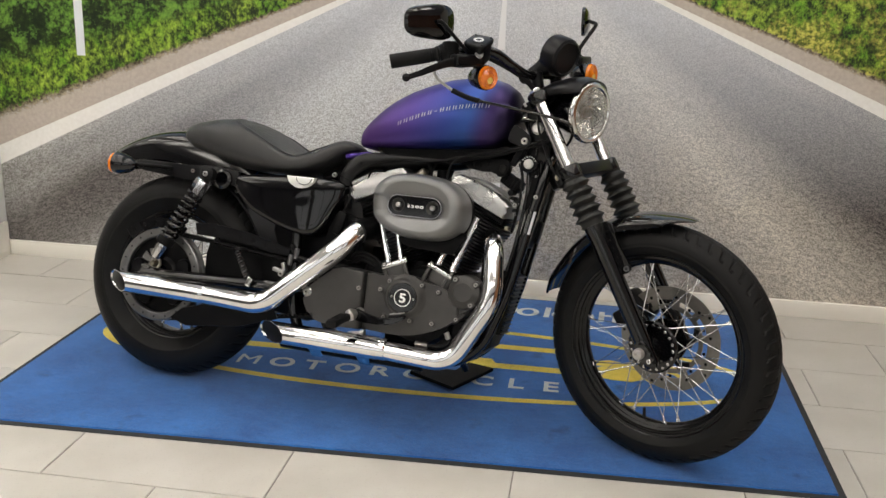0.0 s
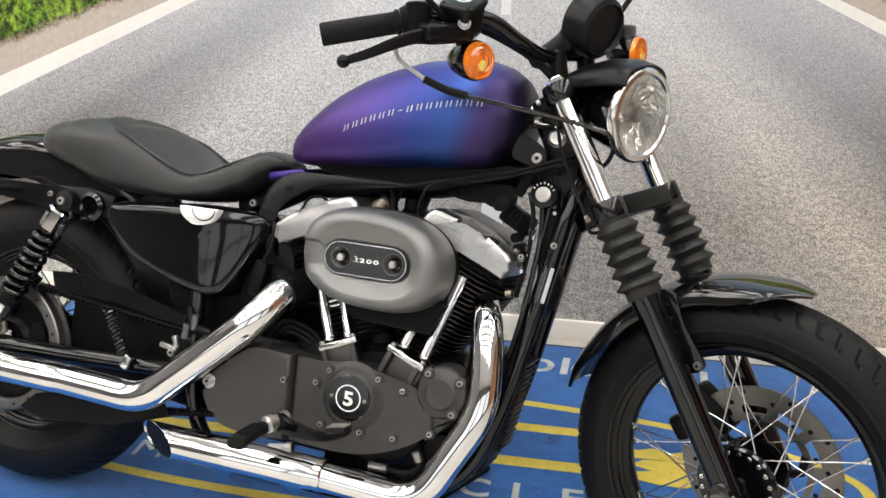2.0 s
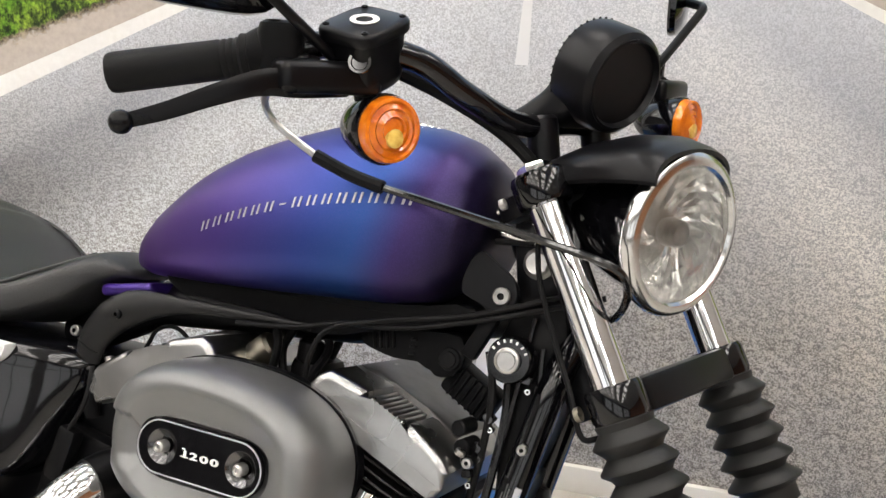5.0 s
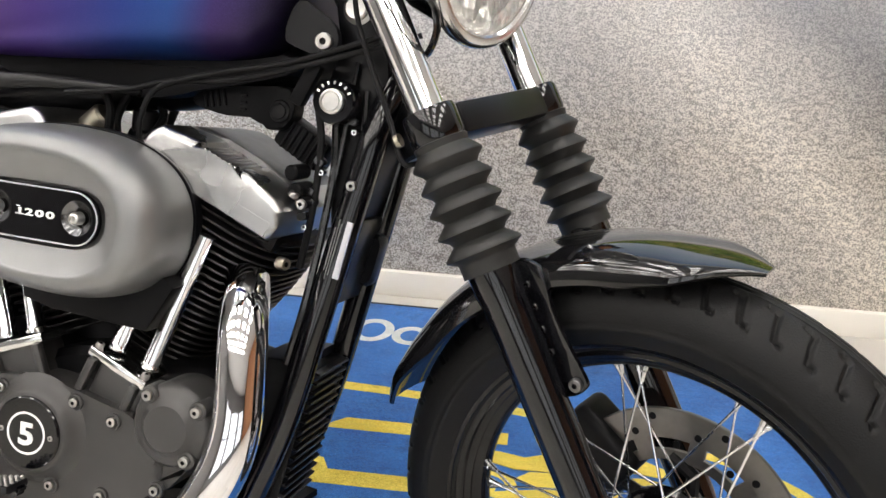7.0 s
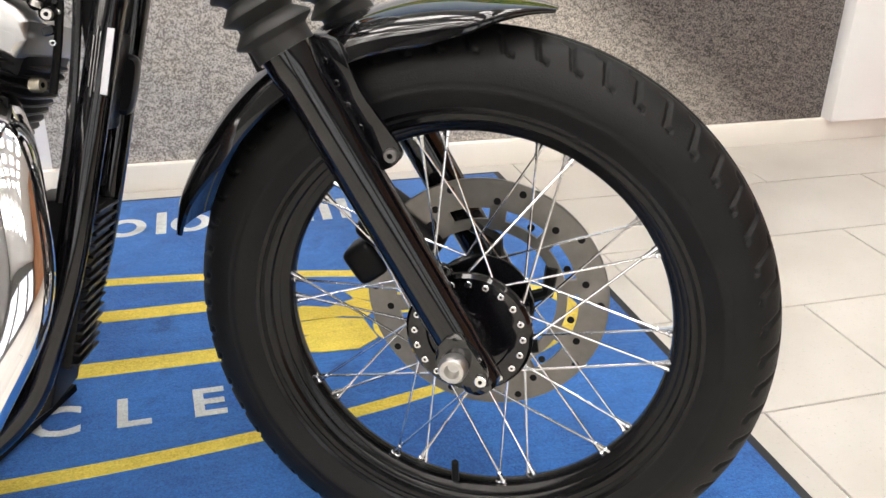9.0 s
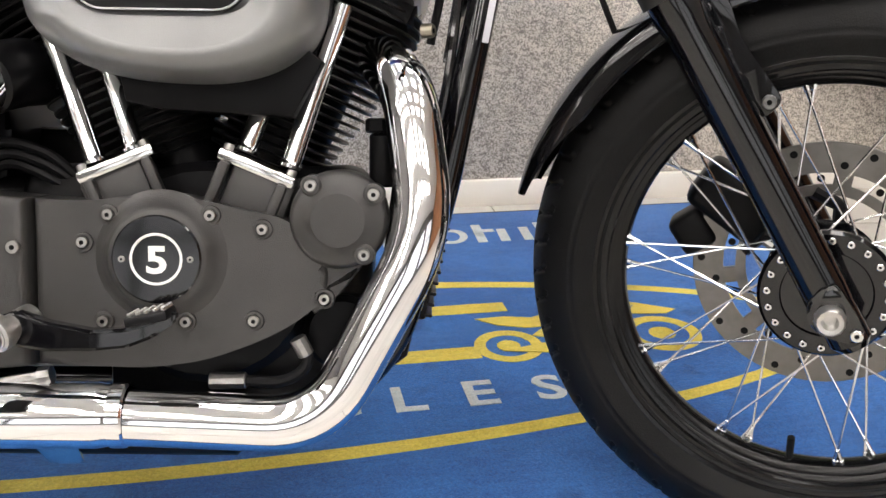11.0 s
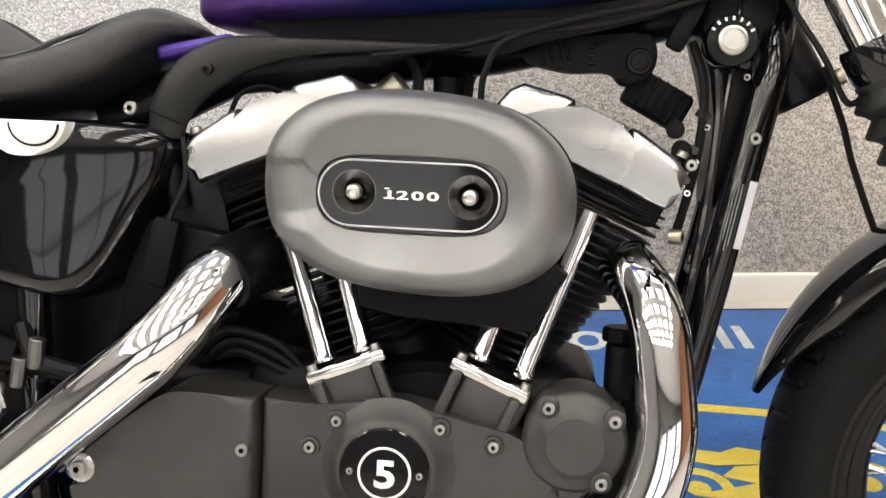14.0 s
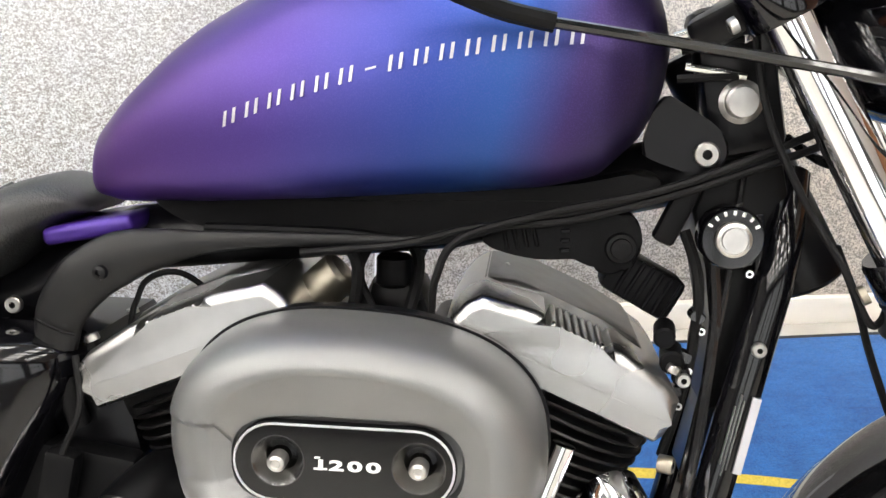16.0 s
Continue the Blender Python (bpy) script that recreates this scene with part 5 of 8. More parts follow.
tube(bm, run, [interp(k / (len(run) - 1), (0, 0.125, 0.25, 0.375, 0.5, 0.625, 0.75, 0.875, 1.0), (0.0045, 0.0055, 0.0070, 0.0100, 0.0165, 0.0225, 0.0240, 0.0215, 0.0180)) for k in range(len(run))], 20)
for v in bm.verts:
    v.co.y = -0.088 + (v.co.y + 0.088) * 0.55
duct = piece("duct", bm, "duct", None, "black curved plastic duct")
bm = bmesh.new()
tube(bm, spline([(0.580, -0.090, 0.3460), (0.580, -0.090, 0.326), (0.586, -0.086, 0.300), (0.592, -0.080, 0.270)], 5), [interp(k / 15, (0, 1), (0.0125, 0.0095)) for k in range(16)], 14)
piece("duct_neck", bm, "rubber", duct)
bm = bmesh.new()
tube(bm, [(0.566, -0.0985, 0.3660), (0.576, -0.1030, 0.3630), (0.592, -0.1035, 0.3570), (0.600, -0.0990, 0.3540)], 0.0012, 6)
piece("lip", bm, "plastic", duct)
bm = bmesh.new()
lathe(bm, [(0, 0.0026), (0, 0.0062), (0.004, 0.0055), (0.005, 0.0026)], (0.6255, -0.1025, 0.4085), (0, -1, 0), 14, closed=True)
piece("grommet", bm, "satin", duct)
bolt(0.5309, -0.0640, 0.3685, 0.0075, None)

# ignition switch
bm = bmesh.new()
lathe(bm, [(0, 0), (0, 0.025), (0.020, 0.025), (0.024, 0.023), (0.024, 0)], (1.124, -0.066, 0.454), (0, -1, 0), 32)
sw = piece("ignition_switch", bm, "gloss", None, "black ignition switch with a bright key barrel")
bm = bmesh.new()
lathe(bm, [(0.024, 0.013), (0.026, 0.0140), (0.030, 0.0135), (0.031, 0.0112), (0.028, 0.0110), (0.028, 0.0095), (0.030, 0.009), (0.030, 0)], (1.124, -0.066, 0.454), (0, -1, 0), 28)
piece("key_barrel", bm, "steel", sw, "steel key barrel")
for i in range(7):
    a = radians(30 + 20 * i)
    bm = bmesh.new()
    block(bm, (1.124 + 0.0205 * math.cos(a), -0.0903, 0.454 + 0.0205 * math.sin(a)), (0.0035, 0.001, 0.0022), (0, -math.degrees(a), 0))
    piece("mark", bm, "whiteprint", sw, smooth=False)

# round caps and hex heads on the steering neck
for x, z, r, mat in ((1.1292, 0.558, 0.0135, "steel"), (1.1247, 0.618, 0.0115, "bezel")):
    bm = bmesh.new()
    lathe(bm, [(0.03, r + 0.004), (0.004, r + 0.004), (0.002, r), (-0.004, r), (-0.0055, r - 0.002), (-0.0050, r * 0.5), (-0.0050, 0)], (x, -0.060, z), (0, 1, 0), 24)
    piece("neck_cap", bm, mat, None, "dull steel cap on the steering neck")
bm = bmesh.new()
block(bm, (1.128, -0.030, 0.575), (0.062, 0.050, 0.120), (0, -12, 0), 0.010, 2)
piece("neck_casting", bm, "satin", None, "black casting round the steering neck")
for k, (x, z, a) in enumerate(((1.100, 0.596, 20), (1.104, 0.584, -12), (1.098, 0.574, 8), (1.094, 0.606, 30))):
    bm = bmesh.new()
    rod(bm, (x - 0.020, -0.058, z), (x + 0.026, -0.064, z + 0.03 * math.sin(radians(a))), 0.0035, 8)
    piece("wire", bm, "bezel" if k % 2 else "rubber", None, "short wire at the neck")

# finned regulator between the down tubes
bm = bmesh.new()
block(bm, (1.090, 0.004, 0.052), (0.026, 0.098, 0.18), (0, 11, 0), 0.005, 2)
reg = piece("regulator", bm, "black", None, "black finned voltage regulator")
for k in range(15):
    bm = bmesh.new()
    block(bm, (1.092 + 0.0023 * (k - 7) + 0.009, 0.004, 0.052 + 0.012 * (k - 7)), (0.016, 0.096, 0.0035), (0, 11, 0), 0.001, 1)
    piece("fin", bm, "satin", reg)
bm = bmesh.new()
cushion(bm, (1.140, 0.046, 0.268), (90, 11, 0), 0.014, 0.034, ((-0.018, 0.85), (-0.012, 1.0), (0.006, 1.0), (0.012, 0.85)), 24, 0.5)
piece("horn_cover", bm, "satin", None, "black cover on the far down tube")
bm = bmesh.new()
block(bm, (1.132, 0.0, 0.272), (0.018, 0.10, 0.105), (0, 11, 0), 0.004, 2)
piece("frame_plate", bm, "satin", None, "black plate between the down tubes")
bm = bmesh.new()
block(bm, (1.1462, -0.0515, 0.318), (0.006, 0.003, 0.022), (0, 11, 0), 0.001, 1)
piece("sticker", bm, "silver", None, "", smooth=False)

# stickers on the down tube
ax = Vector((1.112 - 1.172, 0, 0.10 - 0.44)).normalized()
p = Vector((1.149, -0.0815, 0.292))
for name, dx, ln, w, mat in (("sticker", 0.001, 0.066, 0.0068, "silver"), ("sticker_bar", -0.0085, 0.060, 0.0010, "lid"), ("sticker_bar", -0.0115, 0.070, 0.0010, "lid"), ("sticker_bar", -0.0145, 0.050, 0.0010, "lid")):
    b2 = bmesh.new()
    q = p + Vector((dx, 0.0, 0))
    side = Vector((-ax.z, 0, ax.x))
    vs = [q + ax * (ln / 2) - side * (w / 2), q + ax * (ln / 2) + side * (w / 2), q - ax * (ln / 2) + side * (w / 2), q - ax * (ln / 2) - side * (w / 2)]
    b2.faces.new([b2.verts.new(v) for v in vs])
    r = bmesh.ops.extrude_face_region(b2, geom=b2.faces[:])
    for v in r["geom"]:
        if isinstance(v, bmesh.types.BMVert):
            v.co.y += 0.003
    piece(name, b2, mat, None, "white printed sticker" if mat == "whiteprint" else "", smooth=False)
bm.free()

# battery and oil tank cover
def side_cover():
    bm = bmesh.new()
    outline = smooth_outline([(0.234, 0.325), (0.234, 0.302), (0.262, 0.265), (0.300, 0.234), (0.36, 0.208), (0.415, 0.190), (0.470, 0.178), (0.512, 0.177), (0.540, 0.197), (0.570, 0.255), (0.596, 0.310), (0.592, 0.345), (0.52, 0.354), (0.38, 0.350), (0.26, 0.338)], 5)
    rings = []
    cx, cz = 0.42, 0.275
    for scale, y in ((1.0, -0.06), (1.0, -0.112), (0.993, -0.122), (0.977, -0.131), (0.953, -0.1385), (0.92, -0.144), (0.87, -0.1475), (0.78, -0.1490), (0.6, -0.1495), (0.4, -0.150), (0.2, -0.150)):
        ring = []
        for x, z in outline:
            px, pz = cx + (x - cx) * scale, cz + (z - cz) * scale
            # the leading side rolls away to the engine
            ring.append((px, y + 0.042 * max(0.0, (px - 0.475) / 0.12) ** 1.5 * (1 if y < -0.1 else 0), pz))
        rings.append(ring)
    loft(bm, rings)
    ob = piece("oil_tank_cover", bm, "gloss", None, "glossy black oil tank side cover", sharp=60)
    # cap and plug: the bright reflection on them is painted plain white
    bm = bmesh.new()
    out = [(0.465 + 0.044 * math.cos(radians(a)), 0.350 + 0.034 * math.sin(radians(a))) for a in range(180, 361, 12)]
    plate(bm, out, -0.158, -0.140, 0.003, 2)
    cap = piece("oil_cap", bm, "whiteprint", ob, "half-round oil filler cap, its bright reflection painted white")
    bm = bmesh.new()
    plate(bm, [(0.478 + 0.024 * math.cos(radians(a)), 0.347 + 0.020 * math.sin(radians(a))) for a in range(180, 361, 15)], -0.1615, -0.157, 0.002, 2)
    piece("oil_plug", bm, "whiteprint", cap)
    bm = bmesh.new()
    tube(bm, [(0.478 + 0.0245 * math.cos(radians(a)), -0.1600, 0.347 + 0.0205 * math.sin(radians(a))) for a in range(180, 361, 10)], 0.0012, 6)
    piece("oil_plug_groove", bm, "black", cap, "black line drawn for the groove round the plug")


side_cover()


# -- engine
engine = new("engine")
engine.parent = bike
CRANK = Vector((0.860, 0, 0.020))
bm = bmesh.new()
block(bm, (0.845, 0, 0.03), (0.36, 0.20, 0.20), (0, 0, 0), 0.03, 3)
block(bm, (0.62, 0.01, 0.04), (0.22, 0.19, 0.16), (0, 0, 0), 0.03, 3)
rod(bm, (0.86, -0.11, 0.02), (0.86, 0.13, 0.02), 0.115, 32, 0.01)
piece("crankcase", bm, "black", engine, "black crankcase")

COVER_Y = -0.152
# gearcase cover, front part, with its raised edge
gear_out = [(0.704, 0.098), (0.760, 0.096), (0.790, 0.100), (0.830, 0.104), (0.868, 0.098), (0.915, 0.087), (0.945, 0.082), (0.975, 0.060), (0.992, 0.028), (0.985, 0.000), (0.955, -0.024), (0.920, -0.042), (0.870, -0.060), (0.815, -0.068), (0.755, -0.066), (0.704, -0.066)]
bm = bmesh.new()
plate(bm, rounded_xz(gear_out, 0.22, (0, 15)), COVER_Y, -0.09, 0.010, 3)
gear = piece("gearcase_cover", bm, "grey", engine, "dark grey gearcase cover")
sprocket = [(0.701, 0.099), (0.640, 0.103), (0.612, 0.100), (0.575, 0.072), (0.533, 0.036), (0.519, 0.008), (0.522, -0.014), (0.545, -0.052), (0.580, -0.064), (0.640, -0.068), (0.701, -0.066)]
bm = bmesh.new()
plate(bm, rounded_xz(sprocket, 0.22, (0, 10)), COVER_Y - 0.012, -0.09, 0.012, 3)
spr = piece("sprocket_cover", bm, "grey", engine, "dark grey sprocket cover")
# round boss and the emblem disc with a 5
FIVE = Vector((0.828, 0, 0.042))
bm = bmesh.new()
lathe(bm, [(0.001, 0.066), (-0.002, 0.060), (-0.006, 0.055), (-0.011, 0.051), (-0.015, 0.0475), (-0.0165, 0.045), (-0.0165, 0)], FIVE + Vector((0, COVER_Y, 0)), (0, 1, 0), 48)
piece("timer_boss", bm, "grey", gear)
bm = bmesh.new()
lathe(bm, [(-0.012, 0), (-0.012, 0.0425), (-0.019, 0.0425), (-0.0205, 0.041), (-0.0205, 0)], FIVE + Vector((0, COVER_Y, 0)), (0, 1, 0), 48)
timer = piece("timer_cover", bm, "gloss", gear, "round black cover with a white 5 in a ring")
bm = bmesh.new()
lathe(bm, [(-0.0205, 0.0225), (-0.0212, 0.0230), (-0.0212, 0.0248), (-0.0205, 0.0252)], FIVE + Vector((0, COVER_Y, 0)), (0, 1, 0), 48)
piece("ring_print", bm, "whiteprint", timer)
UPRIGHT = Matrix.Rotation(radians(90), 4, "X")
bm, w = words("5", 0.036, 0.0012, 0.0010)
bm.transform(Matrix.Translation(FIVE + Vector((-w * 0.6, COVER_Y - 0.0210, -0.0128))) @ UPRIGHT @ Matrix.Diagonal((1.2, 1, 1, 1)))
piece("numeral", bm, "whiteprint", timer, "white numeral 5", smooth=False)
for s in (-1, 1):
    bolt(FIVE.x + 0.0325 * s, COVER_Y - 0.020, FIVE.z, 0.0032, timer, depth=0.002)
# round nose cover
NOSE = Vector((1.000, 0, 0.080))
bm = bmesh.new()
lathe(bm, [(0.055, 0.048), (0.006, 0.0485), (0.000, 0.046), (-0.003, 0.042), (-0.004, 0.036), (-0.010, 0.029), (-0.0125, 0.026), (-0.013, 0)], NOSE + Vector((0, COVER_Y - 0.004, 0)), (0, 1, 0), 48)
nose = piece("nose_cover", bm, "grey", engine, "round dark grey nose cover")
# lip from the nose cover down the front
bm = bmesh.new()
plate(bm, [(0.965, 0.055), (0.995, 0.030), (1.020, 0.040), (1.035, 0.060), (1.020, 0.030), (1.000, 0.005), (0.975, -0.015), (0.965, 0.0)], COVER_Y + 0.006, -0.09, 0.004, 2)
piece("nose_web", bm, "grey", engine)
for x, z in ((0.778, 0.083), (0.876, 0.083), (0.926, 0.070), (0.986, 0.002), (0.917, -0.020), (0.851, -0.021), (0.753, 0.056), (0.771, -0.021)):
    bm = bmesh.new()
    lathe(bm, [(0.002, 0.0105), (-0.003, 0.0095), (-0.0035, 0.007)], (x, COVER_Y, z), (0, 1, 0), 16)
    piece("bolt_boss", bm, "grey", gear)
    bolt(x, COVER_Y - 0.002, z, 0.0056, gear, depth=0.005)
for x, z in ((0.974, 0.113), (1.034, 0.105), (1.025, 0.047)):
    bm = bmesh.new()
    lathe(bm, [(0.02, 0.0110), (-0.006, 0.0105), (-0.0075, 0.0085), (-0.0075, 0)], (x, COVER_Y - 0.004, z), (0, 1, 0), 16)
    piece("bolt_boss", bm, "grey", nose)
    bolt(x, COVER_Y - 0.011, z, 0.0060, nose)
for x, z in ((0.692, 0.052), (0.704, -0.013)):
    bolt(x, COVER_Y - 0.014, z, 0.0065, spr)
bm = bmesh.new()
lathe(bm, [(0.01, 0.016), (-0.012, 0.015), (-0.014, 0.012), (-0.014, 0)], (0.530, COVER_Y, 0.020), (0, 1, 0), 20)
piece("cover_lug", bm, "alloy", spr, "bright cover lug")
bolt(0.530, COVER_Y - 0.014, 0.020, 0.008, spr)


def cylinder(side):
    """side: -1 the rear cylinder, 1 the front one. Local: u across the axis, w up along it."""
    a = radians(22.5) * side
    up = Vector((math.sin(a), 0, math.cos(a)))
    ac = Vector((math.cos(a), 0, -math.sin(a)))
    rot = Matrix((ac.to_tuple() + (0,), (0, 1, 0, 0), up.to_tuple() + (0,), (0, 0, 0, 1))).to_3x3().transposed().to_4x4()
    frame_m = Matrix.Translation(CRANK) @ rot
    c = new("cylinder")
    c.parent = bike
    fin_m = frame_m @ Matrix.Translation((-0.016 if side < 0 else 0.0, 0, 0.006 if side < 0 else 0.0))
    bm = bmesh.new()
    rod(bm, (0, 0, 0.10), (0, 0, 0.30), 0.058, 28)
    bm.transform(frame_m)
    piece("barrel", bm, "black", c, "black cylinder barrel")
    for k in range(21):
        w = 0.126 + 0.0100 * k
        hu = interp(w, (0.13, 0.17, 0.235, 0.30), (0.062, 0.072, 0.091, 0.104))
        hy = interp(w, (0.13, 0.17, 0.235, 0.30), (0.076, 0.086, 0.098, 0.104))
        bm = bmesh.new()
        out = []
        for j in range(36):
            t = 2 * math.pi * j / 36
            ct, st = math.cos(t), math.sin(t)
            out.append((hu * math.copysign(abs(ct) ** 0.62, ct), hy * math.copysign(abs(st) ** 0.62, st)))
        lo = [bm.verts.new((x, y, w - 0.0016)) for x, y in out]
        mi = [bm.verts.new((x * 1.012, y * 1.012, w)) for x, y in out]
        hi = [bm.verts.new((x, y, w + 0.0016)) for x, y in out]
        bm.faces.new(lo[::-1])
        bm.faces.new(hi)
        for p, q in ((lo, mi), (mi, hi)):
            for j in range(36):
                bm.faces.new((p[j], p[(j + 1) % 36], q[(j + 1) % 36], q[j]))
        bm.transform(fin_m)
        piece("fin", bm, "fin", c)
    bm = bmesh.new()
    block(bm, (0, 0, 0.328), (0.186, 0.17, 0.034), (0, 0, 0), 0.010, 2)
    bm.transform(fin_m)
    piece("cylinder_head", bm, "black", c, "black cylinder head")
    # rocker box: a tall face with a notched, ribbed shoulder and a lower lid behind it
    box_m = frame_m @ Matrix.Translation((-0.022 if side < 0 else 0.0, 0, 0.011 if side < 0 else 0.0))
    f = float(side)
    outline = [(-0.092, 0.3345), (0.090, 0.3345), (0.0945, 0.341), (0.0950, 0.355), (0.0935, 0.373), (0.079, 0.3815), (0.036, 0.3905), (0.029, 0.390), (0.024, 0.378), (-0.0225, 0.3785), (-0.029, 0.391), (-0.036, 0.3915), (-0.079, 0.3855), (-0.089, 0.3745), (-0.0935, 0.360), (-0.0955, 0.342)]
    outline = [(u * f, w) for u, w in outline]
    bm = bmesh.new()
    plate(bm, outline, -0.118, 0.085, 0.0100, 5)
    bm.transform(box_m)
    box = piece("rocker_box", bm, "alloy", c, "brushed alloy rocker box", sharp=28)
    bm = bmesh.new()
    plate(bm, [(u * f, w) for u, w in ((-0.088, 0.3385), (0.087, 0.3385), (0.088, 0.3555), (-0.0885, 0.3555))], -0.1186, -0.100, 0.0, 1)
    bm.transform(box_m)
    piece("rocker_flange", bm, "alloy", box)
    bm = bmesh.new()
    plate(bm, [(u * f, w) for u, w in ((-0.086, 0.366), (0.086, 0.362), (0.081, 0.374), (0.056, 0.3900), (0.018, 0.3945), (-0.030, 0.3950), (-0.056, 0.3940), (-0.080, 0.385))], -0.050, 0.080, 0.008, 4)
    bm.transform(box_m)
    piece("rocker_lid", bm, "lid", box, "cast alloy rocker lid", sharp=28)
    for k in range(7):
        bm = bmesh.new()
        block(bm, ((-0.0200 + 0.0068 * k) * f, -0.0830, 0.3815), (0.0044, 0.066, 0.0150), (0, 0, 0), 0.0020, 3)
        bm.transform(box_m)
        piece("rib", bm, "alloy", box)
    if side < 0:
        bm = bmesh.new()
        lathe(bm, [(-0.022, 0), (-0.022, 0.017), (-0.018, 0.0195), (0.014, 0.0195), (0.018, 0.016), (0.018, 0)], (0.108, -0.036, 0.358), (0.94, 0, 0.34), 18)
        bm.transform(box_m)
        piece("rocker_cap", bm, "brass", box, "yellowed alloy breather cap")
    for u0, y0 in ((0.085 * side, -0.085), (0.095 * side, 0.02), (-0.06 * side, 0.02)):
        b = box_m @ Vector((u0, y0, 0.386))
        bolt(b.x, b.y, b.z, 0.006, box, axis=up)


cylinder(-1)
cylinder(1)
bolt(1.080, -0.090, 0.269, 0.0075, None, mat="brass", depth=0.012, axis=(0.9, -0.4, 0))
# intake between the cylinders
bm = bmesh.new()
rod(bm, (0.80, 0, 0.24), (0.92, 0, 0.24), 0.026, 16)
block(bm, (0.86, -0.03, 0.25), (0.06, 0.09, 0.08), bevel=0.012)
block(bm, (0.856, 0.0, 0.360), (0.052, 0.06, 0.075), bevel=0.012)
rod(bm, (0.853, -0.02, 0.39), (0.853, -0.02, 0.418), 0.016, 16, 0.003)
piece("throttle_body", bm, "black", engine, "black throttle body")
for i, (x, z) in enumerate(((0.815, 0.400), (0.835, 0.392), (0.862, 0.398), (0.880, 0.385))):
    bm = bmesh.new()
    tube(bm, spline([(x, -0.05 + 0.02 * i, 0.435), (x + 0.012 * (-1) ** i, -0.055 + 0.02 * i, z + 0.01), (x + 0.006, -0.05, z - 0.03), (x - 0.01, -0.03, z - 0.07)], 6), 0.0055, 8)
    piece("hose", bm, "rubber", engine)

# tappet blocks and pushrod tubes
for side, cx, cz in ((-1, 0.783, 0.118), (1, 0.917, 0.115)):
    t = new("tappet_block")
    t.parent = engine
    tilt = 22.5 * side
    bm = bmesh.new()
    block(bm, (cx, -0.112, cz - 0.016), (0.066, 0.055, 0.050), (0, tilt, 0), 0.006, 2)
    piece("body", bm, "grey", t, "dark grey tappet block")
    m = Matrix.Translation((cx, -0.125, cz + 0.010)) @ Matrix.Rotation(radians(tilt), 4, "Y")
    bm = bmesh.new()
    block(bm, (0, 0.012, 0.004), (0.080, 0.062, 0.012), (0, 0, 0), 0.003, 2)
    bm.transform(m)
    piece("cap_plate", bm, "bezel", t, "bright alloy tappet cap")
    for sx in (-1, 1):
        bm = bmesh.new()
        block(bm, (sx * 0.030, -0.018, -0.026), (0.011, 0.012, 0.050), (0, 0, 0), 0.004, 2)
        bm.transform(m)
        piece("rib", bm, "grey", t)
        p = m @ Vector((sx * 0.033, -0.012, 0.010))
        up = (m.to_3x3() @ Vector((0, 0, 1)))
        bolt(p.x, p.y, p.z, 0.005, t, axis=up)
for p, q in (((0.757, -0.122, 0.132), (0.712, -0.115, 0.262)), ((0.796, -0.122, 0.145), (0.765, -0.112, 0.24)), ((0.905, -0.122, 0.145), (0.940, -0.112, 0.24)), ((0.948, -0.122, 0.130), (1.002, -0.115, 0.290))):
    bm = bmesh.new()
    p, q = Vector(p), Vector(q)
    d = (q - p).normalized()
    lathe(bm, [(0, 0), (0, 0.0118), (0.003, 0.0122), (0.005, 0.0110), (0.007, 0.0102), ((q - p).length, 0.0096), ((q - p).length, 0)], p, d, 24)
    piece("pushrod_tube", bm, "chrome", engine, "chrome pushrod tube")


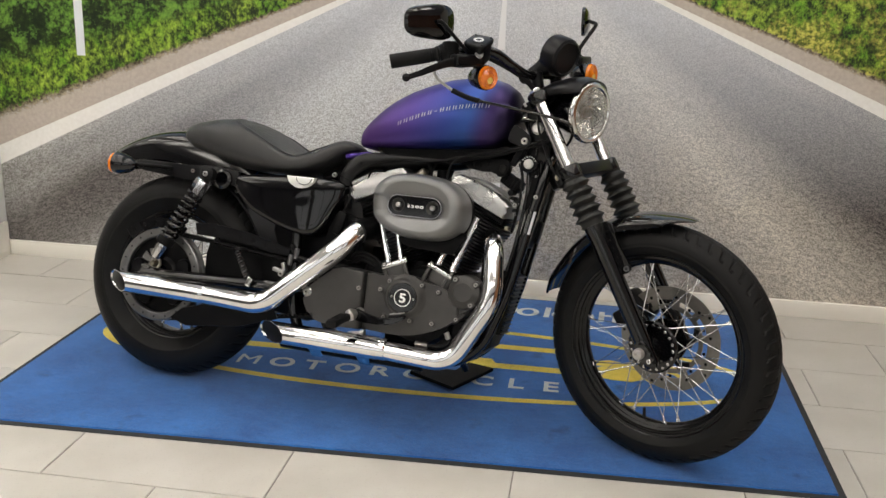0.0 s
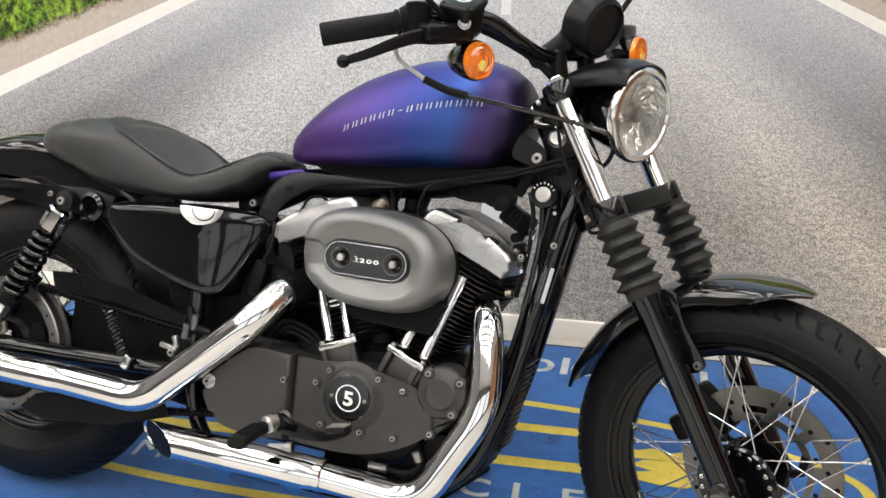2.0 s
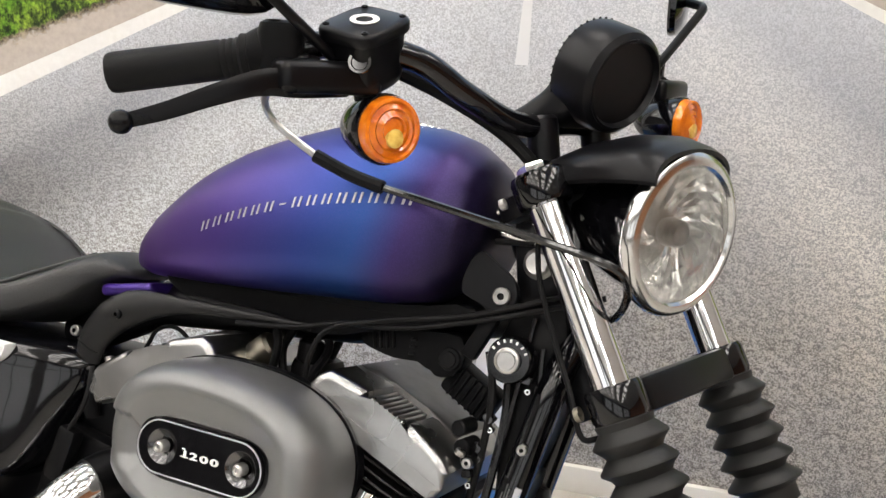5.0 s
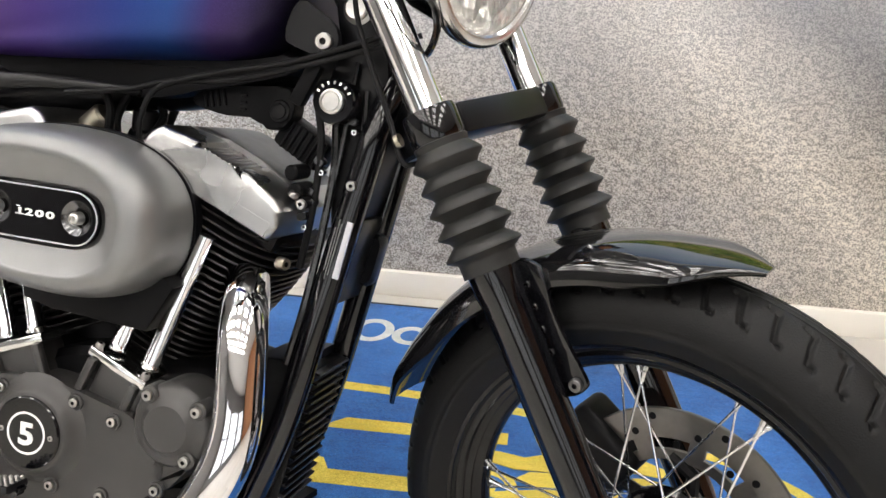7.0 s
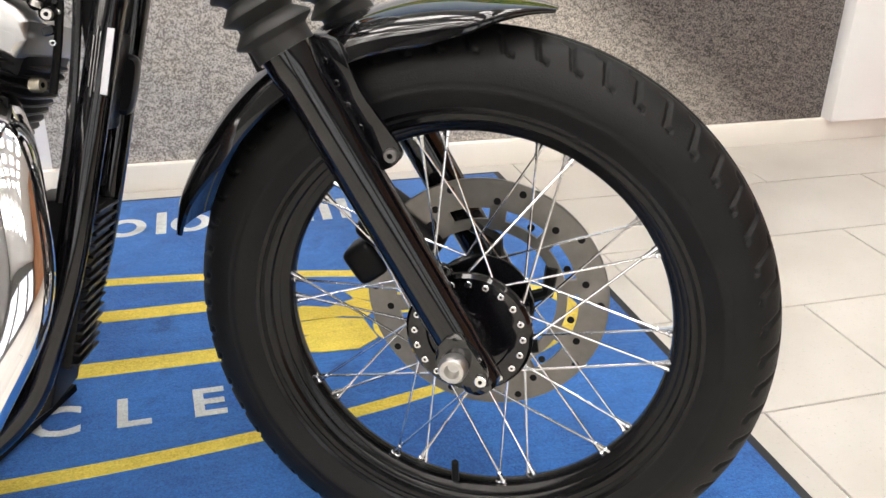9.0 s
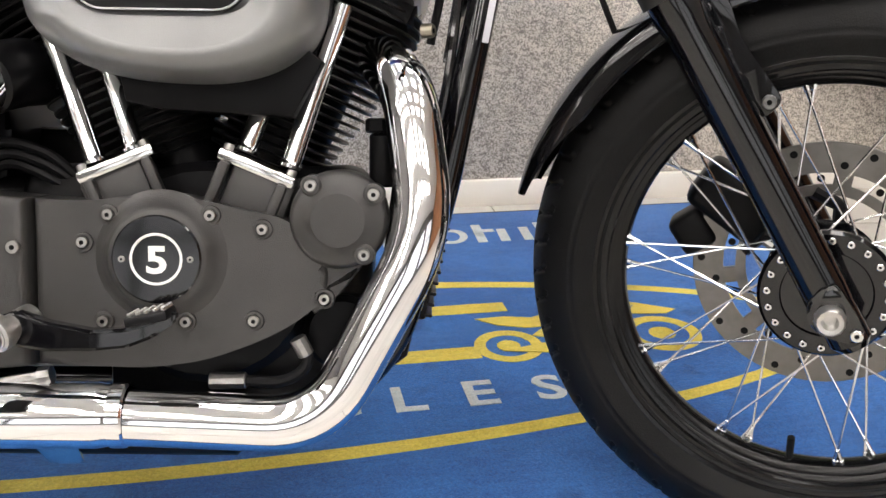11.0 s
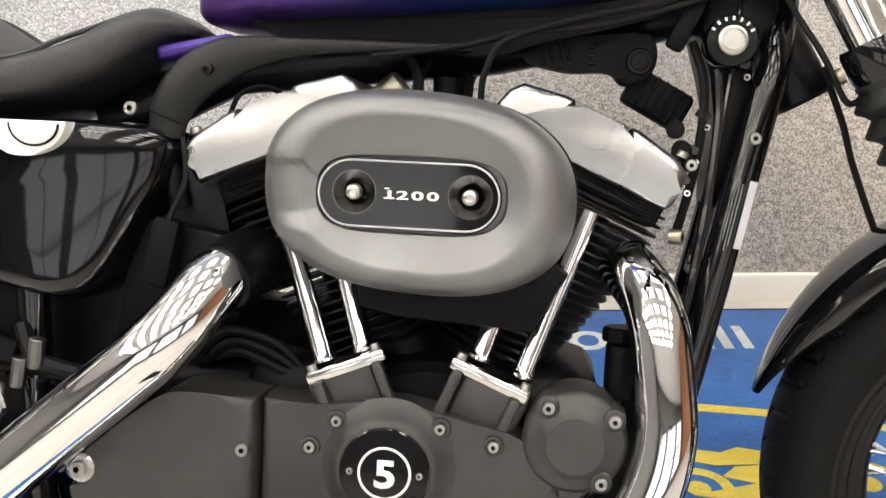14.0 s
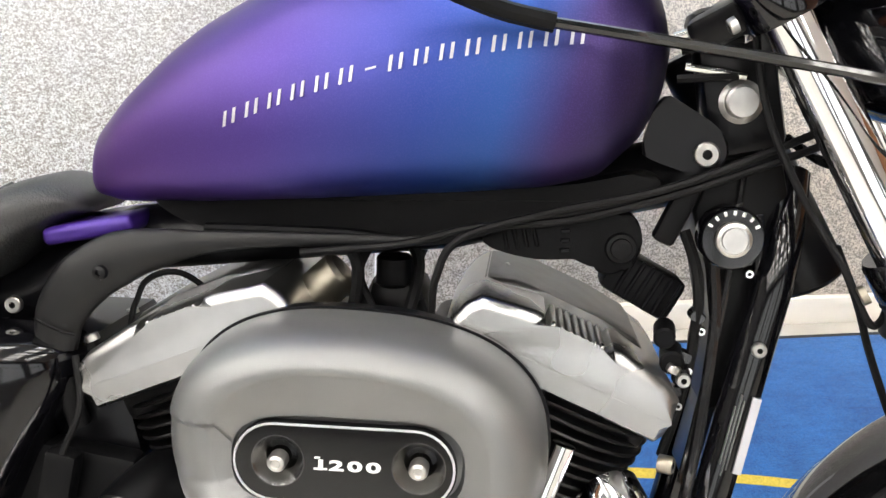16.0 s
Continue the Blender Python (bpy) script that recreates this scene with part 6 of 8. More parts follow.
# air cleaner
def air_cleaner():
    a = new("air_cleaner")
    a.parent = bike
    cx, cz = 0.8465, 0.3005
    count = 176

    def egg(k):
        out = []
        for j in range(count):
            t = 2 * math.pi * j / count
            ct, st = math.cos(t), math.sin(t)
            x = 0.1420 * k * math.copysign(abs(ct) ** 0.80, ct)
            z = 0.0915 * k * math.copysign(abs(st) ** 0.86, st)
            out.append((cx + x, cz + z - 0.045 * x))
        return out

    def flat_side(x, z):
        """A flat let into the rear side: a sharp upper edge, a soft lower one."""
        up = max(0.0, min(1.0, (cz + 0.0280 + 0.02 * (x - cx) - z) / 0.0050))
        low = max(0.0, min(1.0, (z - cz + 0.036) / 0.016))
        return up * low * max(0.0, min(1.0, (cx - 0.030 - x) / 0.075)) ** 0.8

    bm = bmesh.new()
    plate(bm, egg(1.018), -0.122, -0.108, 0.003, 2)
    piece("backplate", bm, "satin", a, "black air cleaner backplate")
    rings = []
    shape = [(1.0, -0.124), (1.0, -0.152), (0.996, -0.163), (0.985, -0.173), (0.968, -0.1825), (0.945, -0.1905), (0.915, -0.197), (0.88, -0.202), (0.84, -0.2055), (0.80, -0.2080), (0.76, -0.2092), (0.72, -0.2090), (0.69, -0.2075)]
    for k, y, _ in spline([(p, q, 0.0) for p, q in shape], 3):
        rings.append([(x, y + 0.0075 * flat_side(x, z) * min(1.0, (1.0 - k) / 0.05 + 0.15), z) for x, z in egg(k)])
    last = rings[-1]
    bm = bmesh.new()
    loft(bm, rings, caps=False)
    ri = []
    for j in range(count):
        t = 2 * math.pi * j / count
        x = 0.0835 * math.copysign(abs(math.cos(t)) ** 0.45, math.cos(t))
        z = 0.0340 * math.copysign(abs(math.sin(t)) ** 0.75, math.sin(t))
        ri.append((cx - 0.001 + x, -0.2005, cz - 0.001 + z))
    a1 = [bm.verts.new(p) for p in last]
    b1 = [bm.verts.new(p) for p in ri]
    for j in range(count):
        bm.faces.new((a1[j], a1[(j + 1) % count], b1[(j + 1) % count], b1[j]))
    c1 = [bm.verts.new((cx - 0.001 + (x - cx) * 0.985, -0.190, z)) for x, y, z in ri]
    for j in range(count):
        bm.faces.new((b1[j], b1[(j + 1) % count], c1[(j + 1) % count], c1[j]))
    bm.faces.new(c1)
    bmesh.ops.remove_doubles(bm, verts=bm.verts, dist=1e-5)
    piece("cover", bm, "aircl", a, "grey powder-coated oval air cleaner cover", sharp=40)
    bm = bmesh.new()
    loops = [stadium(cx - 0.003, cz - 0.001, 0.0805, 0.0305, 14)]
    for x in (0.7965, 0.8970):
        loops.append([(x + 0.0190 * math.cos(math.pi * j / 16), cz + 0.0190 * math.sin(math.pi * j / 16)) for j in range(32)])
    for loop in loops:
        vs = [bm.verts.new((x, -0.2035, z)) for x, z in loop]
        for j in range(len(vs)):
            bm.edges.new((vs[j - 1], vs[j]))
    bmesh.ops.triangle_fill(bm, use_beauty=True, use_dissolve=False, edges=bm.edges[:], normal=(0, -1, 0))
    sheet = bm.faces[:]
    r = bmesh.ops.extrude_face_region(bm, geom=sheet, use_keep_orig=True)
    for v in r["geom"]:
        if isinstance(v, bmesh.types.BMVert):
            v.co.y = -0.1985
    bmesh.ops.recalc_face_normals(bm, faces=bm.faces[:])
    ins = piece("insert", bm, "gloss", a, "glossy black insert")
    bm = bmesh.new()
    tube(bm, [(x, -0.2040, z) for x, z in stadium(cx - 0.003, cz - 0.001, 0.0785, 0.0285, 14)] + [(stadium(cx - 0.003, cz - 0.001, 0.0785, 0.0285, 14)[0][0], -0.2040, stadium(cx - 0.003, cz - 0.001, 0.0785, 0.0285, 14)[0][1])], 0.0010, 6)
    piece("trim", bm, "silver", ins, "thin silver trim line")
    x = cx - 0.0245
    for ch in "1200":
        bm, w = words(ch, 0.0138, 0.0010, 0.0004)
        bm.transform(Matrix.Translation((x, -0.2042, cz - 0.0045)) @ UPRIGHT @ Matrix.Diagonal((1.55, 0.74, 1, 1)))
        if ch == "1":
            stem = max(v.co.x for v in bm.verts) - 0.0019
            block(bm, (stem, -0.2042, cz - 0.0040), (0.0096, 0.0010, 0.0013))
            block(bm, (stem - 0.0022, -0.2042, cz + 0.0042), (0.0040, 0.0010, 0.0013))
        piece("numeral", bm, "whiteprint", ins, "white numeral " + ch, smooth=False)
        x += 0.0112 if ch == "1" else 0.0132
    for x in (0.7965, 0.8970):
        bm = bmesh.new()
        lathe(bm, [(0.000, 0.0195), (-0.0008, 0.0194), (-0.0008, 0.0186), (0.0095, 0.0085), (0.0100, 0.0070), (0.0100, 0)], (x, -0.2032, cz), (0, 1, 0), 28)
        piece("screw_cup", bm, "cup", ins, "dark conical screw cup")
        bm = bmesh.new()
        lathe(bm, [(0, 0.0070), (0.009, 0.0070), (0.0115, 0.0058), (0.0125, 0.0035), (0.0120, 0.0028), (0.0105, 0.0026), (0.0105, 0)], (x, -0.1985, cz), (0, -1, 0), 18)
        piece("screw", bm, "steel", ins, "bright round-headed screw")
    bm = bmesh.new()
    plate(bm, [(0.790, 0.215), (0.795, 0.192), (0.83, 0.184), (0.955, 0.178), (0.985, 0.232), (0.96, 0.25)], -0.150, -0.105, 0.004, 2)
    piece("lower_duct", bm, "plastic", a, "black plastic lower duct")


air_cleaner()


# -- exhausts
def pipe(name, pts, r, label, parent, radius=0.07):
    bm = bmesh.new()
    tube(bm, rounded(pts, radius, 9), r, 28)
    return piece(name, bm, "chrome", parent, label)


def muffler(tip, end, r, slash, parent):
    """A straight silencer with an open, slanted end."""
    tip, end = Vector(tip), Vector(end)
    d = (end - tip).normalized()
    u = Vector((0, 1, 0))
    v = d.cross(u)
    L = (end - tip).length
    bm = bmesh.new()
    seg = 32
    rings = []
    for h, k, sl in ((L + 0.000, 0.86, 0), (L - 0.012, 0.90, 0), (L - 0.030, 1.0, 0), (0.0, 1.0, 1), (-0.001, 0.94, 1), (0.05, 0.90, 1)):
        ring = []
        for j in range(seg):
            a = 2 * math.pi * j / seg
            off = u * math.cos(a) * r * k + v * math.sin(a) * r * k
            s = sl * (slash[0] * math.cos(a) + slash[1] * math.sin(a)) * r
            ring.append(tip + d * (h + s) + off)
        rings.append(ring)
    vs = [[bm.verts.new(p) for p in q] for q in rings]
    for p, q in zip(vs, vs[1:]):
        for j in range(seg):
            bm.faces.new((p[j], p[(j + 1) % seg], q[(j + 1) % seg], q[j]))
    piece("silencer", bm, "chrome", parent, "chrome slash-cut silencer")
    # black plug just inside the slanted opening
    bm = bmesh.new()
    ring = [tip + d * (0.004 + (slash[0] * math.cos(2 * math.pi * j / seg) + slash[1] * math.sin(2 * math.pi * j / seg)) * r) + (u * math.cos(2 * math.pi * j / seg) + v * math.sin(2 * math.pi * j / seg)) * r * 0.955 for j in range(seg)]
    loft(bm, [ring, [p + d * 0.05 for p in ring]])
    piece("baffle", bm, "black", parent, "black plug filling the tail opening")


low = new("front_exhaust")
low.parent = bike
pipe("header_pipe", [(0.795, -0.172, -0.112), (0.985, -0.172, -0.119), (1.086, -0.166, 0.068), (1.068, -0.140, 0.205), (1.040, -0.085, 0.240)], 0.0275, "chrome header pipe", low, 0.055)
muffler((0.434, -0.172, -0.112), (0.800, -0.172, -0.110), 0.0320, (-1.6, -0.45), low)
bm = bmesh.new()
lathe(bm, [(0, 0.029), (0.001, 0.0315), (0.014, 0.0315), (0.016, 0.029)], (0.784, -0.172, -0.110), (1, 0, 0), 28, closed=True)
piece("clamp", bm, "chrome", low, "chrome clamp")
for x in (0.576, 0.728):
    bm = bmesh.new()
    loft(bm, [[(x - 0.021, y, -0.142), (x + 0.021, y, -0.142), (x + 0.021, y + 0.004, -0.142), (x - 0.021, y + 0.004, -0.142)] if k == 0 else [(x - 0.015, y, -0.166), (x + 0.018, y, -0.166), (x + 0.018, y + 0.004, -0.166), (x - 0.015, y + 0.004, -0.166)] for k, y in ((0, -0.172), (1, -0.148))])
    piece("bracket", bm, "bezel", low, "bright bracket under the pipe")
bm = bmesh.new()
rod(bm, (0.45, -0.130, -0.140), (0.90, -0.130, -0.142), 0.020, 16, 0.004)
piece("crossover_pipe", bm, "black", low, "black crossover pipe")
up_ex = new("rear_exhaust")
up_ex.parent = bike
pipe("header_pipe", [(0.225, -0.190, -0.030), (0.405, -0.190, -0.036), (0.628, -0.180, 0.160), (0.658, -0.145, 0.214), (0.672, -0.070, 0.222)], 0.0310, "chrome header pipe", up_ex, 0.05)
muffler((-0.100, -0.188, -0.030), (0.232, -0.190, -0.030), 0.0315, (-1.5, -0.40), up_ex)
bm = bmesh.new()
lathe(bm, [(0, 0.028), (0.001, 0.0305), (0.018, 0.0305), (0.020, 0.028)], (0.216, -0.190, -0.030), (1, 0, 0), 28, closed=True)
piece("clamp", bm, "chrome", up_ex, "chrome clamp")

# added black sleeve, in place of the shade that swallows the pipe's end
bm = bmesh.new()
tube(bm, [(0.658, -0.142, 0.209), (0.665, -0.122, 0.216), (0.674, -0.095, 0.222), (0.685, -0.06, 0.225)], [0.0335, 0.0345, 0.0345, 0.034], 20)
piece("port_collar", bm, "black", up_ex, "black sleeve added where the pipe runs into shade")
# -- footpeg and brake pedal
peg = new("footpeg")
peg.parent = bike
bm = bmesh.new()
rod(bm, (0.712, -0.175, -0.012), (0.694, -0.222, -0.026), 0.0130, 18, 0.003)
lathe(bm, [(0, 0.0165), (0.012, 0.0165), (0.014, 0.014), (0.014, 0)], (0.698, -0.208, -0.021), Vector((-0.35, -0.90, -0.26)), 16)
piece("clevis", bm, "steel", peg, "worn bright peg clevis")
bm = bmesh.new()
rings = []
for x, y, z, hx, hz in ((0.694, -0.215, -0.026, 0.008, 0.008), (0.688, -0.225, -0.029, 0.012, 0.010), (0.678, -0.262, -0.039, 0.0145, 0.0105), (0.673, -0.284, -0.046, 0.0170, 0.0115), (0.672, -0.290, -0.048, 0.0160, 0.0100)):
    ring = []
    for j in range(16):
        a = 2 * math.pi * j / 16
        ca, sa = math.cos(a), math.sin(a)
        ring.append((x + hx * math.copysign(abs(ca) ** 0.5, ca), y, z + hz * math.copysign(abs(sa) ** 0.5, sa)))
    rings.append(ring)
loft(bm, rings)
piece("peg_rubber", bm, "rubber", peg, "black ribbed peg rubber", sharp=40)
for k in range(5):
    bm = bmesh.new()
    block(bm, (0.670 + 0.0050 * k, -0.256, -0.0268), (0.0026, 0.048, 0.003), (14, 0, -12), 0.0008, 1)
    piece("rib", bm, "rubber", peg)
ped = new("brake_pedal")
ped.parent = bike
bm = bmesh.new()
rings = []
for x, y, z, h in ((0.688, -0.190, -0.022, 0.024), (0.706, -0.196, -0.020, 0.034), (0.735, -0.202, -0.026, 0.028), (0.780, -0.206, -0.029, 0.019), (0.812, -0.208, -0.026, 0.018), (0.835, -0.208, -0.018, 0.016), (0.856, -0.208, -0.006, 0.010)):
    rings.append([(x, y - 0.009, z - h / 2), (x, y + 0.009, z - h / 2), (x, y + 0.009, z + h / 2), (x, y - 0.009, z + h / 2)])
loft(bm, rings)
bmesh.ops.bevel(bm, geom=bm.edges[:], offset=0.003, segments=2, affect="EDGES")
piece("arm", bm, "gloss", ped, "glossy black brake lever arm")
bm = bmesh.new()
block(bm, (0.833, -0.212, -0.006), (0.040, 0.036, 0.010), (0, -12, 0), 0.003, 2)
pad = piece("pad", bm, "satin", ped, "studded black pedal pad")
for i in range(5):
    for j in range(4):
        bm = bmesh.new()
        block(bm, (0.818 + 0.0075 * i, -0.225 + 0.0085 * j, -0.0035 + 0.0016 * i), (0.004, 0.004, 0.005), (0, -12, 0), 0.001, 1)
        piece("stud", bm, "fastener", pad)
bm = bmesh.new()
rod(bm, (0.672, -0.160, -0.082), (0.716, -0.160, -0.074), 0.0055, 10, 0.001)
lathe(bm, [(-0.006, 0), (-0.006, 0.009), (0.006, 0.009), (0.006, 0)], (0.716, -0.160, -0.074), (1, 0, 0.18), 8)
piece("link_rod", bm, "steel", ped, "bright link rod")

# -- side stand on the far side
bm = bmesh.new()
tube(bm, [(0.93, 0.10, -0.12), (0.940, 0.13, -0.16), (0.945, 0.15, -0.18)], 0.011, 12)
st = piece("side_stand", bm, "gloss", None, "black side stand")
bm = bmesh.new()
c = BIKE_M.inverted() @ Vector((1.075, 0.475, 0.014))
rotm = (BIKE_M.inverted().to_3x3() @ Matrix.Rotation(0.0, 3, "Z")).to_4x4()
f = [Vector(p) for p in ((-0.175, -0.031, 0), (-0.020, -0.127, 0), (0.091, 0.055, 0), (0.005, 0.085, 0), (-0.030, 0.010, 0), (-0.150, 0.010, 0))]
lo = [bm.verts.new(p) for p in f]
hi = [bm.verts.new(p + Vector((0, 0, 0.012))) for p in f]
bm.faces.new(lo[::-1])
bm.faces.new(hi)
for k in range(6):
    bm.faces.new((lo[k], lo[(k + 1) % 6], hi[(k + 1) % 6], hi[k]))
bm.transform(Matrix.Translation(c) @ rotm)
piece("stand_foot", bm, "plastic", st, "dark stand foot on the mat")


# -- fork and front fender
def fork_leg(y):
    g = new("fork_leg")
    g.parent = bike
    base = FORK_BASE + Vector((0, y, 0))
    bm = bmesh.new()
    lathe(bm, [(-0.026, 0), (-0.026, 0.016), (-0.018, 0.022), (0.020, 0.022), (0.045, 0.0235), (0.345, 0.0245), (0.360, 0.027), (0.392, 0.027), (0.392, 0)], base, FORK, 28)
    piece("slider", bm, "gloss", g, "glossy black fork slider", True)
    bm = bmesh.new()
    plate(bm, smooth_outline([(AXLE_F.x - 0.021, AXLE_F.z + 0.012), (AXLE_F.x - 0.016, AXLE_F.z - 0.014), (AXLE_F.x + 0.006, AXLE_F.z - 0.024), (AXLE_F.x + 0.028, AXLE_F.z - 0.026), (AXLE_F.x + 0.034, AXLE_F.z - 0.014), (AXLE_F.x + 0.020, AXLE_F.z + 0.012), (AXLE_F.x + 0.000, AXLE_F.z + 0.034)], 5), y - 0.010, y + 0.010, 0.005, 3)
    piece("axle_lug", bm, "lacquer", g, "black cast axle lug", True)
    bolt(AXLE_F.x + 0.027, y - 0.010, AXLE_F.z - 0.017, 0.0065, g, True, "bezel", 0.004)
    bm = bmesh.new()
    prof = [(0.380, 0.026), (0.380, 0.031), (0.394, 0.031)]
    n = 5
    for k in range(n):
        h = 0.396 + 0.124 * k / n
        big, small = 0.0415 - 0.0008 * k, 0.0285
        prof += [(h, small + 0.003), (h + 0.006, big), (h + 0.0085, big), (h + 0.020, small)]
    prof += [(0.522, 0.030), (0.526, 0.024)]
    lathe(bm, prof, base, FORK, 36)
    piece("gaiter", bm, "gaiter", g, "grey-black ribbed rubber gaiter", True, sharp=50)
    bm = bmesh.new()
    rod(bm, base + FORK * 0.51, base + FORK * 0.775, 0.0198, 28)
    piece("stanchion", bm, "chrome", g, "chrome fork tube", True)
    bm = bmesh.new()
    lathe(bm, [(0.522, 0.019), (0.522, 0.028), (0.527, 0.030), (0.552, 0.030), (0.557, 0.028), (0.557, 0.019)], base, FORK, 28, closed=True)
    piece("lower_clamp", bm, "gloss", g, "black lower clamp", True)
    bm = bmesh.new()
    lathe(bm, [(0.745, 0.019), (0.745, 0.027), (0.749, 0.029), (0.774, 0.029), (0.779, 0.027), (0.779, 0.019)], base, FORK, 28, closed=True)
    piece("upper_clamp", bm, "gloss", g, "black upper clamp", True)
    bm = bmesh.new()
    lathe(bm, [(0.772, 0.019), (0.786, 0.0185), (0.789, 0.016), (0.789, 0)], base, FORK, 6)
    piece("fork_cap", bm, "chrome", g, "chrome fork cap nut", True)
    p = base + FORK * 0.540 - AHEAD * 0.030
    bolt(p.x, y * 1.05, p.z, 0.0075, g, True, "brass", 0.006, axis=(-0.87, -0.3, -0.5))
    p = base + FORK * 0.760 - AHEAD * 0.028
    bolt(p.x, y * 1.1, p.z, 0.006, g, True, "steel", 0.006, axis=(-0.87, -0.4, -0.5))


fork_leg(-0.1035)
fork_leg(0.1035)
bm = bmesh.new()
mid = FORK_BASE + FORK * 0.538
block(bm, mid, (0.050, 0.17, 0.036), (0, -RAKE, 0), 0.006, 2)
piece("lower_yoke", bm, "satin", None, "black lower fork yoke", True)
bm = bmesh.new()
mid = FORK_BASE + FORK * 0.762
block(bm, mid - AHEAD * 0.03, (0.085, 0.19, 0.028), (0, -RAKE, 0), 0.008, 2)
piece("upper_yoke", bm, "satin", None, "black upper fork yoke", True)


def front_fender():
    g = new("front_fender")
    g.parent = bike
    bm = bmesh.new()
    rings = []
    n = 44
    for k in range(n + 1):
        t = k / n
        a = radians(165 - (165 - 77) * t)
        R = 0.359 + 0.006 * math.sin(math.pi * t)
        end = min(t, 1 - t)
        half = 0.068 * min(1.0, 0.66 + end * 3.4)
        drop = 0.040 * min(1.0, 0.25 + end * 3.2)
        if t > 0.86:
            half *= 1 - 0.72 * ((t - 0.86) / 0.14) ** 1.8
            drop *= 1 - 0.8 * ((t - 0.86) / 0.14)
        prof = []
        m = 12
        for j in range(m + 1):
            s = -1 + 2 * j / m
            prof.append((half * math.sin(s * math.pi / 2), -drop * (1 - math.cos(s * math.pi / 2)) * 0.75))
        prof = [(-half * 1.01, -drop)] + prof + [(half * 1.01, -drop)]
        inner = [(y * 0.95, dr - 0.003) for y, dr in reversed(prof)]
        ring = []
        for y, dr in prof + inner:
            rr = R + dr
            ring.append((AXLE_F.x + rr * math.cos(a), y, AXLE_F.z + rr * math.sin(a)))
        rings.append(ring)
    loft(bm, rings)
    piece("blade", bm, "lacquer", g, "glossy black front fender", True)
    for s in (-1, 1):
        bm = bmesh.new()
        plate(bm, smooth_outline([(1.368, 0.330), (1.408, 0.334), (1.432, 0.283), (1.466, 0.236), (1.474, 0.219), (1.456, 0.203), (1.430, 0.208), (1.414, 0.250), (1.388, 0.292)], 4), 0.071 * s - 0.003, 0.071 * s + 0.003, 0.002, 2)
        piece("brace", bm, "gloss", g, "black fender brace", True)
        for x, z in ((1.397, 0.312), (1.408, 0.290), (1.419, 0.268), (1.431, 0.246)):
            bolt(x, 0.073 * s, z, 0.0042, g, True, "gloss", 0.003, axis=(0, s, 0))
        bolt(1.463, 0.073 * s, 0.2195, 0.0075, g, True, "lid", 0.007, axis=(0, s, 0))


front_fender()


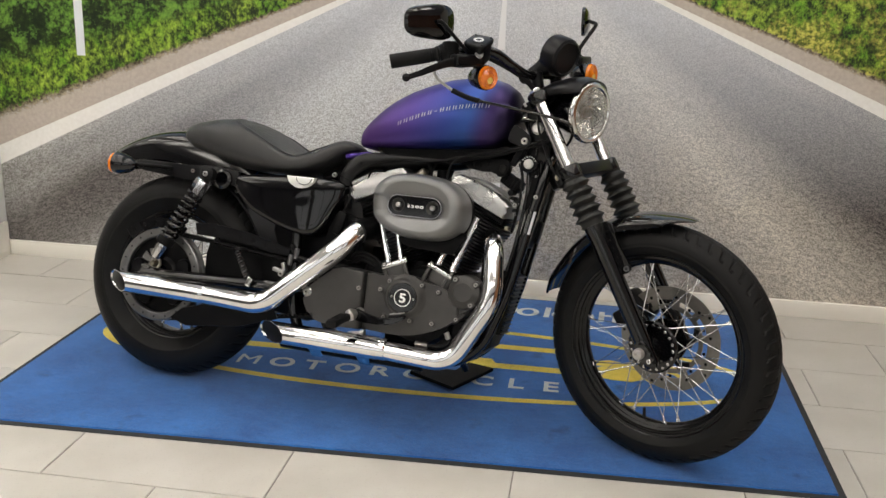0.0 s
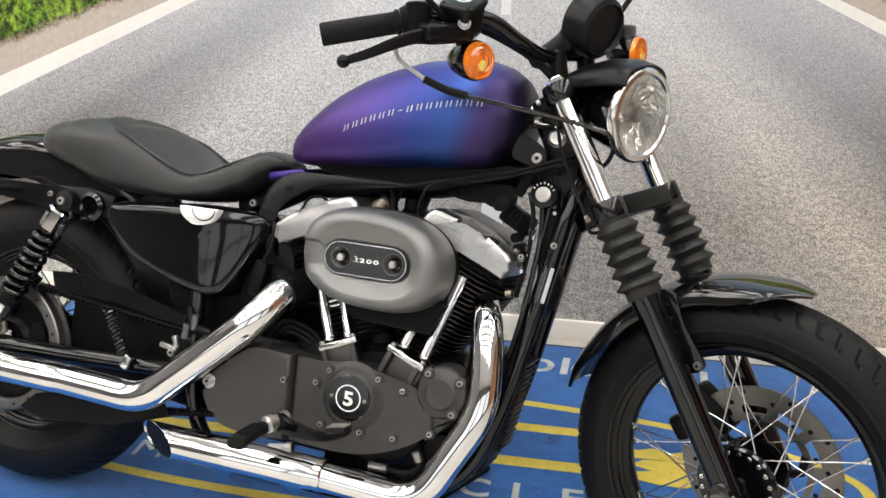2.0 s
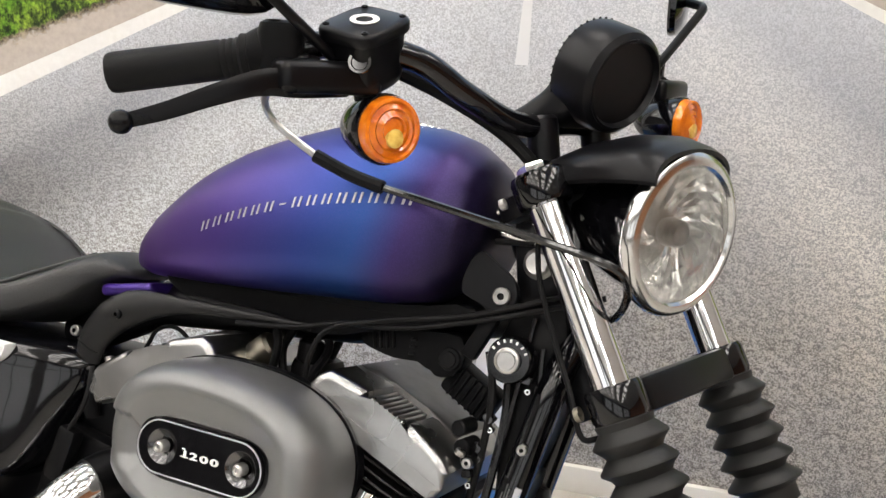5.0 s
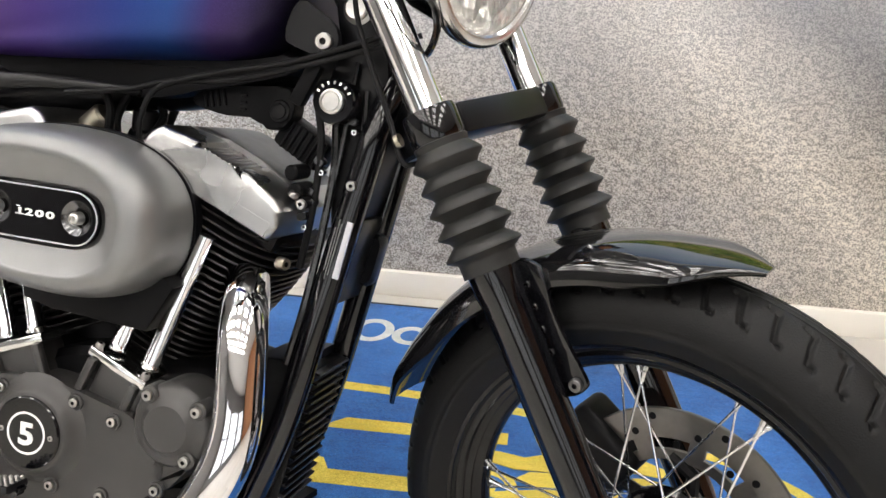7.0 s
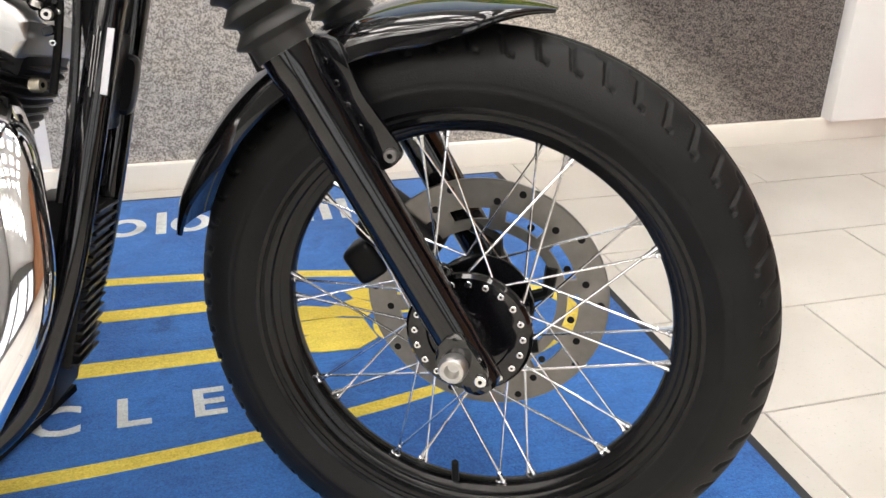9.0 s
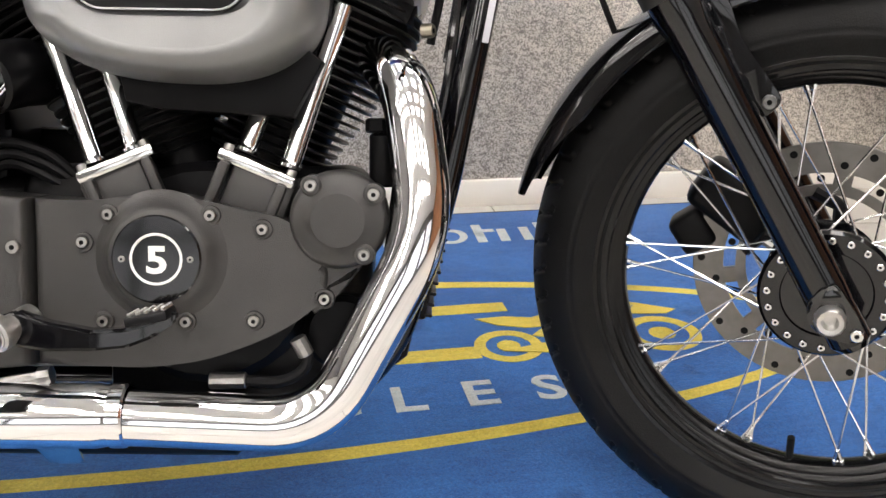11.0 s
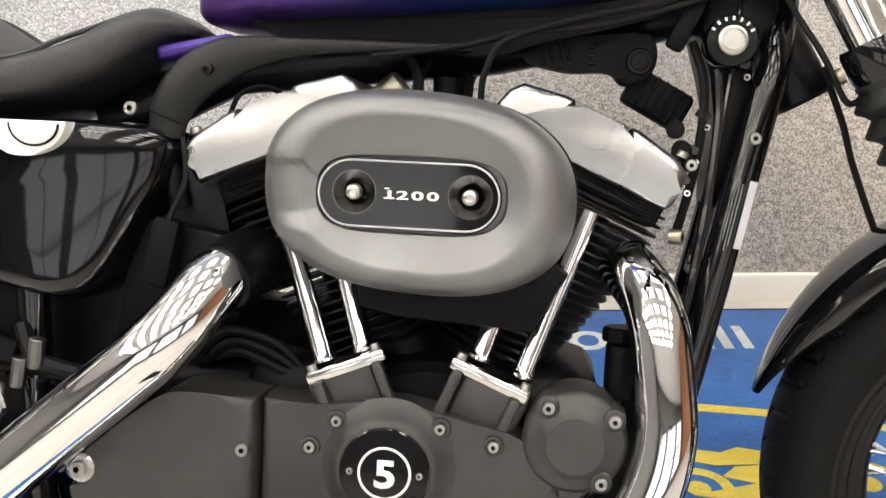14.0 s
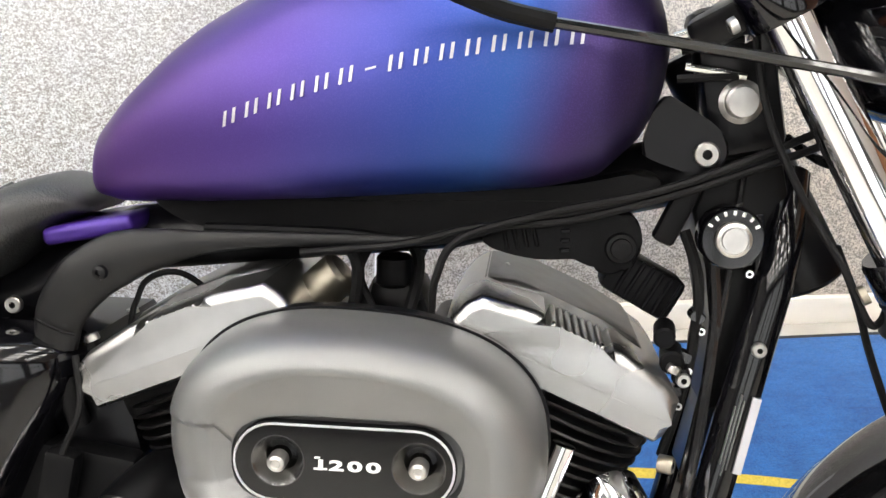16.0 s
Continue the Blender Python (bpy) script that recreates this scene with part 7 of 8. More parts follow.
# -- headlight
def headlight():
    g = new("headlight")
    g.parent = bike
    c = Vector((1.268, 0.002, 0.619))
    d = Vector((1, -0.15, -0.05)).normalized()
    bm = bmesh.new()
    lathe(bm, [(-0.115, 0), (-0.112, 0.020), (-0.095, 0.045), (-0.060, 0.060), (-0.020, 0.070), (0.006, 0.074)], c, d, 40)
    piece("bucket", bm, "gloss", g, "black headlight bucket", True)
    bm = bmesh.new()
    lathe(bm, [(0.004, 0.0730), (0.008, 0.0825), (0.012, 0.0850), (0.017, 0.0850), (0.022, 0.0825), (0.0250, 0.0775), (0.0250, 0.0720), (0.021, 0.0685), (0.010, 0.0690)], c, d, 64)
    piece("bezel", bm, "bezel", g, "polished chrome headlight bezel", True)
    # a deep bowl pressed into flat facets
    chance = random.Random(4)
    bm = bmesh.new()
    u = d.orthogonal().normalized()
    v = d.cross(u)
    rows = []
    for turn, (h, r) in enumerate(((0.016, 0.0690), (0.004, 0.0640), (-0.012, 0.0540), (-0.026, 0.0400), (-0.036, 0.0240), (-0.040, 0.0120))):
        rows.append([bm.verts.new(c + d * (h + (chance.uniform(-0.0028, 0.0028) if 0 < turn < 5 else 0)) + r * (math.cos(2 * math.pi * (k + 0.5 * turn) / 28) * u + math.sin(2 * math.pi * (k + 0.5 * turn) / 28) * v)) for k in range(28)])
    for p, q in zip(rows, rows[1:]):
        for k in range(28):
            bm.faces.new((p[k], p[(k + 1) % 28], q[(k + 1) % 28], q[k]))
    bm.faces.new(rows[-1])
    piece("reflector", bm, "reflector", g, "faceted bright reflector", True, smooth=False)
    bm = bmesh.new()
    lathe(bm, [(-0.040, 0.0), (-0.040, 0.012), (-0.034, 0.0135), (-0.006, 0.0135), (0.000, 0.011), (0.002, 0)], c, d, 20)
    piece("bulb_shield", bm, "fastener", g, "dull steel bulb shield", True)
    bm = bmesh.new()
    lathe(bm, [(0.0215, 0.0700), (0.0255, 0.055), (0.0285, 0.030), (0.0295, 0), (0.0272, 0), (0.0262, 0.030), (0.0232, 0.055), (0.0192, 0.0700)], c, d, 48)
    lens = piece("lens", bm, "glass", g, "clear glass headlight lens", True)
    lens.visible_shadow = False
    # eyebrow visor back to the upper yoke
    bm = bmesh.new()
    rings = []
    for t, w, zt, drop in ((0.0, 0.070, 0.672, 0.016), (0.15, 0.076, 0.686, 0.026), (0.35, 0.082, 0.702, 0.038), (0.6, 0.085, 0.713, 0.042), (0.82, 0.084, 0.715, 0.040), (0.94, 0.080, 0.710, 0.034), (1.0, 0.074, 0.705, 0.030)):
        x = 1.130 + 0.162 * t
        ring = []
        for j in range(17):
            a = math.pi * j / 16
            ring.append((x, w * math.cos(a), zt - drop + drop * math.sin(a) ** 0.8))
        for j in range(17):
            a = math.pi - math.pi * j / 16
            ring.append((x, (w - 0.004) * math.cos(a), zt - drop - 0.004 + (drop) * math.sin(a) ** 0.8))
        rings.append(ring)
    loft(bm, rings)
    piece("visor", bm, "satin", g, "satin black headlight visor", True)
    bm = bmesh.new()
    block(bm, (1.195, 0, 0.655), (0.05, 0.05, 0.06), (0, 0, 0), 0.01, 2)
    piece("mount", bm, "satin", g, "", True)


headlight()


# -- handlebar and controls
def controls():
    for s in (-1, 1):
        bm = bmesh.new()
        pts = spline([(1.135, 0, 0.716), (1.132, 0.085 * s, 0.716), (1.122, 0.150 * s, 0.742), (1.100, 0.205 * s, 0.775), (1.062, 0.275 * s, 0.783), (1.008, 0.330 * s, 0.768), (0.925, 0.4095 * s, 0.7478)], 6)
        tube(bm, pts, 0.0128, 14)
        bar = piece("handlebar", bm, "gloss", None, "glossy black handlebar", True)
        g0, g1 = Vector((1.008, 0.330 * s, 0.768)), Vector((0.918, 0.416 * s, 0.746))
        d = (g1 - g0).normalized()
        L = (g1 - g0).length
        bm = bmesh.new()
        prof = [(-0.004, 0.013), (-0.004, 0.0205), (0.002, 0.0215), (0.005, 0.0185)]
        for k in range(3):
            prof += [(0.007 + 0.006 * k, 0.0185), (0.009 + 0.006 * k, 0.0175), (0.011 + 0.006 * k, 0.0185)]
        prof += [(0.028, 0.0185), (L - 0.004, 0.0190), (L, 0.0178), (L + 0.001, 0)]
        lathe(bm, prof, g0, d, 24)
        piece("grip", bm, "rubber", bar, "black rubber grip", True)
        # switch housing
        bm = bmesh.new()
        h0 = g0 - d * 0.055
        lathe(bm, [(0, 0.014), (0, 0.021), (0.006, 0.0245), (0.040, 0.0255), (0.050, 0.022), (0.050, 0.014)], h0, d, 20, closed=True)
        cushion(bm, h0 + d * 0.024 + Vector((0.003, 0, 0.004)), (0, 0, -48 * s), 0.022, 0.026, ((-0.028, 0.70), (-0.022, 0.95), (0.014, 1.0), (0.022, 0.90), (0.025, 0.65)), 28, 0.6)
        sw = piece("switch_housing", bm, "plastic", bar, "black switch housing", True)
        bm = bmesh.new()
        b0 = h0 + d * 0.026 + Vector((0.012, 0.012 * s, 0.027))
        lathe(bm, [(0, 0), (0, 0.0065), (0.002, 0.0065), (0.0025, 0.0045), (0.001, 0.004), (0.001, 0)], b0, (0, 0, 1), 14)
        piece("button", bm, "black", sw, "", True)
        # lever
        bm = bmesh.new()
        lp = spline([(1.085, 0.275 * s, 0.752), (1.076, 0.318 * s, 0.748), (1.066, 0.355 * s, 0.747), (1.050, 0.388 * s, 0.736), (1.026, 0.422 * s, 0.720), (1.004, 0.452 * s, 0.7085)], 5)
        rings = []
        for k, q in enumerate(lp):
            t = k / (len(lp) - 1)
            w, h = 0.0065 - 0.0015 * t, 0.0150 - 0.0085 * t
            rings.append([q + Vector((0.7 * w * math.cos(b), -0.7 * s * w * math.cos(b), h * math.sin(b))) for b in [2 * math.pi * m / 12 for m in range(12)]])
        loft(bm, rings)
        bmesh.ops.create_uvsphere(bm, u_segments=14, v_segments=10, radius=0.0105, matrix=Matrix.Translation((1.004, 0.452 * s, 0.7085)))
        piece("lever", bm, "satin", bar, "black hand lever with a ball end", True)
        # mirror
        m = new("mirror")
        m.parent = bar
        mc = Vector((1.036, -0.400, 0.848)) if s < 0 else Vector((1.024, 0.392, 0.874))
        slant = 0.10 if s < 0 else -0.50
        bm = bmesh.new()
        if s < 0:
            root = Vector((1.074, -0.283, 0.772))
            tube(bm, spline([root, root.lerp(mc + Vector((0.030, 0.014, -0.001)), 0.55), mc + Vector((0.030, 0.014, -0.001)), mc + Vector((0.016, 0.012, 0.0))], 4), 0.0052, 12)
        else:
            root = Vector((1.086, 0.252, 0.785))
            tube(bm, rounded([root, (1.104, 0.328, 0.866), mc + Vector((0.020, -0.018, 0.004)), mc + Vector((0.004, -0.006, 0.0))], 0.012, 4), 0.0060, 10)
        piece("stem", bm, "satin", m, "black mirror stem", True)
        bm = bmesh.new()
        rings = []
        for k, (off, sc) in enumerate(((0.018, 0.25), (0.014, 0.75), (0.006, 0.96), (-0.002, 1.0), (-0.006, 0.98), (-0.004, 0.93))):
            ring = []
            for j in range(36):
                a = 2 * math.pi * j / 36
                ca, sa = math.cos(a), math.sin(a)
                yy = 0.086 * sc * math.copysign(abs(ca) ** 0.55, ca)
                zz = 0.043 * sc * math.copysign(abs(sa) ** 0.65, sa)
                zz *= 1.0 - 0.16 * (yy * s / 0.086)
                ring.append(mc + Vector((off + slant * yy, yy, zz)))
            rings.append(ring)
        loft(bm, rings)
        piece("mirror_shell", bm, "gloss", m, "glossy black mirror shell", True)
        bm = bmesh.new()
        ring = []
        for j in range(36):
            a = 2 * math.pi * j / 36
            ca, sa = math.cos(a), math.sin(a)
            yy = 0.080 * math.copysign(abs(ca) ** 0.55, ca)
            zz = 0.039 * math.copysign(abs(sa) ** 0.65, sa) * (1.0 - 0.16 * (yy * s / 0.086))
            ring.append(mc + Vector((-0.0065 + slant * yy, yy, zz)))
        loft(bm, [ring, [p + Vector((0.002, 0, 0)) for p in ring]])
        piece("mirror_glass", bm, "chrome", m, "mirror glass", True, smooth=False)
        # master cylinder or clutch perch, with its ring mark
        c = Vector((1.078, 0.252 * s, 0.795))
        bm = bmesh.new()
        if s < 0:
            turn = (20, 10, 12)
            n = Euler([radians(q) for q in turn]).to_matrix() @ Vector((0, 0, 1))
            c = c + Vector((0.003, 0.002, -0.016))
            cushion(bm, c, turn, 0.028, 0.034, ((-0.034, 0.72), (-0.030, 0.84), (-0.022, 0.92), (0.010, 0.98), (0.018, 1.0)))
            res = piece("reservoir", bm, "satin", bar, "black brake fluid reservoir", True, sharp=60)
            bm = bmesh.new()
            cushion(bm, c, turn, 0.032, 0.038, ((0.018, 0.98), (0.020, 1.0), (0.026, 1.0), (0.0285, 0.97), (0.0298, 0.90)))
            piece("reservoir_lid", bm, "satin", res, "black reservoir lid", True, sharp=60)
            for a, b in ((1, 1), (1, -1), (-1, 1), (-1, -1)):
                p = c + Euler([radians(q) for q in turn]).to_matrix() @ Vector((0.022 * a, 0.028 * b, 0.0298))
                bolt(p.x, p.y, p.z, 0.0032, res, True, "black", 0.0015, axis=n, name="lid_screw")
            bm = bmesh.new()
            lathe(bm, [(0, 0.0080), (0.0007, 0.0080), (0.0007, 0.0135), (0, 0.0135)], c + n * 0.0305, n, 28, closed=True)
            piece("ring_mark", bm, "whiteprint", res, "white ring mark", True)
            bm = bmesh.new()
            lathe(bm, [(0, 0), (0, 0.011), (0.002, 0.0105), (0.002, 0.008), (0.001, 0.007), (0.001, 0)], c + Vector((0.022, -0.026, -0.010)), (0.60, -0.76, 0.24), 22)
            piece("sight_glass", bm, "gloss", res, "", True)
        block_bm = bmesh.new()
        block(block_bm, Vector((1.078, 0.292 * s, 0.754)), (0.034, 0.100, 0.030), (0, 0, 12 * s), 0.008, 3)
        piece("lever_perch", block_bm, "satin", bar, "black lever perch", True)
        bm = bmesh.new()
        q = Vector((1.062, 0.306 * s, 0.766))
        lathe(bm, [(0, 0), (0, 0.016), (0.004, 0.014), (0.005, 0.006), (0.007, 0.005), (0.007, 0)], q, (0.1, 0.2 * s, 0.97), 18)
        piece("pivot_screw", bm, "satin", bar, "", True)
        # riser
        bm = bmesh.new()
        rod(bm, (1.150, 0.048 * s, 0.640), (1.135, 0.048 * s, 0.725), 0.017, 18, 0.004)
        piece("riser", bm, "satin", bar, "black bar riser", True)
    # far-side and near-side indicators
    blinker("front_indicator", (1.096, -0.238, 0.709), (1, -0.18, 0.0), [(1.070, -0.237, 0.716), (1.066, -0.240, 0.735), (1.068, -0.247, 0.752)], True)
    blinker("front_indicator", (1.142, 0.222, 0.716), (1, 0.05, 0.0), [(1.112, 0.222, 0.722), (1.095, 0.225, 0.745), (1.085, 0.235, 0.765)], True)


controls()


def speedometer():
    g = new("speedometer")
    g.parent = bike
    c = Vector((1.182, 0.0, 0.768))
    d = Vector((0.94, -0.16, -0.26)).normalized()
    bm = bmesh.new()
    lathe(bm, [(-0.032, 0), (-0.032, 0.046), (-0.029, 0.0545), (-0.022, 0.0560), (0.010, 0.0560), (0.020, 0.0535), (0.025, 0.0475), (0.024, 0.0445), (0.020, 0.0430), (0.017, 0.0)], c, d, 48)
    piece("case", bm, "satin", g, "satin black gauge case", True)
    bm = bmesh.new()
    lathe(bm, [(0.0200, 0.0470), (0.0262, 0.0478), (0.0270, 0.0455), (0.0215, 0.0430)], c, d, 48)
    piece("case_ring", bm, "satin", g, "", True)
    u = d.orthogonal().normalized()
    v = d.cross(u)
    for k in range(40):
        a = 2 * math.pi * k / 40
        p = c + d * -0.0275 + 0.0555 * (math.cos(a) * u + math.sin(a) * v)
        bm = bmesh.new()
        bmesh.ops.create_uvsphere(bm, u_segments=6, v_segments=4, radius=0.0015, matrix=Matrix.Translation(p))
        piece("knurl", bm, "rubber", g, "", True)
    # a curved arm from the bar clamp up to the case
    bm = bmesh.new()
    arm = spline([(1.085, -0.012, 0.700), (1.098, -0.010, 0.712), (1.118, -0.006, 0.722), (1.142, -0.002, 0.738), (1.158, 0.0, 0.760)], 5)
    rings = []
    for k, q in enumerate(arm):
        t = k / (len(arm) - 1)
        w, h = 0.046 - 0.004 * t, 0.014 + 0.012 * t
        n = Vector((-0.55 - 0.2 * t, 0, 0.83))
        rings.append([q + Vector((0, w * math.copysign(abs(math.cos(b)) ** 0.6, math.cos(b)), 0)) + n * (h * math.copysign(abs(math.sin(b)) ** 0.6, math.sin(b))) for b in [2 * math.pi * m / 20 for m in range(20)]])
    loft(bm, rings)
    piece("bracket", bm, "satin", g, "satin black gauge bracket", True, sharp=60)
    for y in (-0.030, 0.030):
        bolt(1.100, y, 0.726, 0.006, g, True, "bezel", 0.006, axis=(-0.4, 0, 0.9))


speedometer()


# -- cables and hoses
def cable(pts, r, mat, label, name="cable"):
    bm = bmesh.new()
    tube(bm, spline(pts, 8), r, 8)
    return piece(name, bm, mat, None, label)


S = lambda x, y, z: tuple(STEERED @ Vector((x, y, z)))
hose = cable([S(1.000, -0.280, 0.752), S(0.945, -0.262, 0.728), S(0.935, -0.245, 0.705), S(0.950, -0.228, 0.686), S(0.969, -0.210, 0.668)], 0.0042, "steel", "bent steel brake line", "brake_line")
cable([S(0.966, -0.212, 0.670), S(1.000, -0.192, 0.653), S(1.036, -0.178, 0.643)], 0.0072, "rubber", "black rubber sleeve", "hose_sleeve")
cable([S(1.036, -0.178, 0.643), S(1.127, -0.160, 0.629), S(1.221, -0.142, 0.614), S(1.274, -0.124, 0.602), S(1.288, -0.105, 0.588), S(1.278, -0.080, 0.560), S(1.250, -0.055, 0.532), S(1.215, -0.03, 0.520), S(1.18, 0.0, 0.53)], 0.0041, "spring", "black brake hose", "brake_hose")
cable([(0.785, -0.085, 0.428), (0.870, -0.090, 0.440), (0.925, -0.090, 0.455), (1.00, -0.090, 0.464), (1.08, -0.088, 0.487), (1.15, -0.080, 0.512), (1.21, -0.070, 0.535)], 0.0033, "rubber", "black control cable")
cable([(0.893, -0.095, 0.385), (0.896, -0.097, 0.415), (0.915, -0.095, 0.447), (0.985, -0.094, 0.470), (1.08, -0.090, 0.494), (1.20, -0.072, 0.543)], 0.0033, "rubber", "black control cable")
cable([(1.125, -0.08, 0.640), (1.140, -0.092, 0.555), (1.170, -0.100, 0.490), (1.200, -0.115, 0.440), (1.219, -0.122, 0.402), (1.232, -0.112, 0.400), (1.245, -0.09, 0.41)], 0.0030, "rubber", "thin black cable")
cable([(1.225, -0.02, 0.44), (1.250, -0.01, 0.39), (1.268, 0.0, 0.345), (1.292, 0.0, 0.287), (1.31, 0.0, 0.25)], 0.0035, "rubber", "thin black cable")
cable([S(1.06, -0.22, 0.772), S(1.10, -0.16, 0.742), S(1.13, -0.10, 0.705), S(1.15, -0.05, 0.66)], 0.0075, "rubber", "black wiring along the bar")
cable([(0.622, -0.045, 0.330), (0.625, -0.042, 0.359), (0.629, -0.040, 0.372), (0.637, -0.040, 0.388), (0.655, -0.040, 0.397), (0.673, -0.040, 0.3955), (0.690, -0.036, 0.382), (0.698, -0.025, 0.360)], 0.0028, "rubber", "thin black looped wire")
cable([(0.605, -0.110, 0.340), (0.612, -0.120, 0.300), (0.598, -0.124, 0.262), (0.592, -0.122, 0.240)], 0.0030, "rubber", "thin black wire")
for k in range(3):
    cable([(0.612 + 0.012 * k, -0.085, 0.112 + 0.004 * k), (0.650 + 0.008 * k, -0.10, 0.150 - 0.010 * k), (0.700, -0.095, 0.140 - 0.012 * k), (0.735, -0.085, 0.105 - 0.006 * k)], 0.0055, "rubber", "black rubber hose", "hose")
cable([(0.445, -0.120, 0.145), (0.470, -0.135, 0.115), (0.530, -0.130, 0.100), (0.58, -0.120, 0.085)], 0.0085, "rubber", "black breather hose", "hose")
# connector block between frame and rear cylinder
bm = bmesh.new()
block(bm, (0.590, -0.118, 0.228), (0.028, 0.022, 0.070), (0, 12, 0), 0.006, 2)
piece("connector", bm, "plastic", None, "black plastic connector")
bm = bmesh.new()
block(bm, (0.59, -0.085, 0.19), (0.10, 0.03, 0.13), (0, 8, 0), 0.008, 2)
piece("inner_panel", bm, "plastic", None, "black plastic inner panel")
# dark plate added to fill between the header pipe and the down tubes
bm = bmesh.new()
plate(bm, [(1.052, 0.150), (1.104, 0.152), (1.104, 0.090), (1.066, -0.075), (0.995, -0.130), (0.930, -0.130), (1.000, -0.060), (1.042, 0.020)], -0.060, 0.050, 0.004, 2)
piece("front_mount", bm, "black", None, "black filler plate behind the header pipe")
# dark block added to stop the mat showing behind the hoses
bm = bmesh.new()
block(bm, (0.690, 0.03, 0.130), (0.11, 0.06, 0.08), (0, 0, 0), 0.01, 2)
piece("engine_brace", bm, "black", None, "black filler block behind the rear hoses")
# dark block added to close the view under the engine
bm = bmesh.new()
block(bm, (0.885, 0, -0.085), (0.26, 0.19, 0.060), (0, 0, 0), 0.012, 2)
piece("oil_pan", bm, "black", None, "black filler block under the crankcase")
# oil filter and sensor in front of the crankcase
bm = bmesh.new()
rod(bm, (1.000, -0.02, -0.035), (1.000, -0.115, -0.040), 0.040, 28, 0.006)
piece("oil_filter", bm, "black", None, "black oil filter")
bm = bmesh.new()
rod(bm, (1.010, -0.112, -0.045), (1.018, -0.150, -0.055), 0.011, 14, 0.002)
piece("sensor", bm, "plastic", None, "black sensor plug")
bm = bmesh.new()
rod(bm, (1.040, -0.095, 0.110), (1.040, -0.095, 0.165), 0.014, 14, 0.003)
rod(bm, (1.040, -0.095, 0.165), (1.040, -0.095, 0.180), 0.018, 8, 0.002)
piece("oil_sender", bm, "black", None, "black oil pressure sender")
bm = bmesh.new()
tube(bm, spline([(0.90, -0.13, -0.085), (0.94, -0.135, -0.085), (0.965, -0.135, -0.070), (0.965, -0.13, -0.045)], 5), 0.006, 10)
piece("oil_line", bm, "rubber", None, "black oil line")
for p, q in (((0.868, -0.130, -0.086), (0.905, -0.131, -0.085)), ((0.957, -0.136, -0.040), (0.966, -0.134, -0.058))):
    bm = bmesh.new()
    rod(bm, p, q, 0.0085, 10, 0.001)
    piece("fitting", bm, "fastener", None, "dull hose fitting")
# rear brake spring and linkage ahead of the rear wheel
bm = bmesh.new()
n = 90
q0, q1 = Vector((0.275, -0.150, 0.118)), Vector((0.325, -0.155, 0.035))
d = (q1 - q0).normalized()
u = d.orthogonal().normalized()
v = d.cross(u)
tube(bm, [q0 + (q1 - q0) * k / n + 0.0095 * (math.cos(2 * math.pi * 12 * k / n) * u + math.sin(2 * math.pi * 12 * k / n) * v) for k in range(n + 1)], 0.0026, 6)
piece("return_spring", bm, "spring", None, "black return spring")
bm = bmesh.new()
block(bm, (0.335, -0.157, 0.022), (0.018, 0.014, 0.030), (0, 25, 0), 0.003, 2)
piece("spring_hook", bm, "alloy", None, "bright spring hook")
bm = bmesh.new()
block(bm, (0.425, -0.150, 0.068), (0.040, 0.012, 0.012), (0, 10, 0), 0.003, 2)
block(bm, (0.440, -0.150, 0.080), (0.012, 0.012, 0.026), (0, -20, 0), 0.003, 2)
piece("lever_arm", bm, "alloy", None, "bright lever arm")
bolt(0.437, -0.158, 0.059, 0.008, None)
for x, z in ((0.470, 0.128), (0.452, 0.108)):
    bm = bmesh.new()
    rod(bm, (x, -0.140, z - 0.02), (x + 0.004, -0.142, z + 0.01), 0.008, 10, 0.001)
    piece("hose_clip", bm, "lid", None, "bright hose clip")


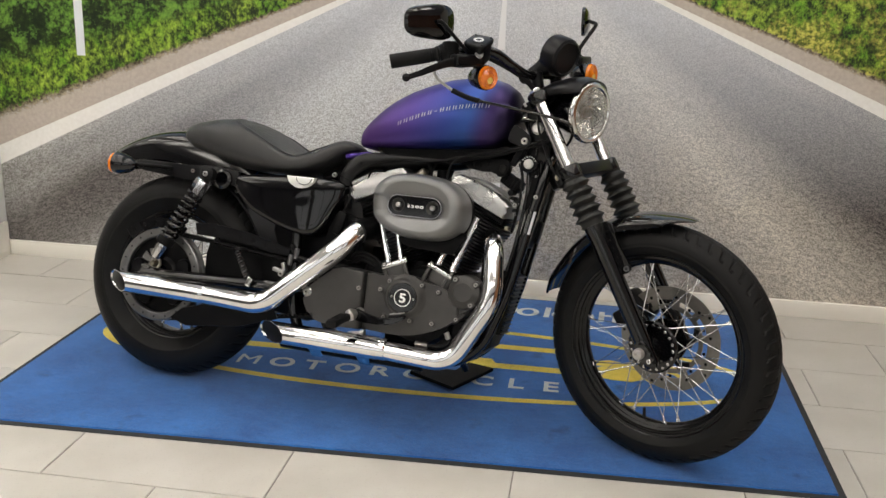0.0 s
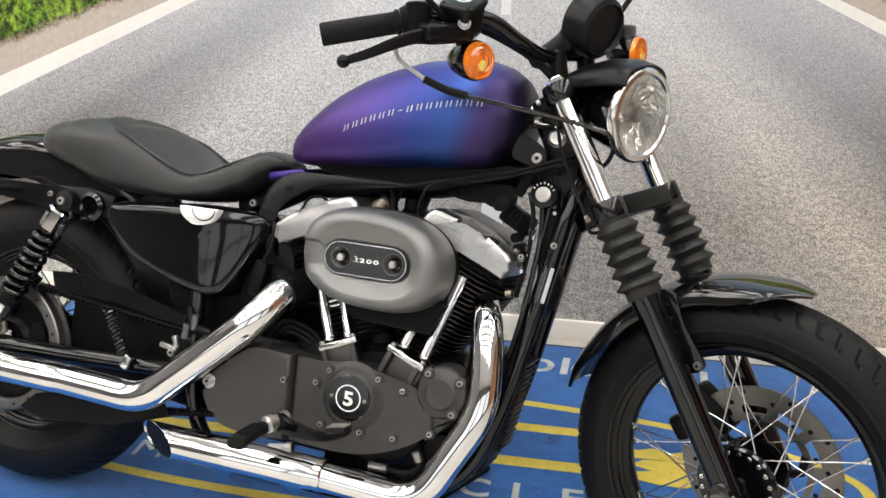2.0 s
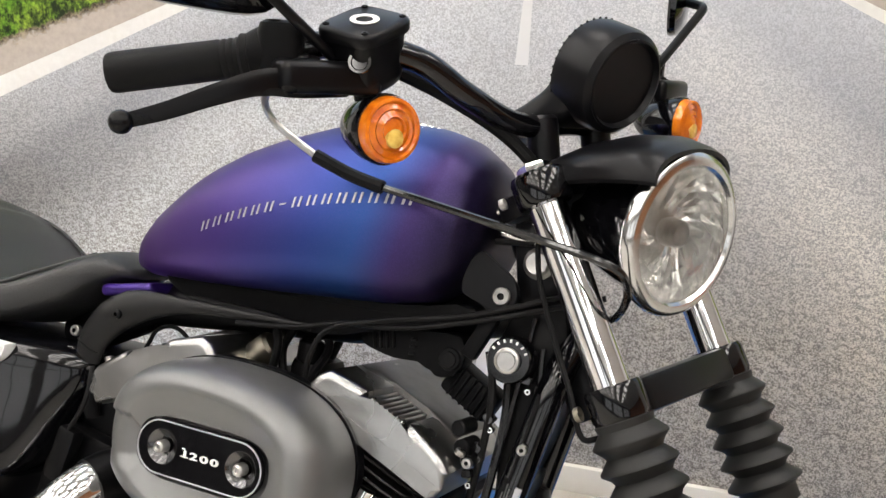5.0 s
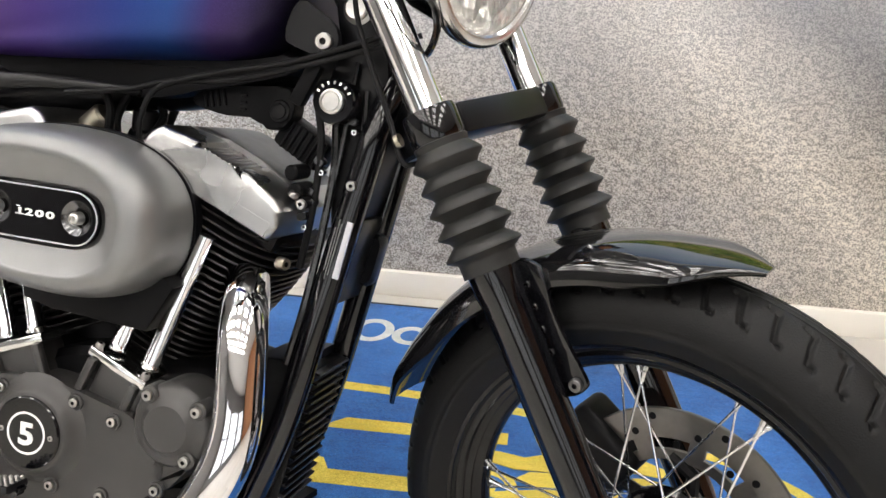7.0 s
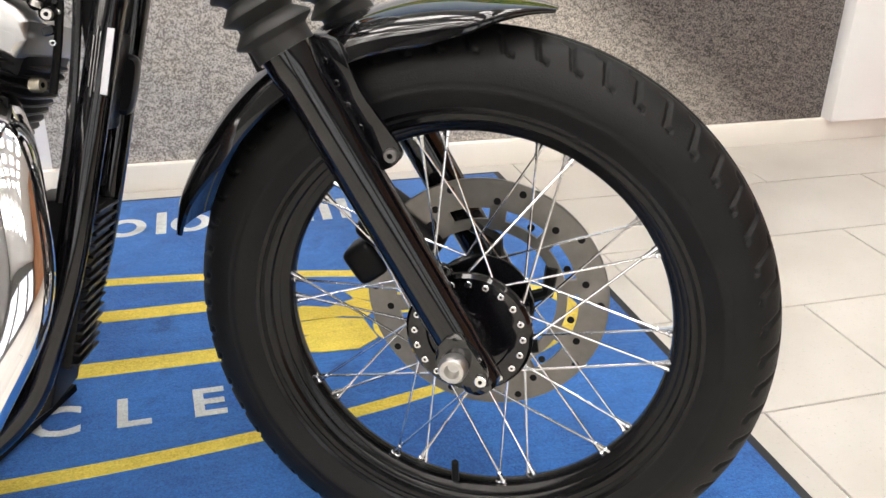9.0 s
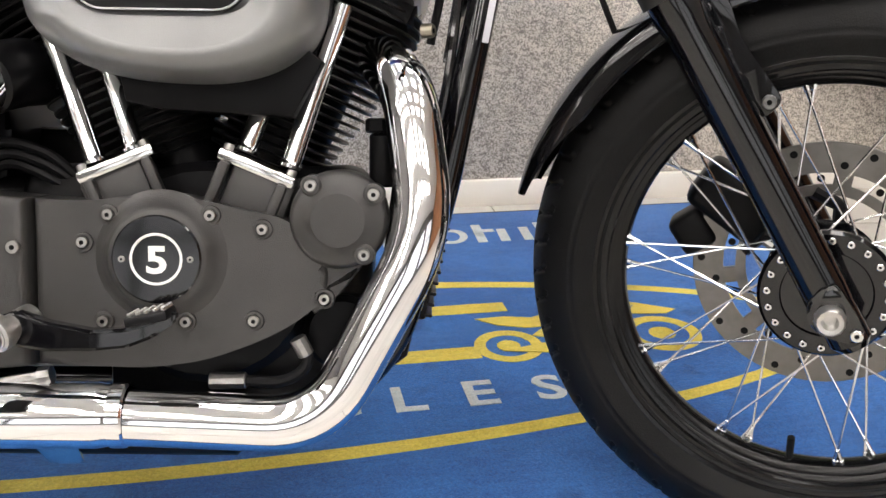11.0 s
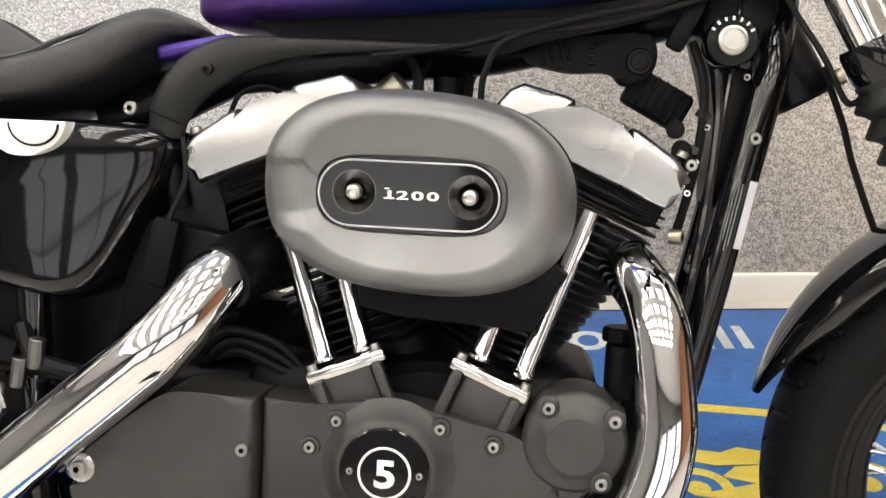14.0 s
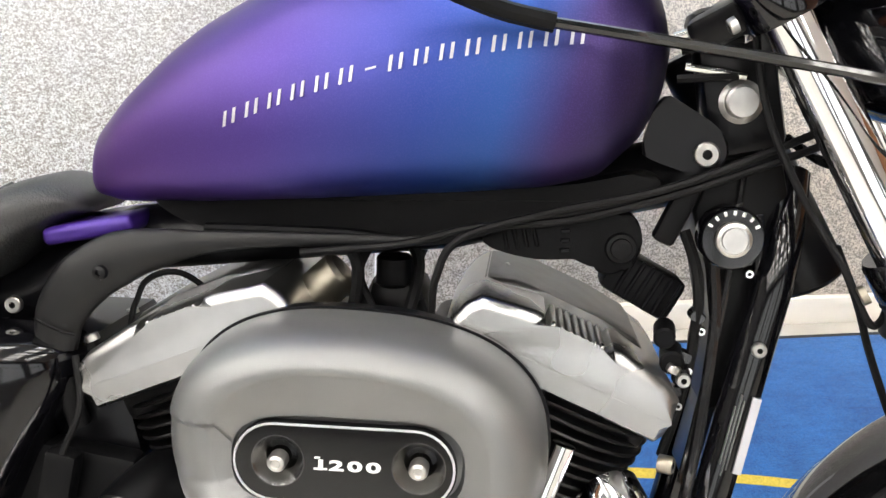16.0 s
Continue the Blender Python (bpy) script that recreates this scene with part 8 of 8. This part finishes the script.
# ---- floor tiles ----
def tiles():
    gap = 0.004
    w, h = 0.611, 0.2990

    def tile_mesh():
        bm = bmesh.new()
        a, b = w / 2 - gap / 2, h / 2 - gap / 2
        lo = [bm.verts.new((x, y, -0.006)) for x, y in ((-a, -b), (a, -b), (a, b), (-a, b))]
        mi = [bm.verts.new((x, y, -0.001)) for x, y in ((-a, -b), (a, -b), (a, b), (-a, b))]
        hi = [bm.verts.new((x, y, 0.0)) for x, y in ((-a + 0.001, -b + 0.001), (a - 0.001, -b + 0.001), (a - 0.001, b - 0.001), (-a + 0.001, b - 0.001))]
        bm.faces.new(hi)
        for p, q in ((lo, mi), (mi, hi)):
            for k in range(4):
                bm.faces.new((p[k], p[(k + 1) % 4], q[(k + 1) % 4], q[k]))
        return mesh_of("tile", bm, M["tile"], False)

    shared = tile_mesh()
    rest_v, rest_f = [], []
    rows = range(-20, 4)
    for r in rows:
        y0 = 0.526 + 0.2990 * r
        y1 = min(y0 + 0.2990, WALL_Y - 0.018)
        if y1 - y0 < 0.02:
            continue
        full = y1 - y0 > 0.29
        off = 0.387 if r % 2 == 0 else 0.066
        for c in range(-10, 12):
            x0 = off + w * c
            x1 = min(x0 + w, X1)
            x0 = max(x0, X0)
            if x1 - x0 < 0.02:
                continue
            near = -2.2 < x0 < 3.6 and -1.3 < y0
            if near and full:
                ob = new("tile", shared)
                ob.location = (x0 + w / 2, (y0 + y1) / 2, 0)
                ob.parent = floor
            else:
                k = len(rest_v)
                g = gap / 2
                rest_v += [(x0 + g, y0 + g, 0), (x1 - g, y0 + g, 0), (x1 - g, y1 - g, 0), (x0 + g, y1 - g, 0)]
                rest_v += [(x0 + g, y0 + g, -0.006), (x1 - g, y0 + g, -0.006), (x1 - g, y1 - g, -0.006), (x0 + g, y1 - g, -0.006)]
                rest_f += [(k, k + 1, k + 2, k + 3), (k, k + 4, k + 5, k + 1), (k + 1, k + 5, k + 6, k + 2), (k + 2, k + 6, k + 7, k + 3), (k + 3, k + 7, k + 4, k)]
    mesh = bpy.data.meshes.new("floor_tiles_far")
    mesh.from_pydata(rest_v, [], rest_f)
    mesh.materials.append(M["tile"])
    ob = new("floor_tiles_far", mesh)
    ob.parent = floor
    tagged(ob, kind="stuff")


tiles()
